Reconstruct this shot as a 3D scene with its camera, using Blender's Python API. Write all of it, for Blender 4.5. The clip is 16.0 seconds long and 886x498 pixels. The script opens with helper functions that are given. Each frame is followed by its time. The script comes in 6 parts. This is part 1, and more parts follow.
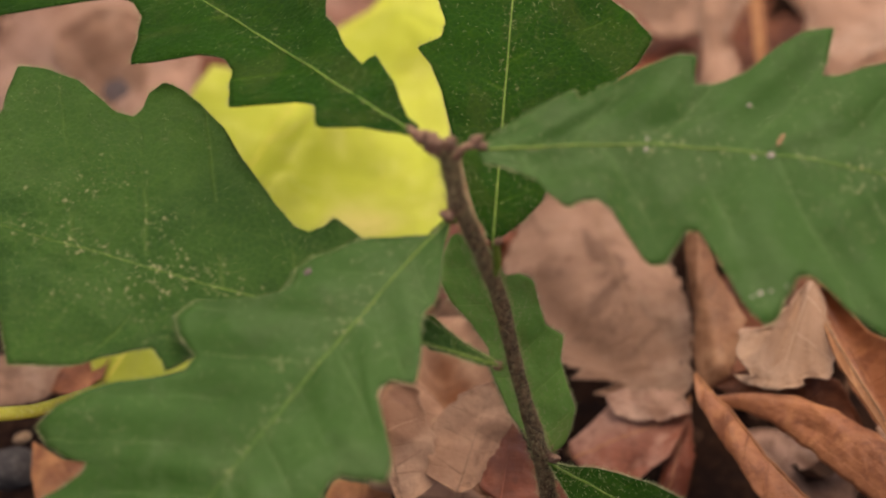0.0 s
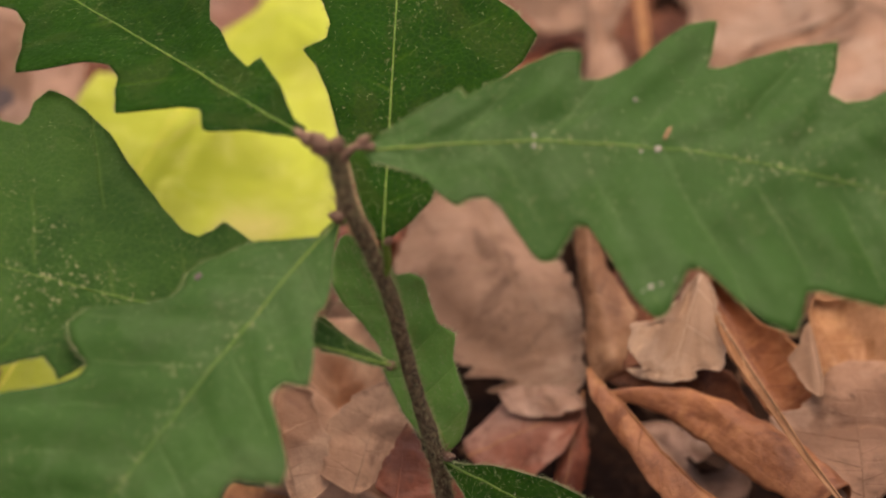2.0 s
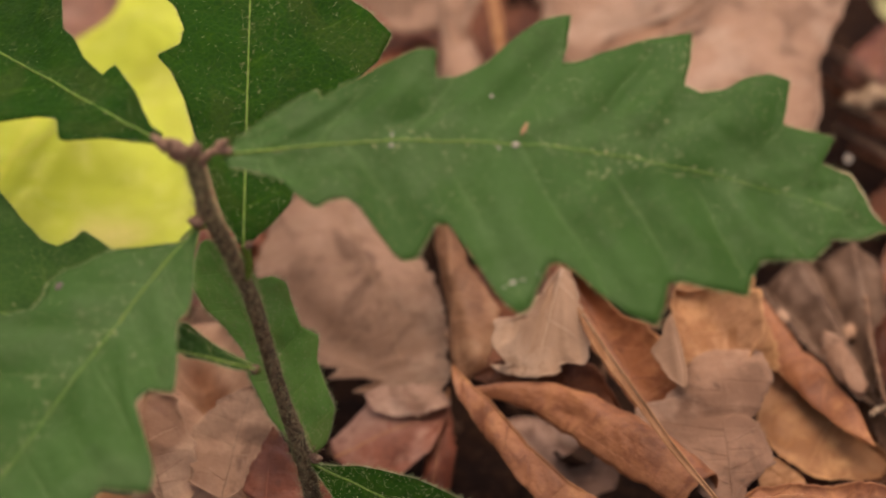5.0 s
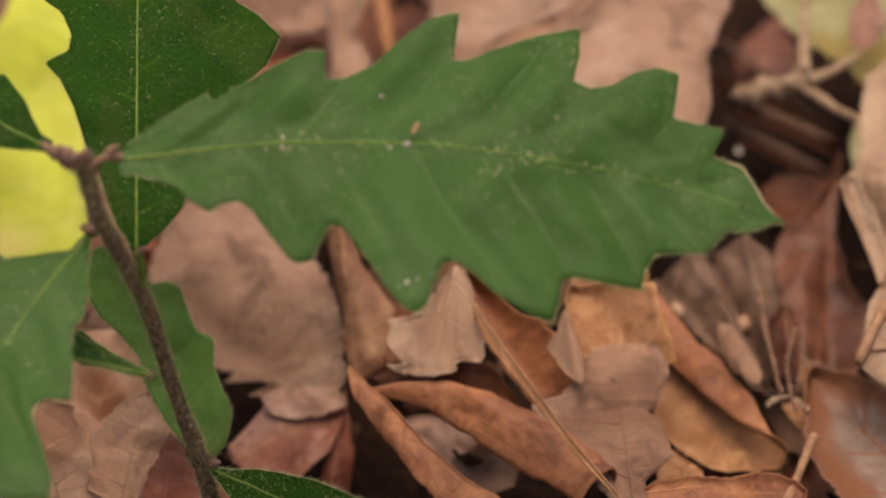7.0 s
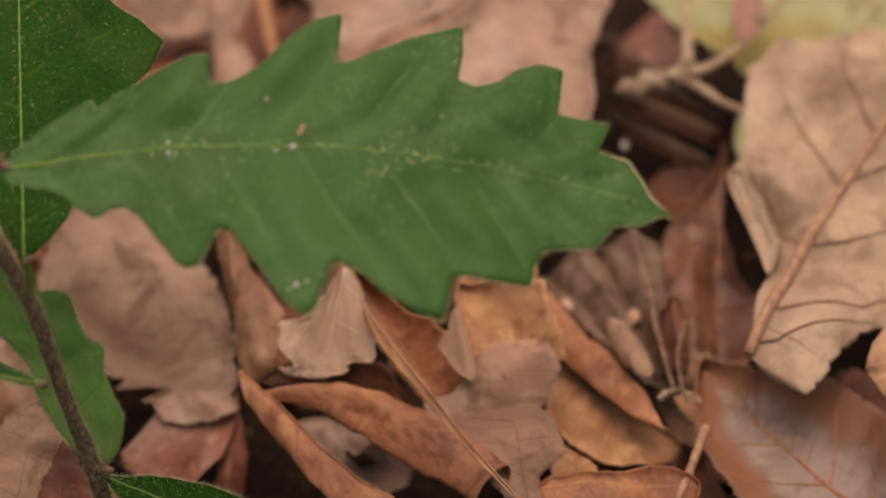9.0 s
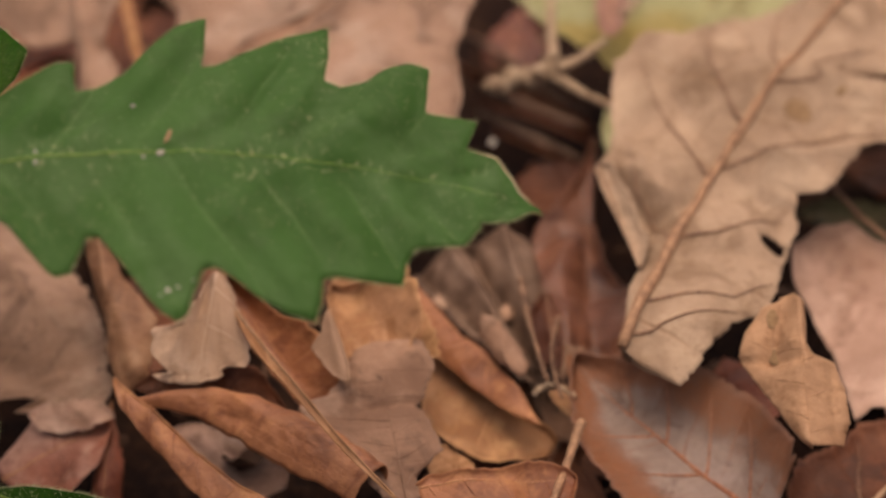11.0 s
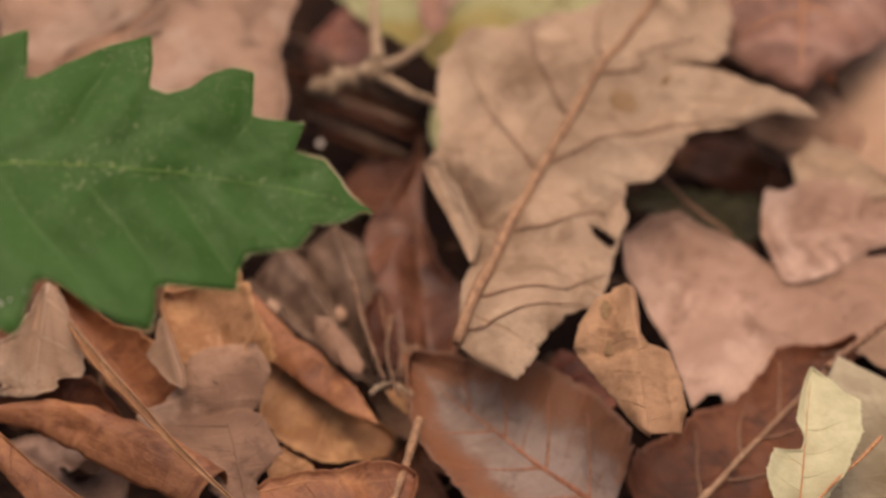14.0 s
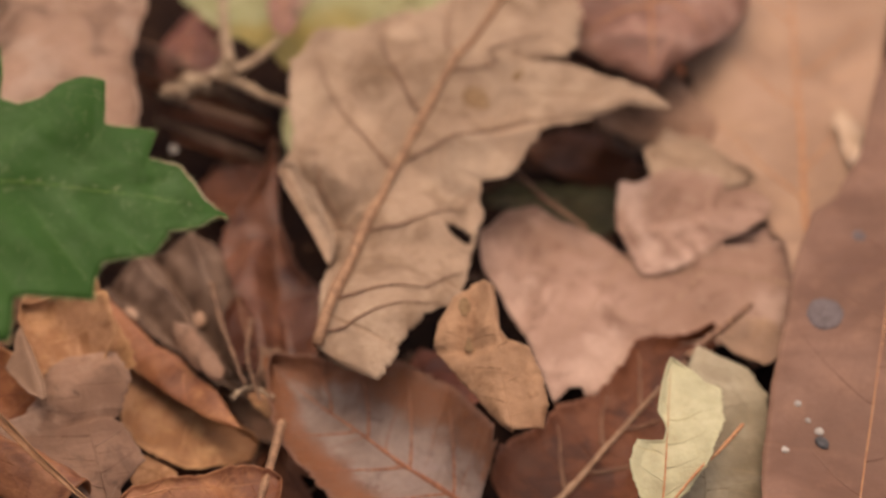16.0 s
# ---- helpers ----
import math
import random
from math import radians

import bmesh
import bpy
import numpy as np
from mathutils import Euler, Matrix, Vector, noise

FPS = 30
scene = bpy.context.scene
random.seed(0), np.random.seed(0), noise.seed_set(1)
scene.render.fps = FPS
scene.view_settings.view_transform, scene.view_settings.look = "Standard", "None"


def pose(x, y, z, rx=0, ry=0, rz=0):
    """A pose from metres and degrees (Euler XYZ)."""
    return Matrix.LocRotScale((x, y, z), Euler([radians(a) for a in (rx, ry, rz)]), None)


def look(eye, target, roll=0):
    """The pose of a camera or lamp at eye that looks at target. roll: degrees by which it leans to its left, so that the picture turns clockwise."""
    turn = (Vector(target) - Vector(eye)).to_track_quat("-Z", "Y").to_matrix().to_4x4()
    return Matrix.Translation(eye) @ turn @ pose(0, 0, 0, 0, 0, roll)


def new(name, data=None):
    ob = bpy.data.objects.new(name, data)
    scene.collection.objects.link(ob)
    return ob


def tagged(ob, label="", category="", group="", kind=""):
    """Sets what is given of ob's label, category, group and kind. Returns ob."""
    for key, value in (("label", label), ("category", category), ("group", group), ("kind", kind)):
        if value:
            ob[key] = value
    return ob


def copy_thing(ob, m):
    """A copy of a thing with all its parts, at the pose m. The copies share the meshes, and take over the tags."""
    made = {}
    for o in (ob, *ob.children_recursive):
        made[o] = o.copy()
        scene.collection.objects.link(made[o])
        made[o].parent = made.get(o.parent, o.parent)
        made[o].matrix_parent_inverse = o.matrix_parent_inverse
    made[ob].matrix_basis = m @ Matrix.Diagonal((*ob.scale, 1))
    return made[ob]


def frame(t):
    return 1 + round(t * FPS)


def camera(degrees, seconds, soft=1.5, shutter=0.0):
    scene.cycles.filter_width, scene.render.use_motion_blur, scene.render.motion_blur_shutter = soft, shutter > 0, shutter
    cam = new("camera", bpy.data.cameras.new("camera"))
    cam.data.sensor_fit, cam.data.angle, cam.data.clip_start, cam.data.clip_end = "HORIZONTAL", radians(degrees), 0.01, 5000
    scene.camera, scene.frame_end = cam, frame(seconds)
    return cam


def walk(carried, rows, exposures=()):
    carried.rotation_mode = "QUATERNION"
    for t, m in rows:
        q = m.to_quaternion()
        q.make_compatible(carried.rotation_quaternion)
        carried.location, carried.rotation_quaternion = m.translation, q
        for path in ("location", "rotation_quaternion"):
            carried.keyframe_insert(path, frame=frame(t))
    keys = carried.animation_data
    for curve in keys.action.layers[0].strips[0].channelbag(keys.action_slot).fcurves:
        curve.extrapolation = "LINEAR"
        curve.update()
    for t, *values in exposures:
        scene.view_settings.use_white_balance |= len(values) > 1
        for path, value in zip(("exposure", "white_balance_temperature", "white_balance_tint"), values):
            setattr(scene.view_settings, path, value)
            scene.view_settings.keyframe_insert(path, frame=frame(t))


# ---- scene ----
# ---- camera: pans on a fixed stand, looking down at the litter ----
cam = camera(13.40, 16.0, soft=2.1)
EYE_HEIGHT = 0.42105
TILT = 50.585
PAN = [(0, 8.069), (0.5, 7.501), (1, 6.987), (1.5, 6.468), (2, 5.906), (2.5, 5.450), (3, 5.037), (3.5, 4.627), (4, 4.197), (6.5, 1.539), (7, 1.077), (7.5, 0.623), (8, 0.000), (8.5, -0.516), (9, -1.116), (11.5, -4.335), (12, -5.006), (12.5, -5.512), (13, -5.975), (13.5, -6.449), (14, -6.961), (14.5, -7.592), (15, -8.331), (15.5, -8.976), (16, -9.771)]
walk(cam, [(t, pose(0, 0, EYE_HEIGHT, TILT, 0, yaw)) for t, yaw in PAN], [(0, 0.67, 7250, 13), (7, 0.56, 7250, 13), (12, 0.47, 7200, 13), (16, 0.44, 7150, 13)])
# a long lens, focused on the seedling's leaves
cam.data.dof.use_dof = True
cam.data.dof.focus_distance = 0.562
cam.data.dof.aperture_fstop = 12.5

# ---- light: soft overcast daylight under open woodland ----
world = bpy.data.worlds.new("overcast_sky")
scene.world = world
world.use_nodes = True
wn = world.node_tree.nodes
sky = wn.new("ShaderNodeTexSky")
sky.sky_type = "NISHITA"
sky.sun_disc = False
sky.sun_elevation = radians(84)
sky.sun_rotation = radians(11)
sky.dust_density = 6.0
sky.air_density = 0.6
sky.ozone_density = 0.0
wn["Background"].inputs["Strength"].default_value = 0.155
world.node_tree.links.new(sky.outputs[0], wn["Background"].inputs["Color"])
sun = new("sun", bpy.data.lights.new("sun", "SUN"))
sun.data.energy = 1.15
sun.data.angle = radians(105)
sun.data.color = (1.0, 0.95, 0.88)
sun.matrix_world = look((0.02, 0.10, 1.0), (0, 0, 0))

# ---- materials ----
def mat_nodes(name):
    m = bpy.data.materials.new(name)
    m.use_nodes = True
    nt = m.node_tree
    return m, nt, nt.nodes["Principled BSDF"]


class Graph:
    """Short hands for a node tree."""

    def __init__(self, nt):
        self.nt = nt

    def node(self, kind, **sets):
        n = self.nt.nodes.new(kind)
        for key, value in sets.items():
            if key == "operation":
                n.operation = value
            elif key == "uv_map":
                n.uv_map = value
            elif key == "feature":
                n.feature = value
        return n

    def feed(self, socket, value):
        if isinstance(value, bpy.types.NodeSocket):
            self.nt.links.new(value, socket)
        else:
            socket.default_value = value

    def math(self, op, a, b=0.0, c=0.0):
        n = self.node("ShaderNodeMath", operation=op)
        for i, v in enumerate((a, b, c)):
            self.feed(n.inputs[i], v)
        return n.outputs[0]

    def ramp(self, value, lo, hi, out_lo=0.0, out_hi=1.0):
        n = self.node("ShaderNodeMapRange")
        n.interpolation_type = "SMOOTHSTEP"
        for i, v in enumerate((value, lo, hi, out_lo, out_hi)):
            self.feed(n.inputs[i], v)
        return n.outputs[0]

    def mix(self, fac, a, b, blend="MIX"):
        n = self.node("ShaderNodeMix")
        n.data_type = "RGBA"
        n.blend_type = blend
        self.feed(n.inputs[0], fac)
        self.feed(n.inputs[6], a if isinstance(a, bpy.types.NodeSocket) else (*a, 1))
        self.feed(n.inputs[7], b if isinstance(b, bpy.types.NodeSocket) else (*b, 1))
        return n.outputs[2]

    def noise(self, co, scale, detail=4.0, rough=0.55, distort=0.0):
        n = self.node("ShaderNodeTexNoise")
        self.nt.links.new(co, n.inputs["Vector"])
        n.inputs["Scale"].default_value = scale
        n.inputs["Detail"].default_value = detail
        n.inputs["Roughness"].default_value = rough
        n.inputs["Distortion"].default_value = distort
        return n.outputs[0]

    def cells(self, co, scale, feature="DISTANCE_TO_EDGE"):
        n = self.node("ShaderNodeTexVoronoi", feature=feature)
        self.nt.links.new(co, n.inputs["Vector"])
        n.inputs["Scale"].default_value = scale
        return n.outputs["Distance"]

    def place(self):
        """Object coordinates, shifted by the object's own random number."""
        co = self.node("ShaderNodeTexCoord").outputs["Object"]
        rnd = self.node("ShaderNodeObjectInfo").outputs["Random"]
        n = self.node("ShaderNodeVectorMath", operation="ADD")
        self.nt.links.new(co, n.inputs[0])
        self.nt.links.new(rnd, n.inputs[1])
        return n.outputs[0], rnd

    def bump(self, height, strength, distance, bsdf):
        n = self.node("ShaderNodeBump")
        n.inputs["Strength"].default_value = strength
        n.inputs["Distance"].default_value = distance
        self.nt.links.new(height, n.inputs["Height"])
        self.nt.links.new(n.outputs[0], bsdf.inputs["Normal"])


def leaf_material(name, base, dark, vein, veins=9, vein_mix=0.5, rough=0.68, spots=0.3, spot_col=(0.05, 0.025, 0.015),
                  pale=(0.5, 0.4, 0.3), pale_mix=0.25, dust=0.0, clear=0.0, relief=1.7, net=0.25, through_light=0.15,
                  margin=None, margin_mix=0.0, spec=0.14, patch=None, patch_at=0.55, crease=0.9, blotch=0.72, stray=0.35, rim=0.16, grain=0.25, vein_dip=0.3, margin_from=0.48, vein_wide=1.0):
    """A leaf's skin: mottled colour at two scales, side veins along the blade's own slant, a fine net, specks, wear."""
    m, nt, bsdf = mat_nodes(name)
    g = Graph(nt)
    co, rnd = g.place()
    uv = g.node("ShaderNodeUVMap", uv_map="blade").outputs[0]
    sep = g.node("ShaderNodeSeparateXYZ")
    nt.links.new(uv, sep.inputs[0])
    s, r = sep.outputs[0], sep.outputs[1]
    ar = g.math("ABSOLUTE", r)
    big = g.noise(co, 38, 3, 0.6, 0.4)
    mid = g.noise(co, 150, 4, 0.65)
    fine = g.noise(co, 900, 3, 0.7)
    if rim:
        dark = tuple(0.74 * c for c in dark)
        pale = tuple(min(1.12 * c, 0.85) for c in pale)
    col = g.mix(g.ramp(big, 0.38, 0.60), dark, base)
    if blotch:
        # weathering: stains a few millimetres wide and streaks along the side veins
        st = g.noise(co, 95, 4, 0.68, 0.8)
        col = g.mix(g.math("MULTIPLY", g.ramp(st, 0.50, 0.63), blotch), col, spot_col)
        pl = g.noise(co, 64, 3, 0.6, 0.5)
        col = g.mix(g.math("MULTIPLY", g.ramp(pl, 0.52, 0.66), blotch * 0.8), col, pale)
        stretch = g.node("ShaderNodeVectorMath", operation="MULTIPLY")
        nt.links.new(uv, stretch.inputs[0])
        stretch.inputs[1].default_value = (34.0, 2.2, 1.0)
        shift = g.node("ShaderNodeVectorMath", operation="ADD")
        nt.links.new(stretch.outputs[0], shift.inputs[0])
        nt.links.new(g.math("MULTIPLY", rnd, 37.0), shift.inputs[1])
        sk = g.noise(shift.outputs[0], 1.0, 3, 0.6)
        col = g.mix(g.math("MULTIPLY", g.ramp(sk, 0.50, 0.70), blotch * 0.4), col, dark)
        # thin dark cracks and creases
        cn = g.math("ABSOLUTE", g.math("SUBTRACT", g.noise(co, 58, 3, 0.5, 0.15), 0.5))
        crack = g.math("MULTIPLY", g.math("SUBTRACT", 1.0, g.ramp(cn, 0.004, 0.022)), g.ramp(g.noise(co, 40, 2), 0.46, 0.60))
        col = g.mix(g.math("MULTIPLY", crack, blotch * 0.3), col, spot_col)
    col = g.mix(g.math("MULTIPLY", g.ramp(mid, 0.5, 0.75), pale_mix), col, pale)
    if patch:
        col = g.mix(g.ramp(g.noise(co, 26, 2, 0.5, 0.3), patch_at, patch_at + 0.10), col, patch)
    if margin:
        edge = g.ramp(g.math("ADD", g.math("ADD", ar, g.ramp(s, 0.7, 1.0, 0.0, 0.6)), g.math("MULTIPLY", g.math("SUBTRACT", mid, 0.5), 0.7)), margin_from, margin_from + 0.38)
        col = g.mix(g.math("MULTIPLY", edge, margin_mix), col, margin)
    if rim:
        # frayed paler edge, with a rim highlight put into the colour
        col = g.mix(g.math("MULTIPLY", g.ramp(g.math("ADD", ar, g.math("MULTIPLY", g.math("SUBTRACT", mid, 0.5), 0.16)), 0.90, 0.985), rim), col, pale)
    # side veins, shifted on the two sides of the midrib, slightly wandering
    side = g.math("MULTIPLY", g.math("GREATER_THAN", r, 0.0), 0.42)
    wander = g.math("MULTIPLY", g.math("SUBTRACT", g.noise(co, 55, 3), 0.5), stray)
    q = g.math("ADD", g.math("ADD", g.math("MULTIPLY", s, float(veins)), side), wander)
    dist = g.math("ABSOLUTE", g.math("SUBTRACT", g.math("FRACT", q), 0.5))
    thin = g.math("ADD", g.math("MULTIPLY", ar, -0.03 * vein_wide), 0.055 * vein_wide)
    line = g.math("SUBTRACT", 1.0, g.ramp(dist, 0.0, thin))
    line = g.math("MULTIPLY", line, g.ramp(g.noise(co, 85, 2), 0.38, 0.62))
    col = g.mix(g.math("MULTIPLY", line, vein_mix), col, vein)
    net_d = g.cells(co, 900)
    net_line = g.math("SUBTRACT", 1.0, g.ramp(net_d, 0.0, 0.10))
    col = g.mix(g.math("MULTIPLY", net_line, net * 0.35), col, vein)
    # dark specks and blotches
    sp = g.ramp(g.noise(co, 330, 2, 0.5), 0.66, 0.74)
    col = g.mix(g.math("MULTIPLY", sp, spots), col, spot_col)
    col = g.mix(g.ramp(fine, 0.3, 0.75, 0.0, 0.32), col, dark)
    if dust:
        rib_near = g.math("SUBTRACT", 1.0, g.ramp(ar, 0.02, 0.16))
        grit = g.ramp(g.noise(co, 1150, 3, 0.7), 0.59, 0.66)
        where = g.ramp(g.noise(co, 70, 3, 0.7), 0.46, 0.70)
        near = g.math("SUBTRACT", 1.0, g.ramp(ar, 0.0, 0.75, 0.0, 0.55))
        col = g.mix(g.math("MULTIPLY", g.math("MULTIPLY", grit, g.math("MINIMUM", g.math("ADD", where, g.math("ADD", g.math("MULTIPLY", line, 0.3), g.math("MULTIPLY", rib_near, 0.7))), 1.0)), g.math("MULTIPLY", near, dust)), col, (0.30, 0.27, 0.14))
    if rim:
        # no two dead leaves alike
        col = g.mix(g.ramp(rnd, 0.0, 1.0, 0.0, 0.28), col, dark)
    g.feed(bsdf.inputs["Base Color"], col)
    g.feed(bsdf.inputs["Roughness"], g.ramp(mid, 0.3, 0.7, rough - 0.08, rough + 0.1))
    bsdf.inputs["Specular IOR Level"].default_value = spec
    if clear:
        bsdf.inputs["Coat Weight"].default_value = clear
        bsdf.inputs["Coat Roughness"].default_value = 0.35
    h = g.math("MULTIPLY", line, -vein_dip)
    h = g.math("ADD", h, g.math("MULTIPLY", net_line, -0.16 * net))
    h = g.math("ADD", h, g.math("MULTIPLY", mid, 1.0))
    h = g.math("ADD", h, g.math("MULTIPLY", fine, grain))
    # creases: ridged folds a centimetre or two long
    if crease:
        rn = g.noise(co, 75, 2, 0.5, 0.6)
        ridge = g.math("SUBTRACT", 1.0, g.math("MULTIPLY", g.math("ABSOLUTE", g.math("SUBTRACT", rn, 0.5)), 5.0))
        h = g.math("ADD", h, g.math("MULTIPLY", g.math("MAXIMUM", ridge, 0.0), crease))
    g.bump(h, 0.55, 0.0006 * relief, bsdf)
    if through_light:
        tr = g.node("ShaderNodeBsdfTranslucent")
        g.feed(tr.inputs[0], col)
        mx = g.node("ShaderNodeMixShader")
        mx.inputs[0].default_value = through_light
        nt.links.new(bsdf.outputs[0], mx.inputs[1])
        nt.links.new(tr.outputs[0], mx.inputs[2])
        nt.links.new(mx.outputs[0], nt.nodes["Material Output"].inputs[0])
    return m


def bark_material(name, base, dark, pale, scale=400, rough=0.85, relief=1.0):
    m, nt, bsdf = mat_nodes(name)
    g = Graph(nt)
    co, rnd = g.place()
    a = g.noise(co, scale, 4, 0.7)
    b = g.noise(co, scale * 4, 3, 0.7)
    col = g.mix(g.ramp(a, 0.38, 0.62), dark, base)
    col = g.mix(g.ramp(b, 0.52, 0.7), col, pale)
    g.feed(bsdf.inputs["Base Color"], col)
    bsdf.inputs["Roughness"].default_value = rough
    bsdf.inputs["Specular IOR Level"].default_value = 0.1 if rough > 0.9 else 0.3
    g.bump(g.math("ADD", a, g.math("MULTIPLY", b, 0.5)), 0.7, 0.0005 * relief, bsdf)
    return m


GREEN = leaf_material("oak_leaf_green", (0.037, 0.088, 0.017), (0.026, 0.067, 0.010), (0.084, 0.140, 0.043), veins=8, vein_mix=0.34, rough=0.5,
                      spots=0.12, spot_col=(0.034, 0.064, 0.016), pale=(0.073, 0.122, 0.043), pale_mix=0.4, dust=0.85, relief=1.2, net=0.12, through_light=0.15, spec=0.10, crease=0.25, blotch=0.42, stray=0.34, rim=0, grain=0.12, vein_dip=0.25, vein_wide=1.6)
GREEN_DEEP = leaf_material("oak_leaf_mid_green", (0.029, 0.072, 0.010), (0.015, 0.048, 0.006), (0.096, 0.148, 0.034), veins=8, vein_mix=0.36, rough=0.5,
                      spots=0.14, spot_col=(0.029, 0.061, 0.011), pale=(0.066, 0.124, 0.029), pale_mix=0.3, dust=0.9, relief=2.6, net=0.45, through_light=0.15, spec=0.08, crease=0.3, blotch=0.35, stray=0.30, rim=0, grain=0.5, vein_dip=0.3, vein_wide=1.2)
GREEN_LIFTED = leaf_material("oak_leaf_lifted_pale_green", (0.144, 0.286, 0.056), (0.096, 0.218, 0.034), (0.228, 0.349, 0.077), veins=6, vein_mix=0.2, rough=0.48,
                      spots=0.1, spot_col=(0.125, 0.109, 0.020), pale=(0.207, 0.337, 0.099), pale_mix=0.25, dust=0.5, relief=1.0, net=0.15, through_light=0.28, spec=0.2, crease=0.5, blotch=0.3, stray=0.22, rim=0, vein_dip=0.3)
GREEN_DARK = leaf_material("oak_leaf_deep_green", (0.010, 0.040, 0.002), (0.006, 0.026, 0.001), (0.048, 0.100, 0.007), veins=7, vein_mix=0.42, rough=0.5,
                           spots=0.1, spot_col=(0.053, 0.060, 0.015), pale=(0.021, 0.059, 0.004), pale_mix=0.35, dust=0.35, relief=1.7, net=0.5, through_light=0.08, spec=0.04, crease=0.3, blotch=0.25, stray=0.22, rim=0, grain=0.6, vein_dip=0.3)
RIB_GREEN = bark_material("green_midrib", (0.125, 0.195, 0.020), (0.080, 0.140, 0.013), (0.260, 0.270, 0.085), 900, 0.55, 0.4)
YELLOW = leaf_material("yellowed_leaf", (0.662, 0.703, 0.098), (0.552, 0.610, 0.053), (0.684, 0.648, 0.301), veins=7, vein_mix=0.25, rough=0.5, spots=0.05,
                       spot_col=(0.361, 0.306, 0.067), pale=(0.742, 0.699, 0.235), pale_mix=0.4, relief=0.8, net=0.2, through_light=0.4, patch=(0.742, 0.583, 0.256), patch_at=0.575, blotch=0.2, crease=0.6)
RIB_YELLOW = bark_material("yellow_stalk", (0.68, 0.62, 0.07), (0.58, 0.50, 0.06), (0.72, 0.62, 0.22), 600, 0.5, 0.4)
ROSE = leaf_material("rosy_pale_leaf", (0.479, 0.294, 0.216), (0.367, 0.204, 0.137), (0.305, 0.152, 0.092), veins=8, vein_mix=0.3, rough=0.66,
                     spots=0.35, spot_col=(0.162, 0.081, 0.051), pale=(0.550, 0.371, 0.284), pale_mix=0.35)
PINK_LIFTED = leaf_material("lifted_pink_leaf", (0.666, 0.397, 0.251), (0.489, 0.258, 0.154), (0.374, 0.185, 0.097), veins=6, vein_mix=0.3, rough=0.6,
                      spots=0.35, spot_col=(0.190, 0.090, 0.055), pale=(0.749, 0.494, 0.326), pale_mix=0.4, blotch=0.6)
PINK_TAN = leaf_material("pinkish_tan_leaf", (0.364, 0.217, 0.146), (0.282, 0.158, 0.100), (0.239, 0.120, 0.068), veins=8, vein_mix=0.35, rough=0.62,
                         spots=0.35, spot_col=(0.090, 0.050, 0.032), pale=(0.412, 0.291, 0.218), pale_mix=0.35)
TAN = leaf_material("tan_leaf", (0.417, 0.276, 0.182), (0.320, 0.200, 0.125), (0.209, 0.103, 0.044), veins=7, vein_mix=0.55, rough=0.68,
                    spots=0.5, spot_col=(0.150, 0.080, 0.040), pale=(0.529, 0.374, 0.252), pale_mix=0.45, net=0.5, blotch=0.62)
ORANGE = leaf_material("orange_brown_leaf", (0.394, 0.155, 0.067), (0.229, 0.072, 0.028), (0.592, 0.230, 0.068), veins=8, vein_mix=0.25, rough=0.5,
                       spots=0.35, spot_col=(0.122, 0.033, 0.013), pale=(0.606, 0.280, 0.112), pale_mix=0.5, spec=0.32)
SAND = leaf_material("sandy_leaf", (0.469, 0.243, 0.127), (0.319, 0.144, 0.065), (0.524, 0.237, 0.076), veins=7, vein_mix=0.25, rough=0.55,
                     spots=0.25, spot_col=(0.222, 0.090, 0.033), pale=(0.651, 0.359, 0.164), pale_mix=0.4)
BROWN = leaf_material("mid_brown_leaf", (0.37, 0.185, 0.098), (0.235, 0.105, 0.050), (0.45, 0.23, 0.11), veins=8, vein_mix=0.25, rough=0.5,
                      spots=0.3, spot_col=(0.11, 0.045, 0.022), pale=(0.50, 0.29, 0.165), pale_mix=0.5, spec=0.25)
CAMEL = leaf_material("camel_brown_leaf", (0.420, 0.236, 0.131), (0.285, 0.142, 0.072), (0.340, 0.142, 0.059), veins=6, vein_mix=0.25, rough=0.55,
                      spots=0.45, spot_col=(0.16, 0.07, 0.03), pale=(0.520, 0.294, 0.162), pale_mix=0.4, blotch=0.6)
UMBER = leaf_material("weathered_umber_leaf", (0.205, 0.122, 0.080), (0.120, 0.066, 0.042), (0.095, 0.050, 0.030), veins=7, vein_mix=0.3, rough=0.6,
                      spots=0.6, spot_col=(0.050, 0.026, 0.016), pale=(0.290, 0.185, 0.130), pale_mix=0.4, blotch=0.8, net=0.3)
RUST = leaf_material("rust_red_leaf", (0.345, 0.102, 0.051), (0.181, 0.046, 0.022), (0.333, 0.080, 0.033), veins=8, vein_mix=0.3, rough=0.48,
                     spots=0.35, spot_col=(0.075, 0.020, 0.011), pale=(0.478, 0.203, 0.116), pale_mix=0.5, spec=0.32)
SHINY_RUST = leaf_material("glossy_red_brown_leaf", (0.195, 0.074, 0.040), (0.110, 0.034, 0.015), (0.288, 0.108, 0.048), veins=6, vein_mix=0.25, rough=0.36,
                     spots=0.25, spot_col=(0.050, 0.016, 0.009), pale=(0.260, 0.110, 0.062), pale_mix=0.35, spec=0.28, clear=0.08, patch=(0.250, 0.120, 0.078), patch_at=0.60)
FADED_RUST = leaf_material("faded_rust_leaf", (0.352, 0.121, 0.073), (0.215, 0.062, 0.034), (0.391, 0.191, 0.124), veins=8, vein_mix=0.3, rough=0.55,
                     spots=0.35, spot_col=(0.08, 0.025, 0.015), pale=(0.450, 0.252, 0.191), pale_mix=0.5, spec=0.11, patch=(0.391, 0.227, 0.174), patch_at=0.46)
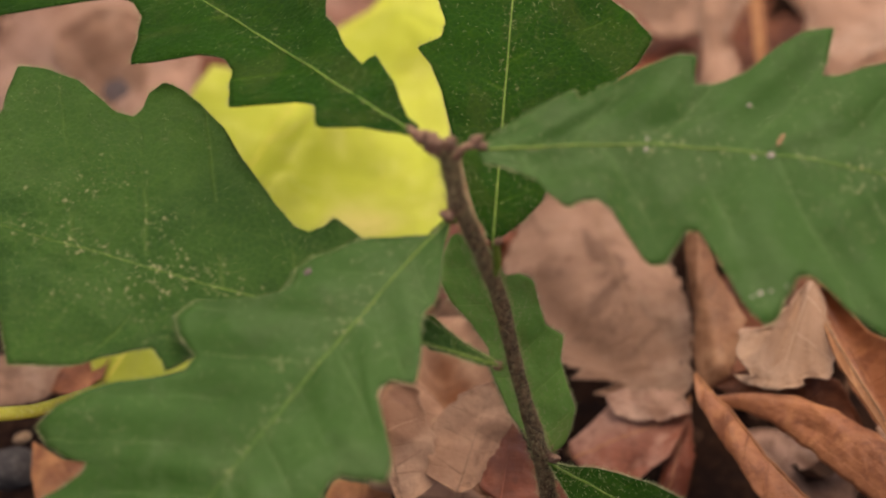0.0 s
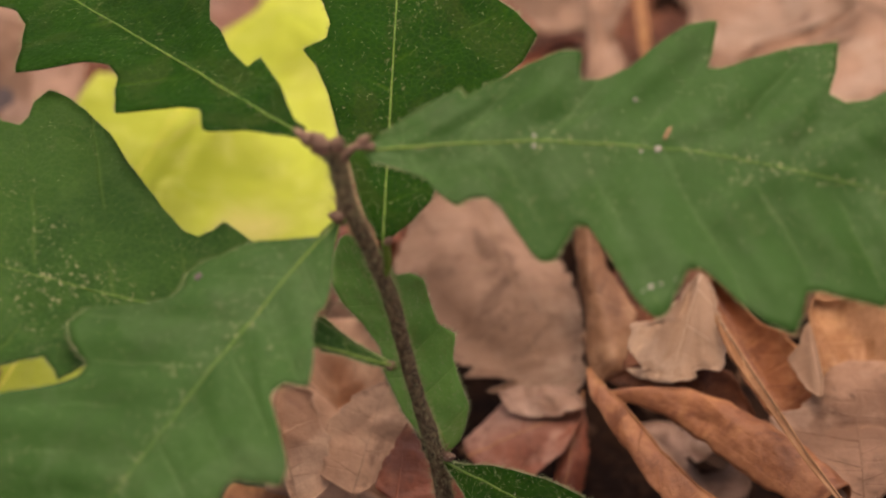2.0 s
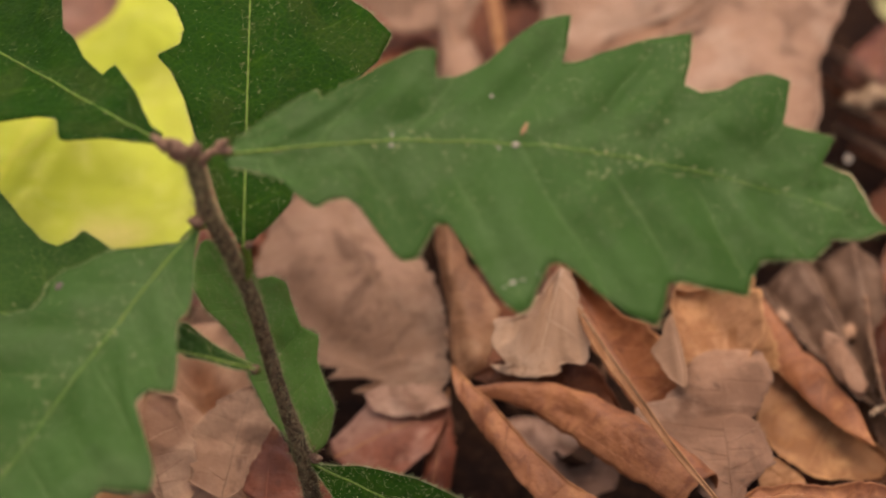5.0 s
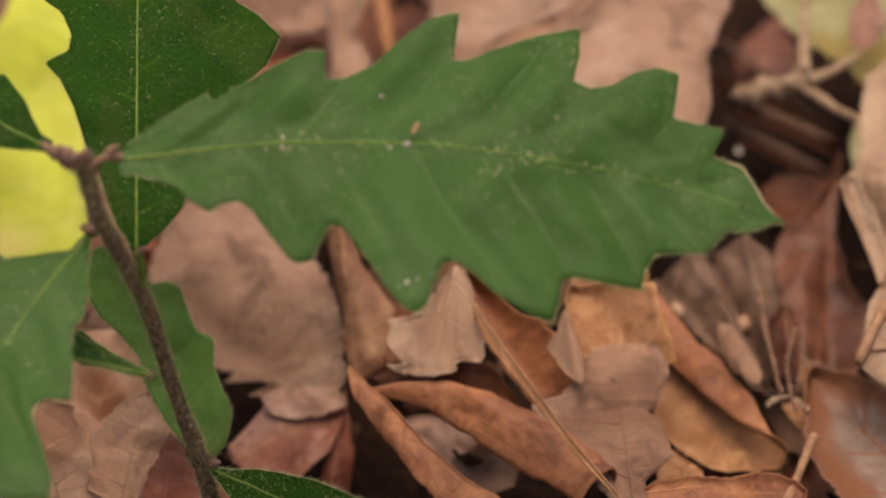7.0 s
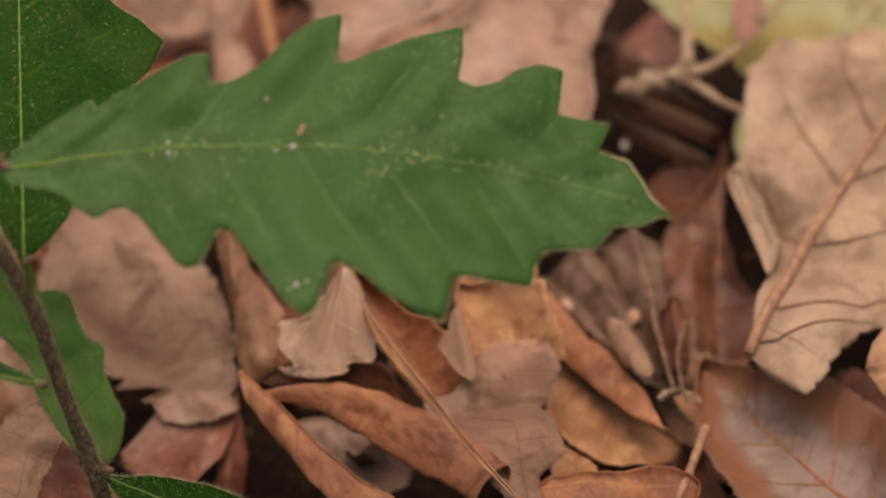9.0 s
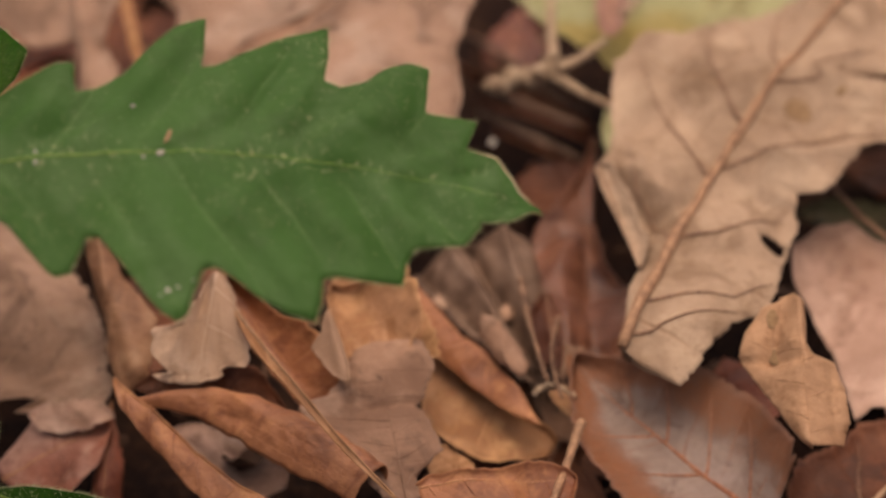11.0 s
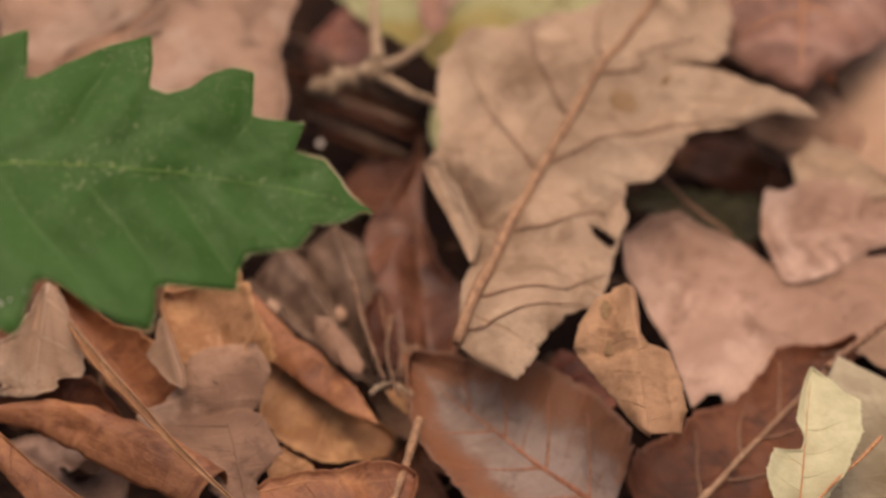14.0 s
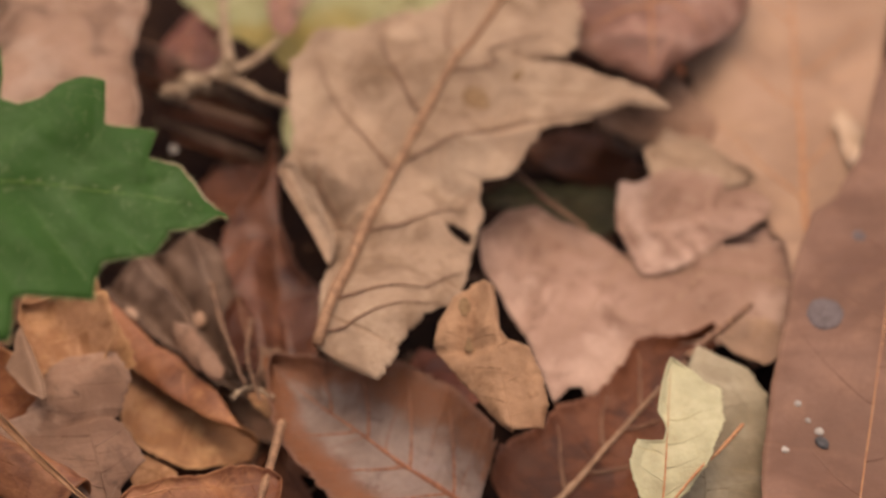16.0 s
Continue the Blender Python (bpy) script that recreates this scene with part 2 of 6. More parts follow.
DARK_RED = leaf_material("dark_red_brown_leaf", (0.165, 0.054, 0.022), (0.075, 0.020, 0.008), (0.200, 0.070, 0.030), veins=9, vein_mix=0.3, rough=0.5,
                         spots=0.4, spot_col=(0.039, 0.013, 0.008), pale=(0.190, 0.070, 0.033), pale_mix=0.35, spec=0.16)
GREY_BROWN = leaf_material("grey_brown_leaf", (0.332, 0.184, 0.116), (0.233, 0.120, 0.073), (0.198, 0.093, 0.054), veins=7, vein_mix=0.12, rough=0.72,
                           spots=0.65, spot_col=(0.086, 0.047, 0.030), pale=(0.403, 0.255, 0.179), pale_mix=0.4, blotch=0.5, net=0.1)
PALE = leaf_material("pale_bleached_leaf", (0.595, 0.406, 0.283), (0.478, 0.293, 0.187), (0.431, 0.247, 0.140), veins=7, vein_mix=0.2, rough=0.7,
                     spots=0.25, spot_col=(0.201, 0.106, 0.059), pale=(0.645, 0.487, 0.384), pale_mix=0.4)
PURPLE = leaf_material("purplish_grey_leaf", (0.30, 0.215, 0.175), (0.20, 0.125, 0.09), (0.26, 0.085, 0.035), veins=6, vein_mix=0.6, rough=0.36,
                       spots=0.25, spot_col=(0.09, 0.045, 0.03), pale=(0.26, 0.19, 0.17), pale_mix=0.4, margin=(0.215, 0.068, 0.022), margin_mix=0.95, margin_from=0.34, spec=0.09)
MAUVE = leaf_material("mauve_brown_leaf", (0.313, 0.163, 0.117), (0.236, 0.109, 0.075), (0.401, 0.167, 0.065), veins=6, vein_mix=0.3, rough=0.5,
                      spots=0.25, spot_col=(0.100, 0.054, 0.039), pale=(0.360, 0.227, 0.176), pale_mix=0.4)
BRICK = leaf_material("brick_brown_leaf", (0.220, 0.115, 0.076), (0.188, 0.092, 0.058), (0.301, 0.145, 0.084), veins=5, vein_mix=0.12, rough=0.5,
                      spots=0.2, spot_col=(0.12, 0.05, 0.03), pale=(0.288, 0.156, 0.098), pale_mix=0.3, net=0.1, blotch=0.2, crease=0.3, relief=1.0)
PEACH = leaf_material("peach_tan_leaf", (0.431, 0.261, 0.170), (0.375, 0.217, 0.136), (0.538, 0.290, 0.137), veins=6, vein_mix=0.2, rough=0.55,
                      spots=0.1, spot_col=(0.224, 0.109, 0.062), pale=(0.538, 0.337, 0.206), pale_mix=0.35, net=0.1, blotch=0.2, crease=0.3, relief=1.0)
CREAM = leaf_material("cream_yellow_leaf", (0.571, 0.510, 0.316), (0.479, 0.412, 0.237), (0.571, 0.392, 0.138), veins=6, vein_mix=0.4, rough=0.55,
                      spots=0.1, spot_col=(0.332, 0.216, 0.115), pale=(0.645, 0.588, 0.356), pale_mix=0.4, through_light=0.2, blotch=0.2, crease=0.8)
CREAM_SHADED = leaf_material("shaded_cream_leaf", (0.36, 0.285, 0.185), (0.27, 0.20, 0.12), (0.40, 0.26, 0.13), veins=6, vein_mix=0.3, rough=0.6,
                      spots=0.2, spot_col=(0.14, 0.09, 0.05), pale=(0.44, 0.37, 0.26), pale_mix=0.4, blotch=0.3)
OLIVE = leaf_material("faded_green_leaf", (0.374, 0.340, 0.170), (0.281, 0.255, 0.111), (0.255, 0.238, 0.085), veins=6, vein_mix=0.2, rough=0.6,
                      spots=0.2, spot_col=(0.136, 0.085, 0.034), pale=(0.425, 0.391, 0.230), pale_mix=0.4, patch=(0.306, 0.204, 0.051), patch_at=0.56)
DARK_OLIVE = leaf_material("dull_olive_leaf", (0.085, 0.070, 0.030), (0.05, 0.042, 0.02), (0.10, 0.09, 0.05), veins=6, vein_mix=0.2, rough=0.6,
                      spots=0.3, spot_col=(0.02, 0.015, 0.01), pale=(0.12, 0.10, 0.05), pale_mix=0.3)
RIB_TAN = bark_material("tan_midrib", (0.33, 0.19, 0.110), (0.23, 0.125, 0.070), (0.42, 0.28, 0.18), 500, 0.7, 0.5)
RIB_BROWN = bark_material("orange_brown_midrib", (0.29, 0.150, 0.078), (0.18, 0.088, 0.045), (0.36, 0.21, 0.12), 500, 0.7, 0.5)
RIB_DARK = bark_material("brown_midrib", (0.20, 0.10, 0.055), (0.13, 0.06, 0.035), (0.28, 0.16, 0.09), 500, 0.7, 0.5)
RIB_RUST = bark_material("rust_midrib", (0.26, 0.095, 0.042), (0.19, 0.065, 0.03), (0.33, 0.15, 0.075), 500, 0.6, 0.5)
RIB_ORANGE = bark_material("orange_midrib", (0.42, 0.19, 0.08), (0.33, 0.13, 0.055), (0.48, 0.27, 0.13), 500, 0.6, 0.5)
LEAF_HAIR = bark_material("leaf_hair", (0.30, 0.30, 0.15), (0.18, 0.20, 0.08), (0.42, 0.38, 0.24), 300, 0.8, 0.2)
STEM = bark_material("seedling_bark", (0.195, 0.125, 0.066), (0.065, 0.040, 0.022), (0.50, 0.39, 0.24), 900, 0.9, 2.0)
BUD = bark_material("bud_scale", (0.27, 0.155, 0.100), (0.16, 0.080, 0.052), (0.40, 0.31, 0.22), 900, 0.8, 1.0)
GALL = bark_material("gall_skin", (0.34, 0.20, 0.125), (0.26, 0.14, 0.085), (0.40, 0.26, 0.18), 380, 0.75, 0.8)
HAIR = bark_material("fine_hair", (0.46, 0.42, 0.22), (0.28, 0.26, 0.12), (0.5, 0.45, 0.28), 300, 0.8, 0.2)
TWIG = bark_material("pale_twig", (0.33, 0.22, 0.135), (0.20, 0.12, 0.07), (0.44, 0.33, 0.22), 420, 0.8, 1.2)
GRASS = bark_material("dead_grass", (0.17, 0.085, 0.045), (0.085, 0.04, 0.022), (0.26, 0.15, 0.085), 350, 0.7, 0.6)
CHIP = bark_material("pale_chip", (0.50, 0.34, 0.23), (0.40, 0.25, 0.15), (0.56, 0.42, 0.30), 380, 0.75, 0.8)
GRIT = bark_material("pale_grit", (0.336, 0.288, 0.240), (0.256, 0.208, 0.168), (0.416, 0.376, 0.328), 700, 0.6, 0.6)
STONE = bark_material("dark_pebble", (0.055, 0.047, 0.045), (0.03, 0.026, 0.025), (0.09, 0.08, 0.075), 300, 0.8, 1.0)
SOIL = bark_material("soil_darkened", (0.021, 0.009, 0.005), (0.009, 0.004, 0.003), (0.035, 0.018, 0.010), 160, 1.0, 3.0)
STAIN = bark_material("leaf_stain", (0.20, 0.115, 0.055), (0.15, 0.082, 0.038), (0.25, 0.15, 0.078), 300, 0.9, 0.2)
SPOT = bark_material("grey_mould_spot", (0.115, 0.085, 0.08), (0.085, 0.06, 0.055), (0.15, 0.115, 0.105), 500, 0.8, 0.3)


def crumb_material():
    """Bits of leaf, each in its own shade of brown."""
    m, nt, bsdf = mat_nodes("leaf_crumb")
    g = Graph(nt)
    geo = g.node("ShaderNodeNewGeometry")
    pick = geo.outputs["Random Per Island"]
    co, rnd = g.place()
    col = g.mix(pick, (0.06, 0.026, 0.015), (0.24, 0.13, 0.075))
    col = g.mix(g.ramp(g.noise(co, 600, 3), 0.4, 0.65), col, (0.07, 0.035, 0.02))
    g.feed(bsdf.inputs["Base Color"], col)
    bsdf.inputs["Roughness"].default_value = 0.8
    bsdf.inputs["Specular IOR Level"].default_value = 0.15
    return m


CRUMB = crumb_material()


# ---- shapes ----
def crumple(x, y, seed):
    z = 0.0
    for k in range(5):
        a, q = seed * 2.399 + k * 1.7, 95 + 70 * k
        z += math.sin(q * (x * math.cos(a) + y * math.sin(a)) + seed * 3.1 + k * k) / (1 + 0.6 * k)
    for k in range(2):
        a, q = seed * 1.31 + k * 2.1, 130 + 85 * k
        u, v = x * math.cos(a) + y * math.sin(a), y * math.cos(a) - x * math.sin(a)
        z += 1.5 * (abs(math.sin(q * u + 0.9 * math.sin(75 * v + seed))) - 0.64) / (1 + 0.5 * k)
    return z * 0.45


def margin_at(knots, s):
    """The margin's reach at s, running softly through its lobes and bays."""
    first, last = knots[0], knots[-1]
    if s <= first[0]:
        return first[1] * (max(s, 0.0) / first[0]) ** 0.8 if first[0] > 0.015 else first[1]
    if s >= last[0]:
        return last[1] * (max(1 - s, 0.0) / (1 - last[0])) ** 0.8 if last[0] < 0.985 else last[1]
    for i in range(len(knots) - 1):
        (s0, w0), (s1, w1) = knots[i], knots[i + 1]
        if s <= s1:
            u = (s - s0) / max(s1 - s0, 1e-6)
            return w0 + (w1 - w0) * (0.75 * u + 0.25 * u * u * (3 - 2 * u))
    return knots[-1][1]


def part(name, bm, material, parent, label=""):
    me = bpy.data.meshes.new(name)
    bm.to_mesh(me)
    bm.free()
    me.materials.append(material)
    for p in me.polygons:
        p.use_smooth = True
    ob = new(name, me)
    if parent is not None:
        ob.parent = parent
    if label:
        ob["label"] = label
    return ob


def tube(points, radii, sides=8, closed_ends=True, rough=0.0):
    """A round, tapering stalk through points."""
    bm = bmesh.new()
    rings = []
    up = Vector((0.13, 0.21, 0.97))
    pts = [Vector(p) for p in points]
    for i, p in enumerate(pts):
        ahead = (pts[min(i + 1, len(pts) - 1)] - pts[max(i - 1, 0)]).normalized()
        a = ahead.cross(up)
        if a.length < 1e-3:
            a = ahead.cross(Vector((1, 0, 0)))
        a.normalize()
        b = a.cross(ahead)
        ring = []
        for k in range(sides):
            t = 2 * math.pi * k / sides
            rr = radii[i] * (1 + rough * random.uniform(-1, 1))
            ring.append(bm.verts.new(p + (a * math.cos(t) + b * math.sin(t)) * rr))
        rings.append(ring)
    for r0, r1 in zip(rings, rings[1:]):
        for k in range(sides):
            bm.faces.new((r0[k], r0[(k + 1) % sides], r1[(k + 1) % sides], r1[k]))
    if closed_ends:
        bm.faces.new(rings[0][::-1])
        bm.faces.new(rings[-1])
    return bm


def smooth_line(points, n):
    """n points on a soft curve through the given ones."""
    pts = [Vector(p) for p in points]
    out = []
    for i in range(n):
        u = i / (n - 1) * (len(pts) - 1)
        k = min(int(u), len(pts) - 2)
        u -= k
        p0, p1, p2, p3 = pts[max(k - 1, 0)], pts[k], pts[k + 1], pts[min(k + 2, len(pts) - 1)]
        out.append(0.5 * (2 * p1 + (p2 - p0) * u + (2 * p0 - 5 * p1 + 4 * p2 - p3) * u * u + (3 * p1 - p0 - 3 * p2 + p3) * u ** 3))
    return out


def leaf_frame(base, tip, face):
    b, e = Vector(base), Vector(tip)
    x = (e - b).normalized()
    n = Vector(face)
    n = (n - x * n.dot(x)).normalized()
    y = n.cross(x)
    m = Matrix((x, y, n)).transposed().to_4x4()
    m.translation = b
    return m, (e - b).length


class Blade:
    """The surface of one leaf: s runs along the midrib, r from it (0) to the margin (1) along the slanting side veins."""

    def __init__(self, length, left, right, slant, bow, shape, lip, ripple=0.0, ripples=9, ragged=0.0, folds=()):
        self.length, self.left, self.right, self.folds = length, left, right, folds
        self.slant = slant if isinstance(slant, tuple) else (slant, slant)
        self.bow, self.shape, self.lip = bow, shape, lip
        self.ripple, self.ripples, self.ragged = ripple, ripples, ragged

    def height(self, a, c):
        arch, cup, fold, twist, crinkle, seed = self.shape
        extra = 0.0
        big = self.length
        for a0, c0, a1, c1, lift, wide in self.folds:
            # a crease from one place of the blade to another; lift may be negative
            da, dc = a1 - a0, c1 - c0
            u = min(max(((a - a0) * da + (c - c0) * dc) / (da * da + dc * dc), 0.0), 1.0)
            d = math.hypot(a - a0 - u * da, c - c0 - u * dc) / wide
            if d < 3:
                extra += lift * big * (math.exp(-d * d) if wide > 0.05 else 1 / (1 + 2 * d * d) - 0.05)
        return extra + big * (arch * 4 * a * (1 - a) + cup * 4 * c * c + fold * abs(c) + twist * 2 * c * (a - 0.5)) + crinkle * crumple(a * big, c * big, seed)

    def at(self, s, r):
        knots = self.left if r >= 0 else self.right
        w = margin_at(knots, s)
        if self.ragged and w > 0.01:
            w += self.ragged * min(1.0, w / 0.14) * (noise.noise((s * 60, r * 0.1 + self.shape[5] * 7.0, 0.5)) + 0.8 * noise.noise((s * 170, self.shape[5] * 3.0, 2.5)))
            w = max(w, 0.0)
        k = abs(r)
        u = min(max(s / 0.4, 0.0), 1.0)
        ang = radians(self.slant[0] + (self.slant[1] - self.slant[0]) * u)
        a = s + w * k * math.cos(ang)
        c = math.copysign(w * k * math.sin(ang), r) + self.bow * 4 * s * (1 - s)
        z = self.height(a, c) + self.lip * k ** 4 * (1 + 0.6 * noise.noise((s * 9, self.shape[5] * 1.3 + math.copysign(0.7, r), 0.0)))
        if self.ripple:
            side = 0.42 if r > 0 else 0.0
            stray = 0.25 * noise.noise((s * 7, r * 2.5, self.shape[5]))
            z += self.ripple * (math.cos(math.pi * (s * self.ripples + side + stray)) ** 2 - 0.5) * math.sin(math.pi * min(0.08 + 0.8 * k, 1.0)) * min(1.0, w / 0.08)
            z += (0.00034 * noise.noise((a * self.length * 190, c * self.length * 190, self.shape[5])) + 0.00012 * noise.noise((a * self.length * 480, c * self.length * 480, self.shape[5]))) * min(1.0, w / 0.05)
        return Vector((a * self.length, c * self.length, z))

    def mesh(self, step=0.0007, across=9, stations=0, thick=0.00022, holes=()):
        stations = stations or max(24, min(170, int(self.length / step)))
        bm = bmesh.new()
        uv = bm.loops.layers.uv.new("blade")
        lanes = [-((across - i) / across) for i in range(across)] + [0.0] + [(i + 1) / across for i in range(across)]
        where = {}
        grid = []
        for i in range(stations + 1):
            s = i / stations
            row = []
            for r in lanes:
                v = bm.verts.new(self.at(s, r))
                where[v] = (s, r)
                row.append(v)
            grid.append(row)
        for i in range(stations):
            for j in range(len(lanes) - 1):
                s, r = where[grid[i][j]]
                if any(((s - hs) / ds) ** 2 + ((r - hr) / dr) ** 2 < 1 + 0.4 * noise.noise((s * 90, r * 14, 1.0)) for hs, hr, ds, dr in holes):
                    continue
                bm.faces.new((grid[i][j], grid[i + 1][j], grid[i + 1][j + 1], grid[i][j + 1]))
        for fc in bm.faces:
            for lp in fc.loops:
                lp[uv].uv = where[lp.vert]
        bm.normal_update()
        if thick:
            # the under side and the rim
            low = {v: bm.verts.new(v.co - v.normal * thick) for v in list(where)}
            for fc in list(bm.faces):
                nf = bm.faces.new([low[v] for v in reversed(fc.verts)])
                for lp, v in zip(nf.loops, reversed(fc.verts)):
                    lp[uv].uv = where[v]
            rim = [row[0] for row in grid] + [v for v in grid[-1][1:]] + [row[-1] for row in reversed(grid[:-1])] + [v for v in reversed(grid[0][1:-1])]
            for v0, v1 in zip(rim, rim[1:] + rim[:1]):
                nf = bm.faces.new((v1, v0, low[v0], low[v1]))
                for lp, v in zip(nf.loops, (v1, v0, v0, v1)):
                    lp[uv].uv = where[v]
        return bm


def leaf(name, base, tip, face, left, right, material, slant=75, bow=0.0, shape=(0, 0, 0, 0, 0, 1), lip=0.0, rib=None, rib_size=0.0005,
         rib_from=0.0, rib_to=0.93, side_veins=(), ripple=0.0, ripples=9, ragged=0.0, label="", parent=None, category="leaf", group="", step=0.0007, rib_lift=0.0, rib_taper=0.85, lean=0.10, holes=(), fringe=0, vein_mat=None, vein_size=0.4, folds=None, across=0, edge=None):
    m, length = leaf_frame(base, tip, face)
    if parent is None and rib is None:
        rib, rib_size = material, 0.00018
    if parent is None and not side_veins and length > 0.016:
        # thin side veins, alternating
        count = max(2, min(5, int(length / 0.007)))
        side_veins = [(0.12 + 0.66 * k / count + 0.04 * sd, sd, 0.86) for k in range(count) for sd in (1, -1)]
        vein_size, vein_mat = max(vein_size, 0.00013 / rib_size), vein_mat or material
    if folds is None:
        folds = ()
        if parent is None:
            # dried blades are creased along slanting lines from the midrib
            wild = random.Random(int(shape[5] * 13 + length * 1e5))
            wide = max(max(w for _, w in left), max(w for _, w in right))
            folds = []
            for k in range(5):
                a0, side = wild.uniform(0.05, 0.85), wild.choice((-1, 1))
                folds.append((a0, side * wide * wild.uniform(0.0, 0.3), a0 + wild.uniform(-0.1, 0.25), side * wide * wild.uniform(0.6, 1.0), wild.uniform(0.012, 0.03) * wild.choice((-1, 1, 1)), wild.uniform(0.04, 0.10)))
    blade = Blade(length, left, right, slant, bow, shape, lip, ripple, ripples, ragged, folds)
    ob = part(name, blade.mesh(step, across or (15 if not holes else 26), 0 if not holes else 300, holes=holes), material, parent)
    ob.matrix_basis = m
    if parent is None:
        tagged(ob, label, category, group)
    elif label:
        ob["label"] = label
    if fringe:
        bm = bmesh.new()
        for side in (1, -1):
            for i in range(fringe):
                s = random.random()
                e = blade.at(s, side)
                out = e - blade.at(s, side * 0.9)
                if out.length < 1e-5:
                    continue
                out = out.normalized()
                tip_at = e + (out + Vector([random.gauss(0, 0.45) for _ in range(3)])) * random.uniform(0.0002, 0.0007)
                w = Vector((0.00002, 0, 0)), Vector((0, 0.00002, 0))
                for d in w:
                    bm.faces.new([bm.verts.new(v) for v in (e - d, e + d, tip_at)])
        for _ in range(fringe // 2):
            # short hairs lying on the blade
            s, r = random.uniform(0.03, 0.95), random.uniform(-0.92, 0.92)
            e = blade.at(s, r) + Vector((0, 0, 0.00006))
            a = random.uniform(0, 2 * math.pi)
            run = Vector((math.cos(a), math.sin(a), 0.25)) * random.uniform(0.0002, 0.0006)
            d = Vector((-math.sin(a), math.cos(a), 0)) * 0.00003
            bm.faces.new([bm.verts.new(v) for v in (e - d, e + d, e + run)])
        part("margin_hairs", bm, LEAF_HAIR, ob)["kind"] = "stuff"
    if edge:
        side, s0, s1, size, mat = edge
        pts = [blade.at(s0 + (s1 - s0) * i / 40, side) for i in range(41)]
        part("leaf_edge", tube(pts, [size * min(1.0, 0.3 + i / 8, 0.3 + (40 - i) / 8) for i in range(41)], 6), mat, ob, "pale line along the leaf edge")
    if rib is not None:
        n = 36
        pts = [blade.at(rib_from + (rib_to - rib_from) * i / n, 0.0) + Vector((0, 0, rib_lift)) for i in range(n + 1)]
        rad = [rib_size * (1 - rib_taper * (i / n) ** 0.8) * random.uniform(0.8, 1.15) for i in range(n + 1)]
        part("midrib", tube(pts, rad, 8), rib, ob)
        for s0, side, reach in side_veins:
            vp = [blade.at(min(s0 + lean * (k / 10) ** 1.3, 1), side * reach * k / 10) + Vector((0, 0, rib_lift * 0.6)) for k in range(11)]
            part("side_vein", tube(vp, [rib_size * vein_size * (1 - 0.7 * k / 10) for k in range(11)], 6), vein_mat or rib, ob)
    return ob


def roll(name, line, radii, start, sweep, material, label, grow=0.0, group="leaf litter"):
    """A leaf rolled into an open tube along a line; start and sweep in degrees round it, from the upper side."""
    pts = smooth_line(line, 60)
    rads = [p.x for p in smooth_line([(r, 0, 0) for r in radii], 60)]
    bm = bmesh.new()
    uv = bm.loops.layers.uv.new("blade")
    n = 26
    grid, where = [], {}
    for i, p in enumerate(pts):
        ahead = (pts[min(i + 1, 59)] - pts[max(i - 1, 0)]).normalized()
        side = ahead.cross(Vector((0, 0, 1))).normalized()
        up = side.cross(ahead)
        row = []
        edge = 1 + 0.10 * noise.noise((i * 0.21, len(label), 0.0))
        for k in range(n + 1):
            u = k / n
            a = radians(start + sweep * (u - 0.5) * edge)
            rr = rads[i] * (1 + grow * u + 0.30 * noise.noise((i * 0.10, u * 2.6, len(label) * 1.0)) + 0.10 * noise.noise((i * 0.33, u * 7.0, len(label) * 1.0)))
            rr *= 1 + 0.22 * math.cos(2 * a + 0.6 + i * 0.03)
            v = bm.verts.new(p + (up * math.cos(a) + side * math.sin(a)) * rr)
            where[v] = (u, 2 * i / 59 - 1)
            row.append(v)
        grid.append(row)
    for i in range(59):
        for k in range(n):
            f = bm.faces.new((grid[i][k], grid[i + 1][k], grid[i + 1][k + 1], grid[i][k + 1]))
            for lp in f.loops:
                lp[uv].uv = where[lp.vert]
    crest_line = [grid[i][n // 2].co.copy() for i in range(2, 58, 2)]
    ob = part(name, bm, material, None)
    ob.modifiers.new("thickness", "SOLIDIFY").thickness = 0.00025
    tagged(ob, label, "leaf", group)
    part("midrib", tube(crest_line, [0.0002] * len(crest_line), 6), RIB_DARK, ob)
    return ob

# ---- ground ----
def ground_sheet():
    """One sheet of soil: fine and bumpy near the plant, coarse far out."""
    bm = bmesh.new()
    rings, spokes = [], 96
    radii = [0.0] + [0.012 * i for i in range(1, 45)] + [0.6, 0.75, 1.0, 1.5, 2.5, 5, 10, 25, 60, 200, 900]
    centre = Vector((0.0, 0.48, 0))
    for rad in radii:
        ring = []
        for k in range(spokes):
            t = 2 * math.pi * k / spokes
            p = centre + Vector((math.cos(t) * rad, math.sin(t) * rad, 0))
            amp = 0.004 if rad < 3 else 0.02
            p.z = amp * noise.noise(p * 28) + 0.0025 * noise.noise(p * 110) - 0.002
            ring.append(bm.verts.new(p))
        rings.append(ring)
    for r0, r1 in zip(rings, rings[1:]):
        for k in range(spokes):
            bm.faces.new((r0[k], r1[k], r1[(k + 1) % spokes], r0[(k + 1) % spokes]))
    bmesh.ops.remove_doubles(bm, verts=bm.verts, dist=1e-6)
    ob = part("ground", bm, SOIL, None)
    return tagged(ob, "dark woodland soil, its colour deepened for the shade in the gaps", "ground", kind="structure")


ground_sheet()


def stick(name, line, size, material, label, shoots=(), category="twig", knobs=1.0):
    n = 7 * len(line)
    pts = smooth_line(line, n)
    pts = [p + Vector([random.uniform(-1, 1) * size * 0.25 * knobs for _ in range(3)]) for p in pts]
    rad = [size * (1.0 + 0.22 * knobs * math.sin(i * 1.9)) * (1 - 0.35 * i / n) for i in range(n)]
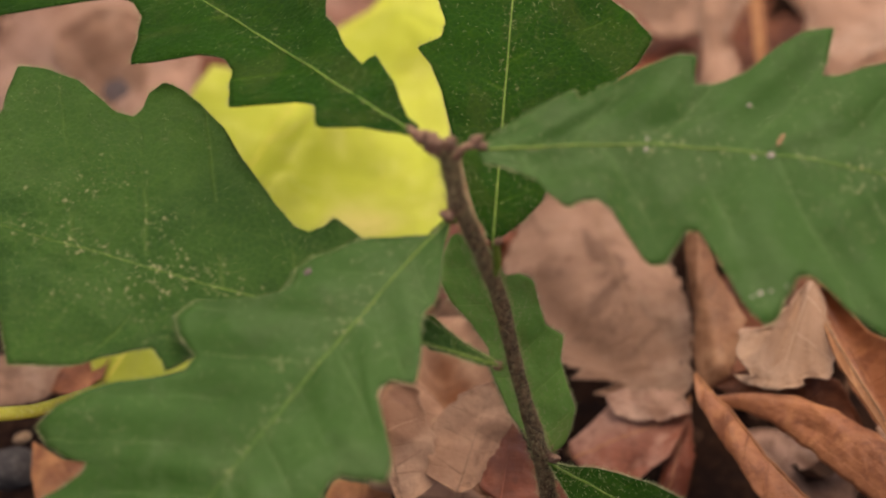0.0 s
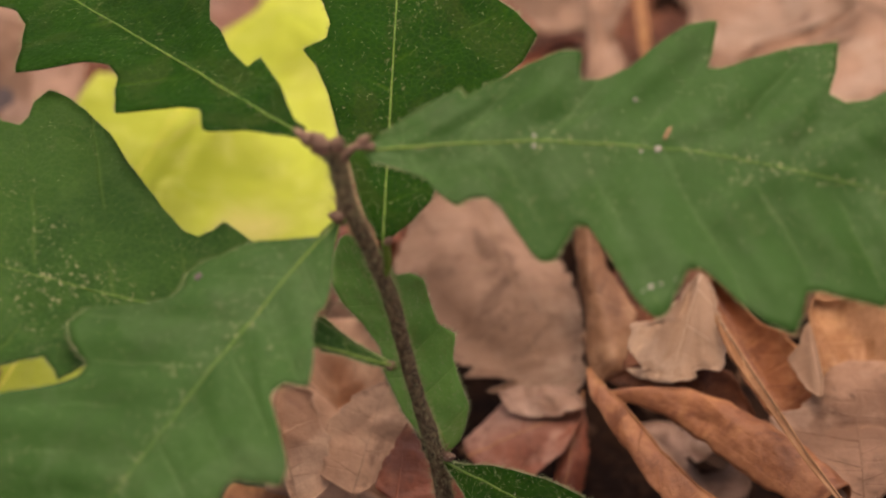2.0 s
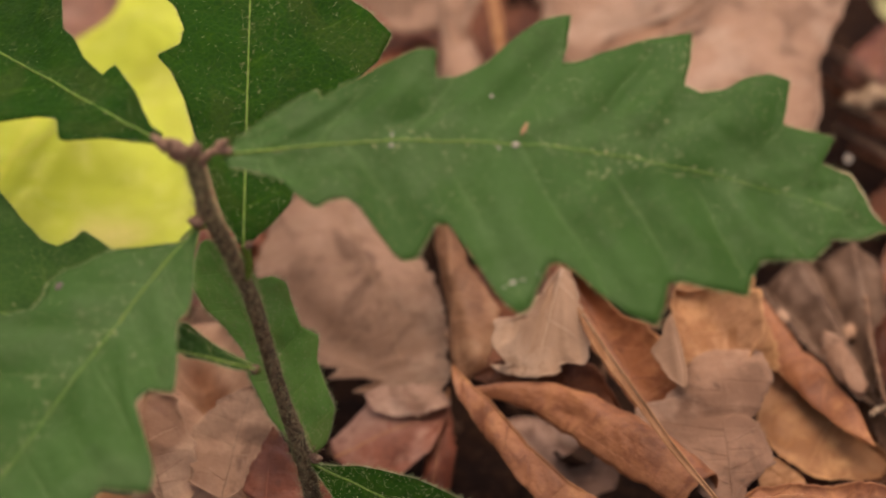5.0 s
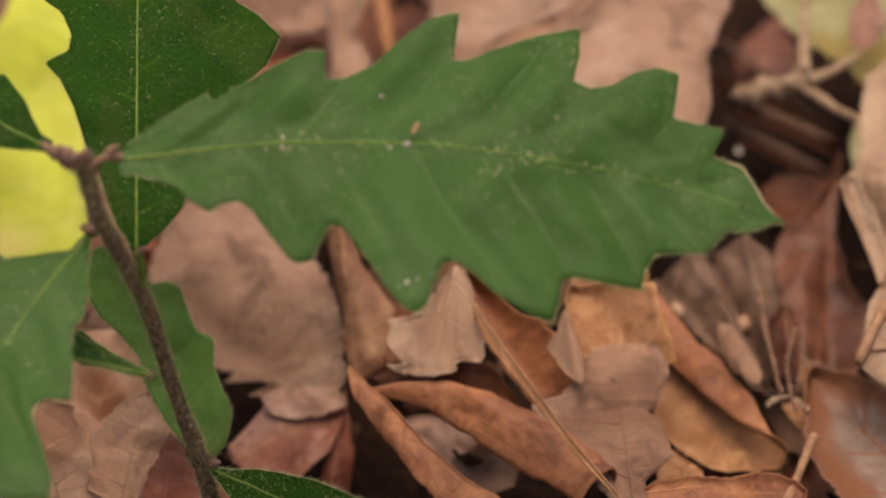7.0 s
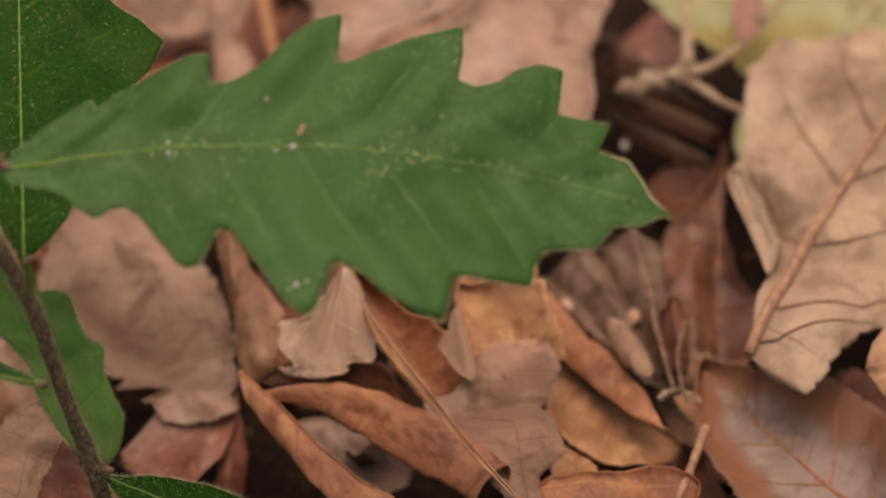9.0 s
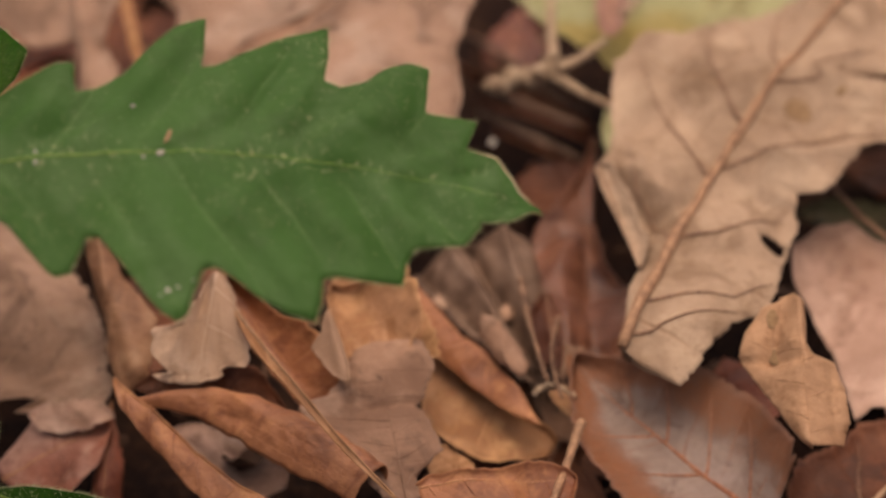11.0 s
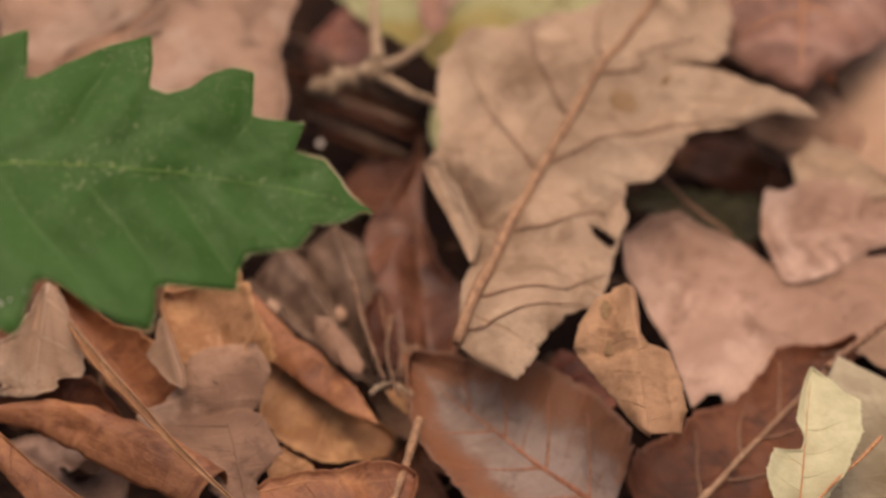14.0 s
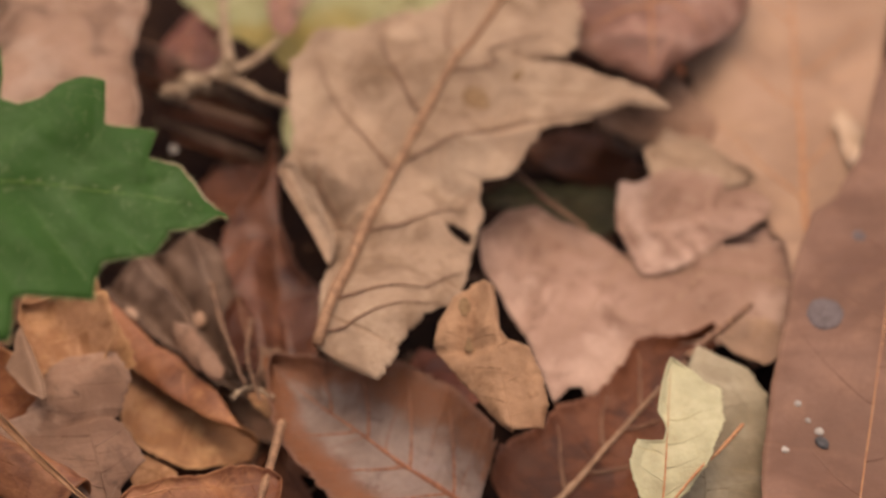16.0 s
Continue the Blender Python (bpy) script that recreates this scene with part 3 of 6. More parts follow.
    ob = part(name, tube(pts, rad, 9, rough=0.12 * knobs), material, None)
    tagged(ob, label, category)
    for sl in shoots:
        sp = smooth_line(sl, 16)
        part("shoot", tube(sp, [size * 0.62 * (1 - 0.45 * i / 16) * (1 + 0.15 * math.sin(i * 2.3)) for i in range(16)], 8, rough=0.1), material, ob)
    return ob


def blob(name, at, size, spin, material, label, category, up=(0, 0, 1)):
    """A small lumpy grain, pebble or gall."""
    bm = bmesh.new()
    bmesh.ops.create_icosphere(bm, subdivisions=3, radius=1.0)
    for v in bm.verts:
        k = 1 + 0.13 * noise.noise(v.co * 1.7 + Vector(at) * 300) + 0.05 * noise.noise(v.co * 5)
        v.co = Vector((v.co.x * size[0] * k, v.co.y * size[1] * k, v.co.z * size[2] * k))
    ob = part(name, bm, material, None)
    ob.matrix_basis = Matrix.Translation(at) @ Vector((0, 0, 1)).rotation_difference(Vector(up)).to_matrix().to_4x4() @ pose(0, 0, 0, 0, 0, spin)
    return tagged(ob, label, category)


# ---- the oak seedling ----
seedling = tagged(new("oak_seedling"), "young oak seedling with green lobed leaves and hairy brown stem", "plant")
seedling.location = (-0.0003, 0.0001, 0.0202)
STEM_LINE = [(-0.0372, 0.4130, -0.0202), (-0.0385, 0.4129, -0.010), (-0.0401, 0.4127, 0), (-0.0412, 0.4126, 0.0065), (-0.0422, 0.4125, 0.0123), (-0.0431, 0.4124, 0.0192), (-0.0444, 0.4123, 0.0248), (-0.0465, 0.4121, 0.0337), (-0.0482, 0.4119, 0.0424), (-0.05, 0.4118, 0.0514), (-0.052, 0.4116, 0.0574), (-0.0539, 0.4114, 0.0631), (-0.0557, 0.4112, 0.0676), (-0.0566, 0.4111, 0.0724), (-0.0573, 0.4111, 0.0759), (-0.0584, 0.411, 0.0782)]
STEM_SIZE = [0.0015, 0.0015, 0.0014, 0.0014, 0.0013, 0.0013, 0.0012, 0.0011, 0.0011, 0.0012, 0.0012, 0.0012, 0.0012, 0.0012, 0.0012, 0.0012]
leaf("leaf", base=(-0.0532, 0.4108, 0.0780), tip=(0.0400, 0.4122, 0.0679), face=(0.104, -0.42, 0.901),
     left=[(0, 0.033), (0.019, 0.074), (0.04, 0.101), (0.061, 0.124), (0.083, 0.102), (0.103, 0.133), (0.137, 0.174), (0.167, 0.194), (0.196, 0.194), (0.234, 0.133), (0.259, 0.135), (0.291, 0.166), (0.298, 0.215), (0.316, 0.256), (0.353, 0.272), (0.385, 0.209), (0.4, 0.17), (0.419, 0.172), (0.455, 0.204), (0.495, 0.24), (0.545, 0.259), (0.572, 0.211), (0.595, 0.155), (0.625, 0.146), (0.651, 0.161), (0.667, 0.193), (0.695, 0.206), (0.729, 0.204), (0.75, 0.159), (0.766, 0.122), (0.794, 0.121), (0.846, 0.124), (0.85, 0.094), (0.854, 0.07), (0.901, 0.068), (0.934, 0.043), (0.965, 0.016), (0.996, 0)],
     right=[(0.011, 0.025), (0.044, 0.042), (0.067, 0.061), (0.071, 0.092), (0.086, 0.114), (0.111, 0.102), (0.135, 0.102), (0.149, 0.123), (0.153, 0.162), (0.157, 0.203), (0.166, 0.217), (0.188, 0.212), (0.218, 0.18), (0.242, 0.154), (0.26, 0.157), (0.264, 0.202), (0.268, 0.245), (0.272, 0.296), (0.288, 0.318), (0.31, 0.305), (0.342, 0.264), (0.375, 0.226), (0.395, 0.22), (0.412, 0.24), (0.432, 0.281), (0.459, 0.31), (0.486, 0.323), (0.507, 0.297), (0.548, 0.235), (0.569, 0.23), (0.609, 0.237), (0.665, 0.234), (0.697, 0.187), (0.726, 0.157), (0.762, 0.146), (0.817, 0.126), (0.864, 0.086), (0.872, 0.071), (0.926, 0.05), (0.987, 0.01)],
     material=GREEN, edge=(1, 0.87, 0.99, 0.0001, CHIP), slant=58, bow=0.058, shape=(0.03, -0.02, 0.05, 0, 0.0004, 2), rib=RIB_GREEN, parent=seedling, fringe=1500, rib_size=0.00024, ripple=0.0010, ripples=8, step=0.0005,
     label="broad green oak leaf with toothed margin and dusty specks")
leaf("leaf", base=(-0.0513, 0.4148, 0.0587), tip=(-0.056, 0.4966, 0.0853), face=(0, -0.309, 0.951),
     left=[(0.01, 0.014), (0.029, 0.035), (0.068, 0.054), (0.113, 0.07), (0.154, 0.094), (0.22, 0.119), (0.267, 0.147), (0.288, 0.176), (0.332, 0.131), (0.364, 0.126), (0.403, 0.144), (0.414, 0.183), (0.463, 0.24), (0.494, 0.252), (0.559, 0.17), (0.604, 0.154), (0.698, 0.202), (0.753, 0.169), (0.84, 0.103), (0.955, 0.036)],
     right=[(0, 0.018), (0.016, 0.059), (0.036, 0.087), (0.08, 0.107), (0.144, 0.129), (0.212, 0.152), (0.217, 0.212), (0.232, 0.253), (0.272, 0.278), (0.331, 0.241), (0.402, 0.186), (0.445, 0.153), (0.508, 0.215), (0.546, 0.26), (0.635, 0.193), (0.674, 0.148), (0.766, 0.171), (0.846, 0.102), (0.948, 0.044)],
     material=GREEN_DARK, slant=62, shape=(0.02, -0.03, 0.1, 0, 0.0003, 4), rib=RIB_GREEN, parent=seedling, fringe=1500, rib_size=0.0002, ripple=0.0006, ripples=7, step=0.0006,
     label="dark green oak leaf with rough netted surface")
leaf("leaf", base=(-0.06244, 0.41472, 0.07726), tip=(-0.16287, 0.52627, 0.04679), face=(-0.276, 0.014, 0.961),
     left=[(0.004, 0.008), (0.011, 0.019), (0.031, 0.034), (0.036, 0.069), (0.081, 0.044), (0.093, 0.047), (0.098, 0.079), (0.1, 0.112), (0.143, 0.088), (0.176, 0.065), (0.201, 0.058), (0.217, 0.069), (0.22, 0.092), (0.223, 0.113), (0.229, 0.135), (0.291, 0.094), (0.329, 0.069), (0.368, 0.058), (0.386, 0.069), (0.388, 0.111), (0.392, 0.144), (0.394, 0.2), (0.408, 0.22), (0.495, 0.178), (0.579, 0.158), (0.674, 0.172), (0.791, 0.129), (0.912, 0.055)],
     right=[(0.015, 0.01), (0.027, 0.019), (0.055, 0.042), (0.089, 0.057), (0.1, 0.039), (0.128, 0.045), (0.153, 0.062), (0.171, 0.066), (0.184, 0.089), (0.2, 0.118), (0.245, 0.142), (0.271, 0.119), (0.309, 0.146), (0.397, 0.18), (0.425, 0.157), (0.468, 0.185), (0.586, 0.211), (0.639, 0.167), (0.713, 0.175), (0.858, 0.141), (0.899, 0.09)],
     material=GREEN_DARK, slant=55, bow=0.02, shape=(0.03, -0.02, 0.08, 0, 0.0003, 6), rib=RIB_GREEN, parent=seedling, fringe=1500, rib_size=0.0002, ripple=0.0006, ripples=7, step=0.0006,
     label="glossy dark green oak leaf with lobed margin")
leaf("leaf", base=(-0.04831, 0.39881, 0.04943), tip=(-0.13952, 0.41335, 0.05884), face=(0.055, -0.279, 0.959),
     left=[(0.025, 0.009), (0.071, 0.006), (0.118, 0.003), (0.129, 0.049), (0.187, 0.091), (0.201, 0.169), (0.3, 0.143), (0.376, 0.143), (0.383, 0.171), (0.388, 0.191), (0.409, 0.173), (0.439, 0.154), (0.464, 0.167), (0.489, 0.193), (0.51, 0.224), (0.555, 0.248), (0.591, 0.26), (0.634, 0.216), (0.668, 0.178), (0.711, 0.194), (0.772, 0.165), (0.866, 0.088)],
     right=[(0.055, 0.022), (0.092, 0.04), (0.114, 0.052), (0.135, 0.086), (0.156, 0.132), (0.197, 0.166), (0.238, 0.189), (0.261, 0.165), (0.286, 0.15), (0.308, 0.154), (0.332, 0.184), (0.352, 0.216), (0.381, 0.257), (0.409, 0.313), (0.448, 0.351), (0.475, 0.366), (0.504, 0.371), (0.533, 0.342), (0.548, 0.304), (0.563, 0.286), (0.593, 0.284), (0.625, 0.309), (0.653, 0.33), (0.703, 0.337), (0.759, 0.326), (0.781, 0.275), (0.795, 0.217), (0.839, 0.192), (0.922, 0.151), (0.957, 0.074)],
     material=GREEN_DEEP, slant=65, bow=0.015, shape=(0.02, -0.03, 0.06, 0, 0.0004, 9), rib=RIB_GREEN, parent=seedling, fringe=1500, rib_size=0.0002, ripple=0.0007, ripples=8, step=0.0006,
     label="green oak leaf with rounded lobes, marked by insects")
leaf("leaf", base=(-0.0568, 0.4096, 0.0663), tip=(-0.0904, 0.3607, 0.0403), face=(-0.171, -0.369, 0.914),
     left=[(0.034, 0.036), (0.085, 0.102), (0.126, 0.13), (0.156, 0.126), (0.18, 0.144), (0.2, 0.189), (0.224, 0.214), (0.253, 0.238), (0.301, 0.182), (0.343, 0.17), (0.359, 0.234), (0.369, 0.293), (0.385, 0.329), (0.416, 0.344), (0.468, 0.29), (0.511, 0.239), (0.545, 0.231), (0.58, 0.254), (0.625, 0.299), (0.716, 0.253), (0.815, 0.153), (0.93, 0.082)],
     right=[(0.051, 0.003), (0.075, 0.075), (0.088, 0.135), (0.126, 0.167), (0.151, 0.203), (0.189, 0.22), (0.228, 0.202), (0.261, 0.206), (0.277, 0.248), (0.281, 0.289), (0.285, 0.331), (0.296, 0.378), (0.343, 0.388), (0.386, 0.357), (0.427, 0.308), (0.447, 0.276), (0.483, 0.271), (0.506, 0.301), (0.522, 0.356), (0.536, 0.413), (0.562, 0.462), (0.611, 0.496), (0.66, 0.506), (0.707, 0.452), (0.74, 0.382), (0.747, 0.326), (0.771, 0.322), (0.804, 0.34), (0.843, 0.368), (0.909, 0.336), (0.934, 0.252), (0.965, 0.128)],
     material=GREEN, slant=62, shape=(0.035, -0.03, 0.05, 0, 0.0005, 11), rib=RIB_GREEN, parent=seedling, fringe=1500, rib_size=0.0002, ripple=0.0004, ripples=8, step=0.0006,
     label="large green oak leaf with wavy lobes and pale dust")
leaf("leaf", base=(-0.042, 0.4186, 0.0153), tip=(-0.0604, 0.4411, 0.0378), face=(0.087, -0.667, 0.74),
     left=[(0.046, 0.074), (0.189, 0.108), (0.299, 0.107), (0.38, 0.106), (0.481, 0.074), (0.585, 0.096), (0.705, 0.14), (0.796, 0.145), (0.897, 0.096), (0.984, 0.026)],
     right=[(0, 0.059), (0.03, 0.111), (0.08, 0.163), (0.181, 0.173), (0.276, 0.189), (0.34, 0.245), (0.432, 0.194), (0.52, 0.206), (0.609, 0.225), (0.667, 0.19), (0.713, 0.119), (0.829, 0.111)],
     material=GREEN_LIFTED, slant=70, shape=(0.02, -0.02, 0.12, 0, 0.0003, 13), rib=RIB_GREEN, parent=seedling, fringe=1500, rib_size=0.0002, ripple=0.0003, ripples=6, step=0.0006,
     label="small green leaf with wavy margin behind the stem")
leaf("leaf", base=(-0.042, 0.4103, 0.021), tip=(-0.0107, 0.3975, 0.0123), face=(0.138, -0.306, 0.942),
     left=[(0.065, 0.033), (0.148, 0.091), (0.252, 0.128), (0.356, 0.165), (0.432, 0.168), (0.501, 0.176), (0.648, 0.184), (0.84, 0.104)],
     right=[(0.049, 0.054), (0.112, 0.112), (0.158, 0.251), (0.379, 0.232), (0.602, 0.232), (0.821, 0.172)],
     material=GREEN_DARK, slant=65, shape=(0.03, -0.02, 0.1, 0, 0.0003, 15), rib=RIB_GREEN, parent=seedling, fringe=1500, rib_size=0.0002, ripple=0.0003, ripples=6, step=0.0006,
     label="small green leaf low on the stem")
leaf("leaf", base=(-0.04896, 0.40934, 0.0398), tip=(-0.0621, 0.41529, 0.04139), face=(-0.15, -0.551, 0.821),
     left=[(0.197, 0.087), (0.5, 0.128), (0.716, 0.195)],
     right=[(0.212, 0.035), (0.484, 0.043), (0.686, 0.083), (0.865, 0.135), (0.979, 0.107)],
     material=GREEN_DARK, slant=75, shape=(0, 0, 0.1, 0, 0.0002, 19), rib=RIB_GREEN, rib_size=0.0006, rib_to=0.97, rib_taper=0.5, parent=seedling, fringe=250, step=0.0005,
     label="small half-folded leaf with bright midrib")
leaf("yellow_leaf", base=(-0.11739, 0.43932, 0.021), tip=(-0.08169, 0.55881, 0.0315), face=(0, -0.087, 0.996),
     left=[(0.003, 0.02), (0.017, 0.036), (0.079, 0.061), (0.15, 0.091), (0.23, 0.092), (0.277, 0.142), (0.365, 0.133), (0.417, 0.147), (0.47, 0.155), (0.518, 0.153), (0.54, 0.119), (0.544, 0.078), (0.618, 0.043), (0.669, 0.029), (0.727, 0.019), (0.793, 0.002), (0.839, 0), (0.905, 0.014)],
     right=[(0, 0.026), (0.008, 0.069), (0.013, 0.103), (0.032, 0.16), (0.12, 0.157), (0.16, 0.205), (0.205, 0.244), (0.224, 0.31), (0.263, 0.328), (0.366, 0.296), (0.474, 0.248), (0.578, 0.208), (0.695, 0.16), (0.828, 0.104), (0.916, 0.06)],
     material=YELLOW, slant=65, folds=((0.566, -0.064, 0.368, -0.067, 0.045, 0.05), (0.368, -0.067, 0.342, -0.067, 0.03, 0.05), (0.708, -0.16, 0.782, -0.057, 0.03, 0.05), (0.486, -0.158, 0.593, -0.211, -0.02, 0.07)), across=22, shape=(0.02, 0.02, 0.03, 0, 0.0014, 17), rib=RIB_YELLOW, rib_size=0.0003, ripple=0.0003, ripples=6,
     label="bright yellow fallen oak leaf lying behind the seedling")
# ---- the litter, leaf by leaf ----
leaf("dead_leaf", base=(-0.04557, 0.49456, 0.027), tip=(-0.02886, 0.45184, 0.01634), face=(0, -0.242, 0.97),
     left=[(0.148, 0.095), (0.349, 0.134), (0.395, 0.207), (0.553, 0.209), (0.675, 0.197), (0.815, 0.151), (0.932, 0.128), (0.985, 0.076)],
     right=[(0.01, 0.13), (0.092, 0.277), (0.24, 0.376), (0.453, 0.418), (0.6, 0.361), (0.699, 0.284), (0.752, 0.22), (0.779, 0.264), (0.81, 0.139), (0.842, 0.092), (0.853, 0.201), (0.913, 0.091), (0.925, 0.037)],
     material=PINK_TAN, slant=86, shape=(0, 0, 0, 0, 0.0016, 21), lip=0.0008, rib=RIB_TAN, rib_size=0.0002, ragged=0.016, side_veins=[(0.25, 1, 0.85), (0.5, 1, 0.85), (0.35, -1, 0.85), (0.6, -1, 0.85)], lean=0.08, holes=[(0.56, -0.86, 0.016, 0.06), (0.82, 0.80, 0.014, 0.05), (0.80, -0.75, 0.012, 0.10)], folds=((0.1, 0.02, 0.95, 0.05, 0.03, 0.08), (0.4, -0.3, 0.8, -0.1, -0.03, 0.06), (0.45, 0.05, 0.75, 0.2, 0.025, 0.06), (0.2, -0.1, 0.5, -0.35, 0.02, 0.06), (0.85, -0.2, 0.95, 0.1, -0.03, 0.05)),
     label="large pinkish tan dead leaf with ragged lower edge and small holes", group="leaf litter")
leaf("dead_leaf", base=(-0.04189, 0.44162, 0.01459), tip=(-0.02431, 0.45155, 0.01749), face=(0, -0.276, 0.961),
     left=[(0, 0.137), (0.208, 0.249), (0.488, 0.367), (0.81, 0.242), (0.983, 0.133)],
     right=[(0, 0.252), (0.187, 0.466), (0.383, 0.392), (0.592, 0.342), (0.825, 0.172)],
     material=FADED_RUST, slant=75, shape=(0, 0, 0, 0, 0.0018, 22), lip=0.0006, rib=RIB_ORANGE, ragged=0.01, rib_size=0.0002,
     label="rusty red dead leaf scrap in the litter", group="leaf litter")
leaf("dead_leaf", base=(-0.02425, 0.45455, 0.01785), tip=(-0.02667, 0.43638, 0.00809), face=(0.251, -0.484, 0.838),
     left=[(0.268, 0.102), (0.523, 0.165), (0.845, 0.152)],
     right=[(0.31, 0.031), (0.589, 0.079), (0.863, 0.088)],
     material=RUST, slant=75, shape=(0, 0, 0, 0, 0.0008, 23), lip=-0.0009, rib=RIB_ORANGE, ragged=0.022, rib_size=0.0002,
     label="narrow upright red-brown leaf edge", group="leaf litter")
leaf("dead_leaf", base=(-0.02578, 0.47728, 0.036), tip=(-0.02206, 0.44962, 0.0235), face=(-0.1, -0.421, 0.902),
     left=[(0.069, 0.052), (0.304, 0.088), (0.472, 0.179), (0.579, 0.235), (0.773, 0.183), (0.914, 0.149), (0.969, 0.054)],
     right=[(0.039, 0.073), (0.165, 0.082), (0.367, 0.062), (0.567, 0.037), (0.762, 0.048), (0.906, 0.033)],
     material=BROWN, slant=88, shape=(0, -0.15, 0, 0, 0.0006, 24), lip=-0.0008, ragged=0.012, folds=((0.3, 0.0, 0.9, 0.1, 0.04, 0.08), (0.05, 0.01, 0.4, 0.0, 0.03, 0.05), (0.5, -0.06, 1.0, 0.0, -0.03, 0.06)),
     label="curled brown dead leaf standing on edge", group="leaf litter")
leaf("dead_leaf", base=(-0.00643, 0.45868, 0.0405), tip=(-0.01025, 0.44289, 0.0311), face=(-0.05, -0.502, 0.863),
     left=[(0.201, 0.205), (0.442, 0.27), (0.618, 0.39), (0.771, 0.389), (0.785, 0.28), (0.87, 0.128), (0.887, 0.209)],
     right=[(0.159, 0.097), (0.318, 0.126), (0.506, 0.288), (0.521, 0.449), (0.773, 0.433), (0.935, 0.234), (0.942, 0.147), (0.963, 0.411), (0.997, 0.308)],
     material=PALE, slant=88, shape=(0, -0.1, 0, 0, 0.0008, 25), lip=0.0004, ragged=0.03, folds=((0.05, 0.02, 1.0, 0.3, 0.05, 0.06), (0.1, -0.05, 1.0, -0.12, -0.05, 0.05), (0.1, 0.0, 1.0, 0.08, 0.04, 0.045), (0.25, -0.15, 1.0, -0.36, 0.05, 0.06), (0.35, -0.28, 1.0, -0.26, -0.04, 0.045)),
     label="bleached torn leaf piece with pleats and frayed edge", group="leaf litter")
leaf("dead_leaf", base=(-0.00508, 0.46538, 0.034), tip=(0.01981, 0.42693, 0.01924), face=(0.1, -0.3, 0.949),
     left=[(0.091, 0.045), (0.222, 0.063), (0.335, 0.101), (0.44, 0.121), (0.569, 0.139), (0.748, 0.166), (0.925, 0.123)],
     right=[(0.114, 0.053), (0.231, 0.099), (0.39, 0.089), (0.537, 0.067), (0.738, 0.035), (0.94, 0.019)],
     material=ORANGE, slant=80, shape=(0, 0.3, 0, 0, 0.0008, 26), lip=0.0026, ragged=0.012, folds=((0.08, -0.01, 0.62, -0.03, -0.06, 0.08), (0.3, 0.08, 0.7, 0.1, 0.02, 0.06)),
     label="long folded brown dead leaf, hollow inside", group="leaf litter")
leaf("dead_leaf", base=(-0.02001, 0.44757, 0.0265), tip=(0.00338, 0.44307, 0.02454), face=(0, -0.399, 0.917),
     left=[(0.116, 0.12), (0.31, 0.239), (0.535, 0.253), (0.758, 0.214)],
     right=[(0.16, 0.05), (0.342, 0), (0.528, 0), (0.765, 0.007)],
     material=DARK_RED, slant=85, shape=(0, 0.5, 0, 0, 0.0005, 27), lip=0.0006, ragged=0.02,
     label="dark red sheet for the shaded inside of a rolled leaf", group="leaf litter")
leaf("dead_leaf", base=(-0.00391, 0.45338, 0.0375), tip=(0.01931, 0.41259, 0.03297), face=(-0.2, -0.22, 0.955),
     left=[(0.065, 0), (0.181, 0), (0.364, 0), (0.605, 0), (0.824, 0)],
     right=[(0.064, 0.018), (0.168, 0.032), (0.337, 0.027), (0.548, 0.02), (0.793, 0.014)],
     material=SAND, slant=80, bow=-0.012, shape=(0, -0.6, 0, 0, 0.0005, 125), lip=0.0003, ragged=0.008, folds=(), rib=RIB_TAN, rib_size=0.0003,
     label="pale turned-up edge of a folded dead leaf", group="leaf litter")
leaf("dead_leaf", base=(0.01154, 0.46083, 0.0345), tip=(0.01789, 0.44658, 0.0288), face=(0.05, -0.352, 0.935),
     left=[(0.184, 0.377), (0.438, 0.648), (0.801, 0.555), (0.983, 0.325)],
     right=[(0.165, 0.113), (0.466, 0.184), (0.774, 0.228), (0.927, 0.176)],
     material=SAND, slant=88, shape=(0, 0.2, 0, 0, 0.0008, 126), lip=0.0015, ragged=0.02, folds=((0.0, 0.1, 0.9, 0.35, -0.06, 0.12), (0.3, -0.1, 1.0, 0.0, 0.05, 0.09)),
     label="sandy brown dead leaf with a dark hollow", group="leaf litter")
leaf("dead_leaf", base=(0.01083, 0.45173, 0.0375), tip=(0.01335, 0.43987, 0.03282), face=(-0.25, -0.401, 0.881),
     left=[(0.343, 0.041), (0.737, 0.056)],
     right=[(0.263, 0.186), (0.331, 0.345), (0.63, 0.251), (0.856, 0.141)],
     material=PEACH, slant=88, shape=(0, -0.2, 0, 0, 0.0006, 133), lip=0.0003, ragged=0.02, folds=((0.1, 0, 1, -0.05, 0.04, 0.08),),
     label="light tan triangular fold for a lit facet", group="leaf litter")
roll("dead_leaf", [(-0.01964, 0.4431, 0.0273), (-0.01271, 0.44268, 0.0273), (-0.00546, 0.44005, 0.0273), (0.00189, 0.43439, 0.0273), (0.00861, 0.42829, 0.0273), (0.01575, 0.42126, 0.0273)], [0.0005, 0.0016, 0.0027, 0.0033, 0.0034, 0.0030], -10, 215, ORANGE, "rolled orange-brown dead leaf like a tube", 0.15)
leaf("dead_leaf", base=(-0.0231, 0.44436, 0.0315), tip=(-0.00042, 0.42031, 0.02373), face=(0, -0.309, 0.951),
     left=[(0.115, 0), (0.344, 0), (0.556, 0.002), (0.804, 0.02), (0.963, 0.079)],
     right=[(0.119, 0.082), (0.372, 0.121), (0.624, 0.139), (0.779, 0.14)],
     material=ORANGE, slant=85, shape=(0, -0.5, 0, 0, 0.0001, 29), lip=0.0003, rib=RIB_ORANGE, ragged=0.005, rib_size=0.0002,
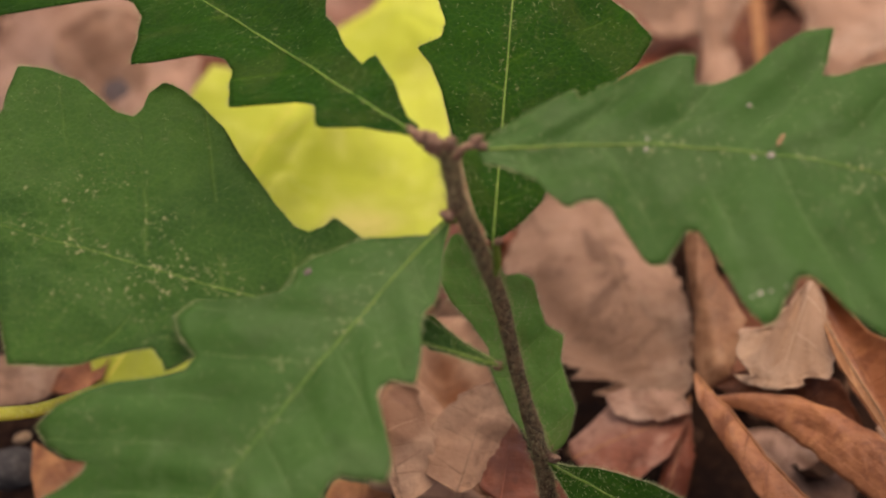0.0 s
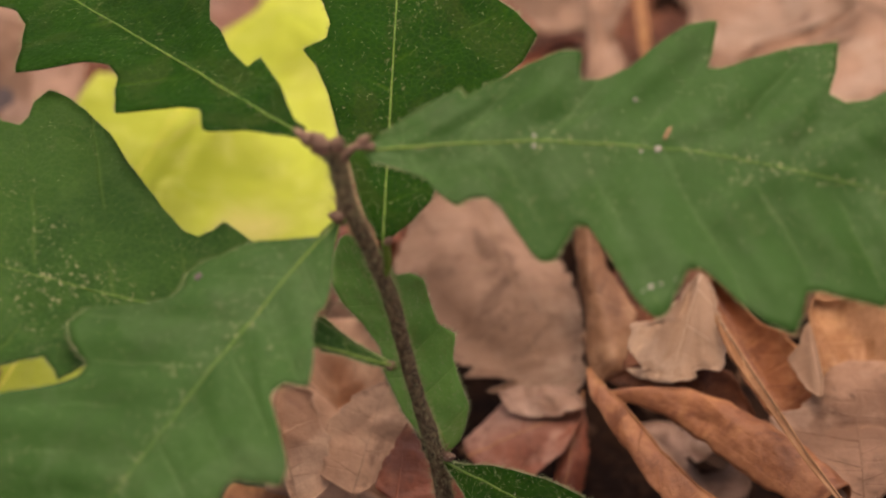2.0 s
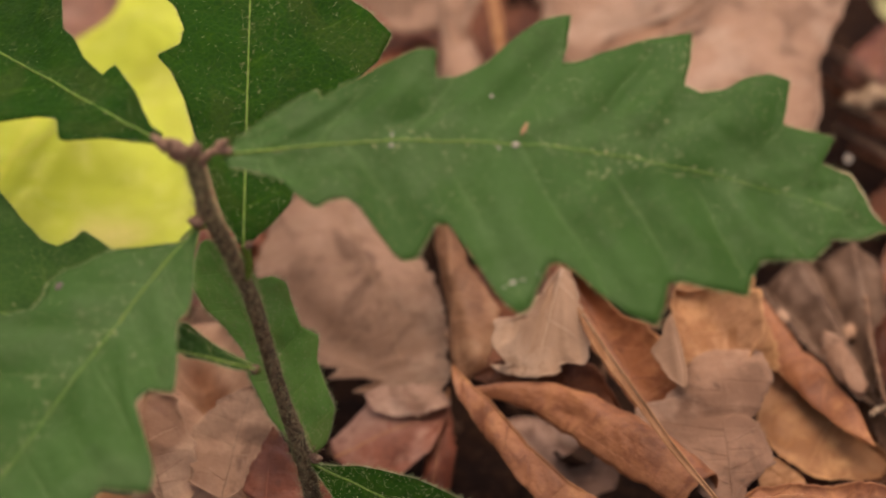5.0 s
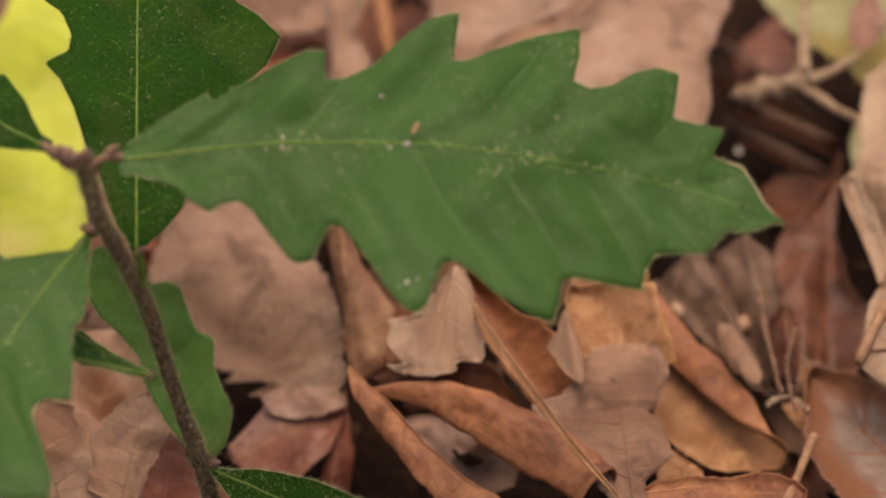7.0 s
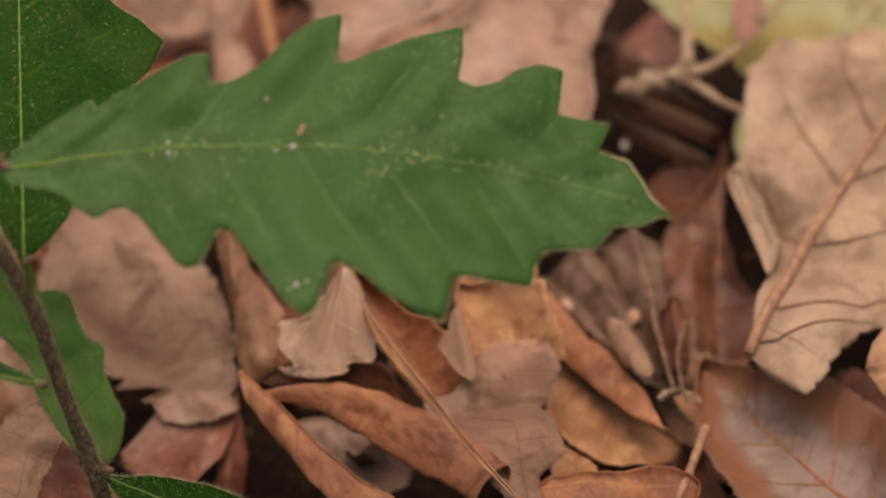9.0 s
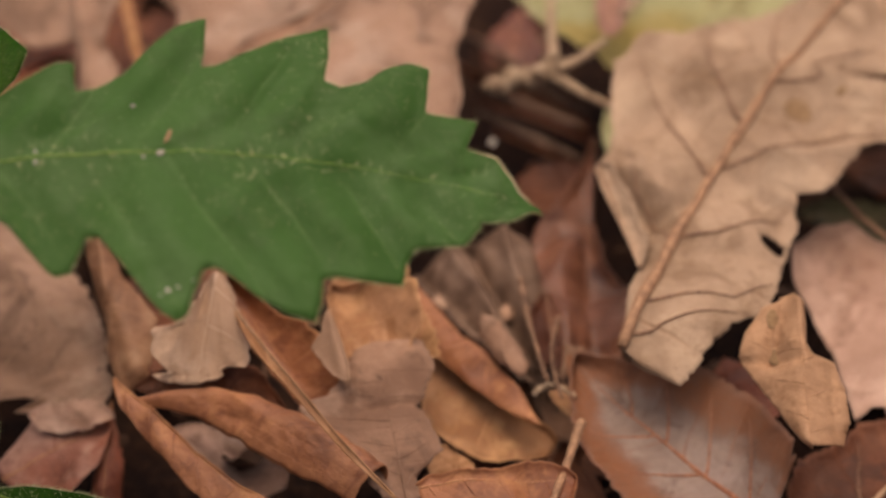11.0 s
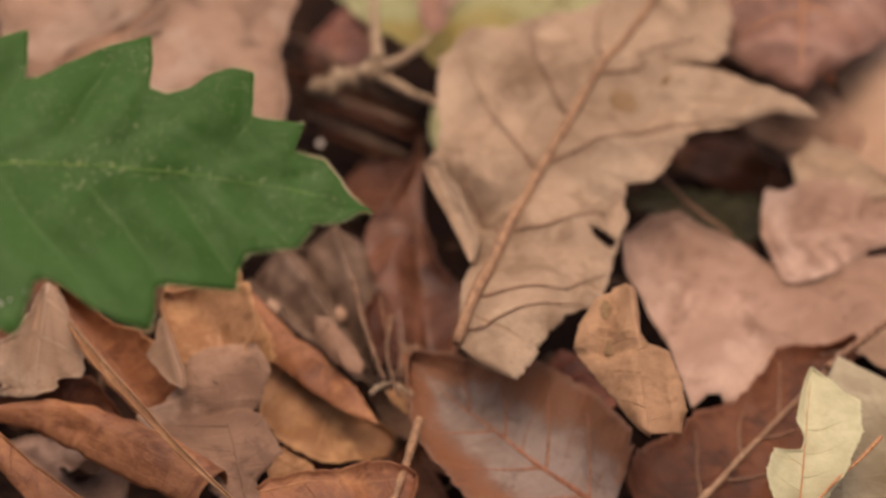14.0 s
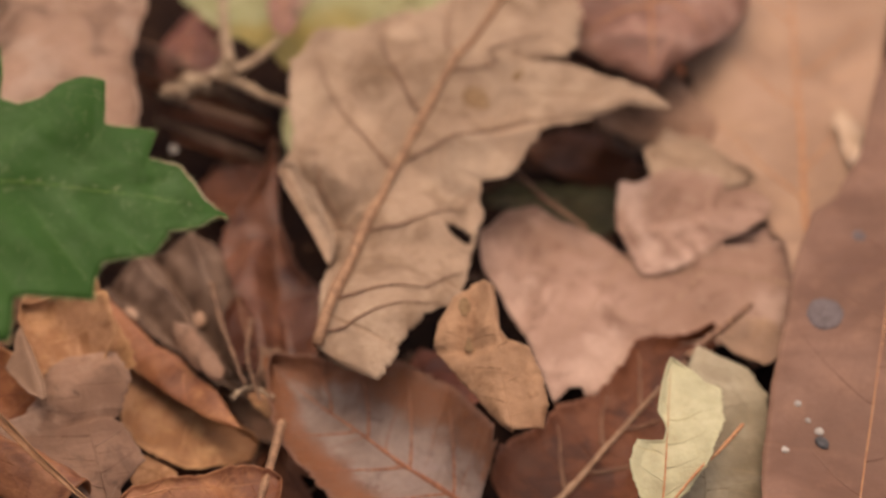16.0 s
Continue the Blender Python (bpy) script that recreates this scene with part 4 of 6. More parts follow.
     label="long strap-like orange leaf edge", group="leaf litter")
leaf("dead_leaf", base=(-0.01513, 0.45396, 0.0115), tip=(0.00289, 0.44234, 0.00863), face=(0, -0.24, 0.971),
     left=[(0.155, 0.202), (0.522, 0.239), (0.872, 0.226)],
     right=[(0.24, 0.131), (0.561, 0.234), (0.851, 0.231)],
     material=ROSE, slant=85, shape=(0, 0, 0, 0, 0.0010, 30), lip=0.0004, ragged=0.02, folds=((0.2, 0.05, 0.7, -0.1, 0.03, 0.06), (0.5, 0.1, 0.8, 0.0, -0.02, 0.05)),
     label="greyish pink leaf scrap under the rolled leaf", group="leaf litter")
leaf("dead_leaf", base=(0.02123, 0.42028, 0.0255), tip=(0.01788, 0.44913, 0.03271), face=(0.02, -0.24, 0.971),
     left=[(0.043, 0.125), (0.276, 0.255), (0.46, 0.379), (0.639, 0.457), (0.694, 0.421), (0.721, 0.288), (0.84, 0.178), (0.956, 0.116)],
     right=[(0.023, 0.085), (0.142, 0.078), (0.22, 0.171), (0.28, 0.245), (0.41, 0.216), (0.541, 0.193), (0.597, 0.147), (0.64, 0.2), (0.826, 0.298), (0.996, 0.25)],
     material=GREY_BROWN, slant=88, shape=(0, 0, 0, 0, 0.0016, 31), lip=-0.0008, ragged=0.014, step=0.0004, folds=((0.35, -0.3, 0.6, -0.22, 0.02, 0.05), (0.64, -0.24, 0.60, 0.1, -0.03, 0.03), (0.75, 0.1, 0.9, -0.2, 0.02, 0.07), (0.2, 0.1, 0.45, 0.3, 0.02, 0.05)),
     label="grey-brown weathered dead leaf with torn edges", group="leaf litter")
leaf("dead_leaf", base=(0.01995, 0.45045, 0.0252), tip=(0.01911, 0.46893, 0.03266), face=(0, -0.375, 0.927),
     left=[(0, 0.319), (0.283, 0.379), (0.588, 0.412), (0.818, 0.368)],
     right=[(0.056, 0.429), (0.262, 0.404), (0.503, 0.328), (0.766, 0.275), (0.96, 0.237)],
     material=SAND, slant=88, shape=(0, 0.15, 0, 0, 0.0018, 32), lip=0.0007, rib=RIB_ORANGE, ragged=0.022, rib_size=0.0002,
     label="orange tan dead leaf beside a lit facet", group="leaf litter")
leaf("dead_leaf", base=(0.02453, 0.4737, 0.0255), tip=(0.04358, 0.44133, 0.02106), face=(-0.151, -0.221, 0.964),
     left=[(0.175, 0), (0.379, 0), (0.545, 0.042), (0.798, 0.039)],
     right=[(0.197, 0.103), (0.367, 0.144), (0.551, 0.123), (0.791, 0.081)],
     material=ORANGE, slant=80, shape=(0, -0.25, 0, 0, 0.0004, 33), lip=-0.0004, ragged=0.006, step=0.0004, edge=(-1, 0.02, 0.45, 0.00022, RIB_ORANGE),
     label="folded red-brown rim of a dead leaf", group="leaf litter")
leaf("dead_leaf", base=(0.02551, 0.46379, 0.021), tip=(0.0465, 0.44377, 0.01376), face=(0, -0.34, 0.94),
     left=[(0.2, 0.004), (0.448, 0.009), (0.726, 0.023), (0.927, 0.029)],
     right=[(0.16, 0.204), (0.322, 0.4), (0.523, 0.442), (0.727, 0.404), (0.886, 0.232), (0.995, 0.104)],
     material=SAND, slant=80, shape=(0, 0.15, 0, 0, 0.001, 34), lip=0.0012, ragged=0.015, folds=((0.45, -0.25, 0.85, -0.12, 0.03, 0.10), (0.2, -0.1, 0.6, -0.45, -0.03, 0.09)),
     label="sandy hollow dead leaf, cupped", group="leaf litter")
leaf("dead_leaf", base=(0.02289, 0.42336, 0.0252), tip=(0.04757, 0.42378, 0.02531), face=(0, -0.208, 0.978),
     left=[(0.052, 0.073), (0.369, 0.061), (0.78, 0.11), (0.911, 0.077)],
     right=[(0, 0.44), (0.415, 0.472), (0.796, 0.366)],
     material=ORANGE, slant=75, shape=(0, 0, 0, 0, 0.0015, 35), lip=0.0008, rib=RIB_ORANGE, ragged=0.022, rib_size=0.0002,
     label="flat orange-brown dead leaf, partly covered", group="leaf litter")
leaf("dead_leaf", base=(0.04603, 0.45342, 0.0165), tip=(0.0344, 0.48481, 0.02297), face=(0, -0.202, 0.979),
     left=[(0.108, 0.11), (0.284, 0.167), (0.463, 0.252), (0.669, 0.314), (0.84, 0.331), (0.929, 0.263), (0.947, 0.136)],
     right=[(0.171, 0.111), (0.413, 0.216), (0.64, 0.285), (0.861, 0.294), (0.951, 0.211)],
     material=UMBER, slant=85, shape=(0, 0, 0, 0, 0.0008, 36), lip=0.0008, ragged=0.015, step=0.0004, across=22, folds=((0.1, 0.02, 1.0, 0.26, -0.102, 0.045), (0.1, 0.05, 0.85, 0.4, 0.072, 0.05), (0.12, 0.0, 1.0, 0.1, 0.072, 0.05), (0.15, -0.02, 1.0, -0.04, -0.131, 0.045), (0.2, -0.04, 1.0, -0.2, 0.087, 0.05), (0.25, -0.08, 0.85, -0.36, -0.131, 0.045)),
     label="grey-brown fluted dead leaf with deep grooves", group="leaf litter")
leaf("dead_leaf", base=(0.05176, 0.46032, 0.0126), tip=(0.0589, 0.51187, 0.02153), face=(-0.104, -0.156, 0.982),
     left=[(0.005, 0.139), (0.235, 0.186), (0.51, 0.224), (0.657, 0.172), (0.744, 0.104), (0.867, 0.045)],
     right=[(0.047, 0.129), (0.26, 0.153), (0.386, 0.125), (0.491, 0.056), (0.681, 0.005), (0.807, 0)],
     material=SHINY_RUST, slant=88, shape=(0, -0.35, 0, 0, 0.0032, 37), lip=0.002, rib=RIB_RUST, rib_size=0.0002, ragged=0.022, folds=((0.05, 0.03, 0.7, 0.1, 0.025, 0.05), (0.1, -0.03, 0.8, 0.02, -0.02, 0.05), (0.4, 0.12, 0.65, 0.04, 0.015, 0.04)),
     label="smooth red-brown dead leaf with a soft shine, highlights partly painted", group="leaf litter")
leaf("dead_leaf", base=(0.01943, 0.56763, 0.042), tip=(0.03223, 0.49959, 0.03727), face=(0, -0.07, 0.998),
     left=[(0.284, 0.33), (0.549, 0.189), (0.681, 0.124), (0.761, 0.084), (0.929, 0.058), (1, 0.027)],
     right=[(0.268, 0.119), (0.506, 0.154), (0.553, 0.267), (0.627, 0.401), (0.713, 0.49), (0.876, 0.302), (0.986, 0.107)],
     material=PINK_TAN, slant=80, shape=(0, 0, 0, 0, 0.0022, 38), lip=0.0016, rib=RIB_TAN, rib_size=0.0004, rib_from=0.1, ragged=0.006, side_veins=[(0.35, 1, 0.85), (0.55, 1, 0.85), (0.4, -1, 0.85), (0.6, -1, 0.85)], lean=0.1,
     label="broad pinkish tan dead leaf, slightly cupped", group="leaf litter")
leaf("dead_leaf", base=(-0.00997, 0.56417, 0.0378), tip=(-0.00431, 0.51692, 0.03454), face=(0, -0.07, 0.998),
     left=[(0.502, 0.512), (0.625, 0.373), (0.687, 0.221), (0.725, 0.113), (0.89, 0.057)],
     right=[(0.26, 0.095), (0.549, 0.121), (0.762, 0.094), (0.97, 0.044)],
     material=PINK_TAN, slant=75, shape=(0, 0, 0, 0, 0.002, 39), lip=0.0012, rib=RIB_DARK, ragged=0.022, rib_size=0.0002,
     label="pinkish dead leaf with turned-up edge", group="leaf litter")
leaf("dead_leaf", base=(-0.02804, 0.55566, 0.0336), tip=(-0.02709, 0.51912, 0.02971), face=(0, -0.105, 0.995),
     left=[(0.162, 0.221), (0.43, 0.091), (0.548, 0.054), (0.695, 0.088), (0.836, 0.129), (0.975, 0.085)],
     right=[(0.177, 0.094), (0.563, 0.066), (0.818, 0.046), (0.989, 0.042)],
     material=PINK_TAN, slant=88, shape=(0, 0, 0, 0, 0.0018, 40), lip=0.0015, rib=RIB_DARK, ragged=0.022, rib_size=0.0002,
     label="tan finger-like lobe of a dead leaf", group="leaf litter")
leaf("dead_leaf", base=(-0.02132, 0.54758, 0.0357), tip=(-0.01859, 0.52353, 0.03318), face=(0, -0.105, 0.995),
     left=[(0.401, 0.001), (0.864, 0.027)],
     right=[(0.392, 0.072), (0.883, 0.039)],
     material=SAND, slant=88, shape=(0, 0, 0, 0, 0.0005, 41), lip=0.0003, rib=RIB_ORANGE, ragged=0.022, rib_size=0.0002,
     label="thin tan leaf stalk scrap", group="leaf litter")
leaf("dead_leaf", base=(-0.04977, 0.55955, 0.0294), tip=(-0.02898, 0.53949, 0.02762), face=(0, -0.087, 0.996),
     left=[(0, 0.377), (0.339, 0.535), (0.824, 0.177)],
     right=[(0.231, 0.168), (0.474, 0.152), (0.66, 0.194), (0.857, 0.15), (0.937, 0.025)],
     material=PINK_TAN, slant=75, shape=(0, 0, 0, 0, 0.0022, 42), lip=-0.001, rib=RIB_DARK, ragged=0.022, rib_size=0.0002,
     label="dull pink dead leaf under the seedling", group="leaf litter")
leaf("dead_leaf", base=(-0.05313, 0.52721, 0.0168), tip=(-0.03202, 0.5459, 0.01943), face=(0, -0.139, 0.99),
     left=[(0.258, 0.058), (0.611, 0.041), (0.892, 0.055)],
     right=[(0.073, 0.238), (0.423, 0.248), (0.778, 0.212)],
     material=RUST, slant=75, shape=(0, 0, 0, 0, 0.0013, 43), lip=0.0014, rib=RIB_ORANGE, ragged=0.022, rib_size=0.0002,
     label="rust-coloured leaf edge between green leaves", group="leaf litter")
leaf("dead_leaf", base=(-0.02447, 0.53487, 0.0189), tip=(-0.00872, 0.55083, 0.02111), face=(0, -0.139, 0.99),
     left=[(0.317, 0.104), (0.62, 0.09), (0.933, 0.086)],
     right=[(0, 0.279), (0.313, 0.36), (0.737, 0.269)],
     material=PINK_TAN, slant=75, shape=(0, 0, 0, 0, 0.0013, 44), lip=0.0007, rib=RIB_DARK, ragged=0.022, rib_size=0.0002,
     label="tan dead leaf below the toothed green leaf", group="leaf litter")
leaf("dead_leaf", base=(-0.09576, 0.57466, 0.0231), tip=(-0.0902, 0.53319, 0.01943), face=(0, -0.087, 0.996),
     left=[(0.269, 0.341), (0.613, 0.268)],
     right=[(0.301, 0.271), (0.641, 0.223)],
     material=MAUVE, slant=75, shape=(0, 0, 0, 0, 0.002, 45), lip=-0.0009, rib=RIB_ORANGE, ragged=0.022, rib_size=0.0002,
     label="mauve-brown dead leaf behind the yellow leaf", group="leaf litter")
leaf("dead_leaf", base=(-0.16044, 0.51744, 0.0231), tip=(-0.11592, 0.51272, 0.02257), face=(0, -0.105, 0.995),
     left=[(0, 0.343), (0.201, 0.396), (0.459, 0.565), (0.881, 0.227)],
     right=[(0.134, 0.509), (0.454, 0.468), (0.744, 0.348), (0.97, 0.276)],
     material=ROSE, slant=75, shape=(0, 0, 0, 0, 0.0035, 46), lip=0.0022, rib=RIB_ORANGE, ragged=0.022, rib_size=0.0002,
     label="pinkish brown crumpled dead leaf", group="leaf litter")
leaf("dead_leaf", base=(-0.14301, 0.52542, 0.02835), tip=(-0.12464, 0.50463, 0.02468), face=(0, -0.174, 0.985),
     left=[(0, 0.287), (0.157, 0.525), (0.632, 0.245), (0.928, 0.053)],
     right=[(0.312, 0.244), (0.641, 0.213), (0.834, 0.155)],
     material=GREY_BROWN, slant=75, shape=(0, 0, 0, 0, 0.003, 47), lip=0.0006, rib=RIB_DARK, ragged=0.022, rib_size=0.0002,
     label="grey-brown curled leaf with a dark spot", group="leaf litter")
leaf("dead_leaf", base=(-0.13997, 0.43974, 0.01785), tip=(-0.12128, 0.44825, 0.01932), face=(0, -0.174, 0.985),
     left=[(0.24, 0.367), (0.521, 0.268), (0.854, 0.108)],
     right=[(0.168, 0.193), (0.411, 0.259), (0.729, 0.22)],
     material=PINK_TAN, slant=75, shape=(0, 0, 0, 0, 0.0015, 48), lip=-0.0009, rib=RIB_DARK, ragged=0.022, rib_size=0.0002,
     label="dull pink leaf scrap on dark soil", group="leaf litter")
leaf("dead_leaf", base=(-0.12474, 0.43691, 0.021), tip=(-0.11771, 0.44583, 0.02257), face=(0, -0.174, 0.985),
     left=[(0.31, 0.247), (0.704, 0.211)],
     right=[(0.065, 0.291), (0.516, 0.36)],
     material=ORANGE, slant=75, shape=(0, 0, 0, 0, 0.0013, 49), lip=0.0006, ragged=0.022,
     label="orange-brown leaf scrap beside the yellow stalk", group="leaf litter")
leaf("dead_leaf", base=(-0.12327, 0.41948, 0.01155), tip=(-0.11729, 0.42924, 0.01439), face=(0, -0.276, 0.961),
     left=[(0.231, 0.565), (0.537, 0.863), (0.724, 0.4), (0.891, 0.187)],
     right=[(0.272, 0.095), (0.694, 0.083)],
     material=ORANGE, slant=75, shape=(0, 0, 0, 0, 0.0015, 50), lip=0.0005, ragged=0.022,
     label="small orange-brown leaf on dark soil", group="leaf litter")
leaf("dead_leaf", base=(-0.0567, 0.42263, 0.01995), tip=(-0.06174, 0.45633, 0.02835), face=(0, -0.242, 0.97),
     left=[(0.028, 0.414), (0.252, 0.414), (0.478, 0.474), (0.635, 0.509), (0.833, 0.459), (0.845, 0.297), (0.905, 0.182), (1, 0.16)],
     right=[(0, 0.297), (0.103, 0.281), (0.409, 0.251), (0.685, 0.239), (0.833, 0.183), (0.937, 0.112)],
     material=PINK_LIFTED, slant=85, folds=((0.1, -0.1, 0.75, 0.1, -0.15, 0.06), (0.3, 0.3, 0.9, 0.22, 0.12, 0.06), (0.15, 0.1, 0.6, 0.28, 0.05, 0.05), (0.5, -0.2, 0.95, -0.1, 0.11, 0.06), (0.62, 0.0, 0.72, 0.3, -0.10, 0.05)), shape=(0, 0, 0, 0, 0.002, 51), lip=-0.0012, rib=RIB_TAN, rib_size=0.0001, ragged=0.01,
     label="crumpled pale pink dead leaf beside the stem", group="leaf litter")
leaf("dead_leaf", base=(-0.06552, 0.41391, 0.02625), tip=(-0.06993, 0.4347, 0.03161), face=(-0.295, -0.295, 0.909),
     left=[(0.22, 0.055), (0.376, 0), (0.561, 0.003), (0.725, 0.029)],
     right=[(0.167, 0.243), (0.501, 0.295), (0.8, 0.243)],
     material=PINK_LIFTED, slant=88, shape=(0, -0.35, 0, 0, 0.0037, 151), lip=0.0011, rib=RIB_TAN, ragged=0.02, rib_size=0.0001,
     label="folded pale pink lobe of a crumpled leaf", group="leaf litter")
leaf("dead_leaf", base=(-0.05723, 0.41696, 0.02625), tip=(-0.05439, 0.43638, 0.03171), face=(0.266, -0.298, 0.917),
     left=[(0.094, 0.266), (0.546, 0.332), (0.801, 0.21)],
     right=[(0.235, 0.216), (0.728, 0.25), (0.918, 0.116)],
     material=PINK_LIFTED, slant=88, shape=(0, -0.35, 0, 0, 0.0037, 152), lip=0.0005, rib=RIB_TAN, ragged=0.02, rib_size=0.0001,
     label="pale pink curled lobe of a crumpled leaf", group="leaf litter")
leaf("dead_leaf", base=(-0.04977, 0.41234, 0.03045), tip=(-0.04956, 0.42609, 0.03434), face=(0.171, -0.272, 0.947),
     left=[(0.103, 0.255), (0.404, 0.203), (0.776, 0.084)],
     right=[(0.05, 0.48), (0.492, 0.309), (0.897, 0.113)],
     material=RUST, slant=75, shape=(0, 0, 0, 0, 0.0013, 52), lip=-0.0005, ragged=0.022,
     label="red-brown leaf fold beside the stem", group="leaf litter")
leaf("dead_leaf", base=(-0.07014, 0.46421, 0.0147), tip=(-0.05009, 0.46809, 0.01533), face=(0, -0.174, 0.985),
     left=[(0.135, 0.37), (0.553, 0.299), (0.892, 0.146)],
     right=[(0.113, 0.456), (0.459, 0.484), (0.79, 0.374)],
     material=PINK_TAN, slant=75, shape=(0, 0, 0, 0, 0.002, 53), lip=0.0011, rib=RIB_DARK, ragged=0.022, rib_size=0.0002,
     label="tan dead leaf under the lowest green leaf", group="leaf litter")
leaf("dead_leaf", base=(-0.07927, 0.42409, 0.01365), tip=(-0.0692, 0.42882, 0.01481), face=(0, -0.242, 0.97),
     left=[(0.184, 0.493), (0.593, 0.291), (0.962, 0.109)],
     right=[(0.071, 0.323), (0.529, 0.546)],
     material=ORANGE, slant=75, shape=(0, 0, 0, 0, 0.0013, 54), lip=0.0005, ragged=0.022,
     label="brown leaf scrap under the crumpled pink leaf", group="leaf litter")
leaf("dead_leaf", base=(0.05643, 0.44434, 0.03259), tip=(0.10756, 0.52788, 0.04281), face=(0, -0.122, 0.993),
     left=[(0.059, 0.013), (0.089, 0.021), (0.14, 0.031), (0.195, 0.035), (0.23, 0.037), (0.259, 0.056), (0.286, 0.1), (0.309, 0.137), (0.325, 0.171), (0.334, 0.19), (0.375, 0.185), (0.457, 0.235), (0.526, 0.268), (0.613, 0.257), (0.686, 0.187), (0.774, 0.117), (0.906, 0.074)],
     right=[(0, 0.025), (0.004, 0.056), (0.008, 0.084), (0.009, 0.114), (0.015, 0.122), (0.064, 0.133), (0.095, 0.135), (0.149, 0.154), (0.181, 0.165), (0.186, 0.199), (0.246, 0.19), (0.317, 0.171), (0.374, 0.164), (0.45, 0.137), (0.455, 0.184), (0.477, 0.188), (0.53, 0.2), (0.583, 0.218), (0.607, 0.276), (0.613, 0.378), (0.617, 0.399), (0.683, 0.29), (0.716, 0.217), (0.719, 0.171), (0.722, 0.106), (0.744, 0.166), (0.792, 0.169), (0.895, 0.132), (0.997, 0.054)],
     material=TAN, slant=(107, 76), bow=0.04, folds=((0.357, 0.194, 0.303, 0.084, -0.035, 0.028), (0.303, 0.084, 0.358, 0.047, -0.02, 0.025), (0.385, 0.166, 0.355, 0.102, 0.02, 0.03), (0.258, -0.001, 0.331, -0.132, -0.012, 0.03), (0.070, -0.041, 0.145, -0.148, 0.01, 0.035), (0.649, 0.144, 0.487, 0.034, 0.008, 0.04), (0.705, 0.020, 0.848, -0.092, 0.012, 0.04), (0.515, -0.027, 0.696, -0.283, 0.018, 0.03), (0.435, -0.079, 0.354, -0.121, -0.012, 0.03)), shape=(0, 0.05, 0, 0, 0.0025, 55), lip=-0.0012, rib=RIB_BROWN, rib_size=0.0011, rib_taper=0.45, lean=0.15, rib_lift=0.0004, ragged=0.006, side_veins=[(0.03, -1, 0.95), (0.1, -1, 0.95), (0.27, -1, 0.95), (0.45, -1, 0.85), (0.66, -1, 0.7), (0.24, 1, 0.8), (0.42, 1, 0.9), (0.56, 1, 0.9), (0.7, 1, 0.9)], step=0.0006, vein_size=0.26, vein_mat=RIB_DARK, holes=[(0.334, -0.86, 0.013, 0.13)],
     label="big tan dead oak leaf with strong midrib and ragged margin", group="leaf litter")
leaf("dead_leaf", base=(0.10217, 0.55188, 0.0252), tip=(0.04652, 0.55513, 0.02541), face=(0, -0.07, 0.998),
     left=[(0.007, 0.286), (0.145, 0.314), (0.29, 0.407), (0.449, 0.501), (0.498, 0.523), (0.585, 0.448), (0.686, 0.396), (0.787, 0.303), (0.908, 0.162)],
     right=[(0.039, 0.215), (0.393, 0.274), (0.799, 0.154)],
     material=OLIVE, slant=75, shape=(0, 0, 0, 0, 0.002, 56), lip=0.0022, rib=RIB_ORANGE, ragged=0.022, rib_size=0.0002,
     label="faded yellow-green dead leaf with brown blotch", group="leaf litter")
leaf("dead_leaf", base=(0.06478, 0.54526, 0.0336), tip=(0.06311, 0.52899, 0.03192), face=(0, -0.105, 0.995),
     left=[(0.474, 0.221), (0.845, 0.133)],
     right=[(0.508, 0.18), (0.865, 0.133)],
     material=MAUVE, slant=85, shape=(0, 0, 0, 0, 0.0008, 57), lip=0.0003, rib=RIB_ORANGE, ragged=0.022, rib_size=0.0002,
     label="mauve leaf tip lying on the faded leaf", group="leaf litter")
leaf("dead_leaf", base=(0.06279, 0.52542, 0.021), tip=(0.06363, 0.5102, 0.01827), face=(0, -0.174, 0.985),
     left=[(0.117, 0.182), (0.635, 0.175)],
     right=[(0.349, 0.15), (0.698, 0.169)],
     material=OLIVE, slant=75, shape=(0, 0, 0, 0, 0.0008, 58), lip=-0.0005, rib=RIB_ORANGE, ragged=0.022, rib_size=0.0002,
     label="greenish scrap under the tan leaf", group="leaf litter")
leaf("dead_leaf", base=(0.13892, 0.46158, 0.01995), tip=(0.08915, 0.48079, 0.02268), face=(0, -0.139, 0.99),
     left=[(0, 0.217), (0.117, 0.266), (0.327, 0.332), (0.419, 0.368), (0.431, 0.453), (0.475, 0.57), (0.501, 0.602), (0.531, 0.555), (0.57, 0.57), (0.591, 0.638), (0.661, 0.533), (0.749, 0.393), (0.813, 0.32), (0.886, 0.22), (0.954, 0.137)],
     right=[(0.04, 0.176), (0.241, 0.111), (0.341, 0.029), (0.458, 0), (0.554, 0.013), (0.63, 0.063), (0.741, 0.097), (0.837, 0.16), (0.923, 0.114), (0.981, 0.007)],
     material=ROSE, slant=85, shape=(0, 0, 0, 0, 0.0015, 59), lip=0.0006, rib=RIB_TAN, rib_size=0.0003, ragged=0.006, side_veins=[(0.3, 1, 0.85), (0.55, 1, 0.85), (0.35, -1, 0.85), (0.6, -1, 0.85)], lean=0.1,
     label="flat pinkish tan dead leaf with notched tip", group="leaf litter")
leaf("dead_leaf", base=(0.1119, 0.47837, 0.02313), tip=(0.13886, 0.47989, 0.02278), face=(0.02, -0.13, 0.991),
     left=[(0.088, 0.413), (0.203, 0.355), (0.358, 0.449), (0.539, 0.43), (0.679, 0.348), (0.835, 0.234), (0.952, 0.116)],
     right=[(0, 0.222), (0.004, 0.399), (0.141, 0.413), (0.376, 0.354), (0.524, 0.261), (0.695, 0.19), (0.883, 0.131)],
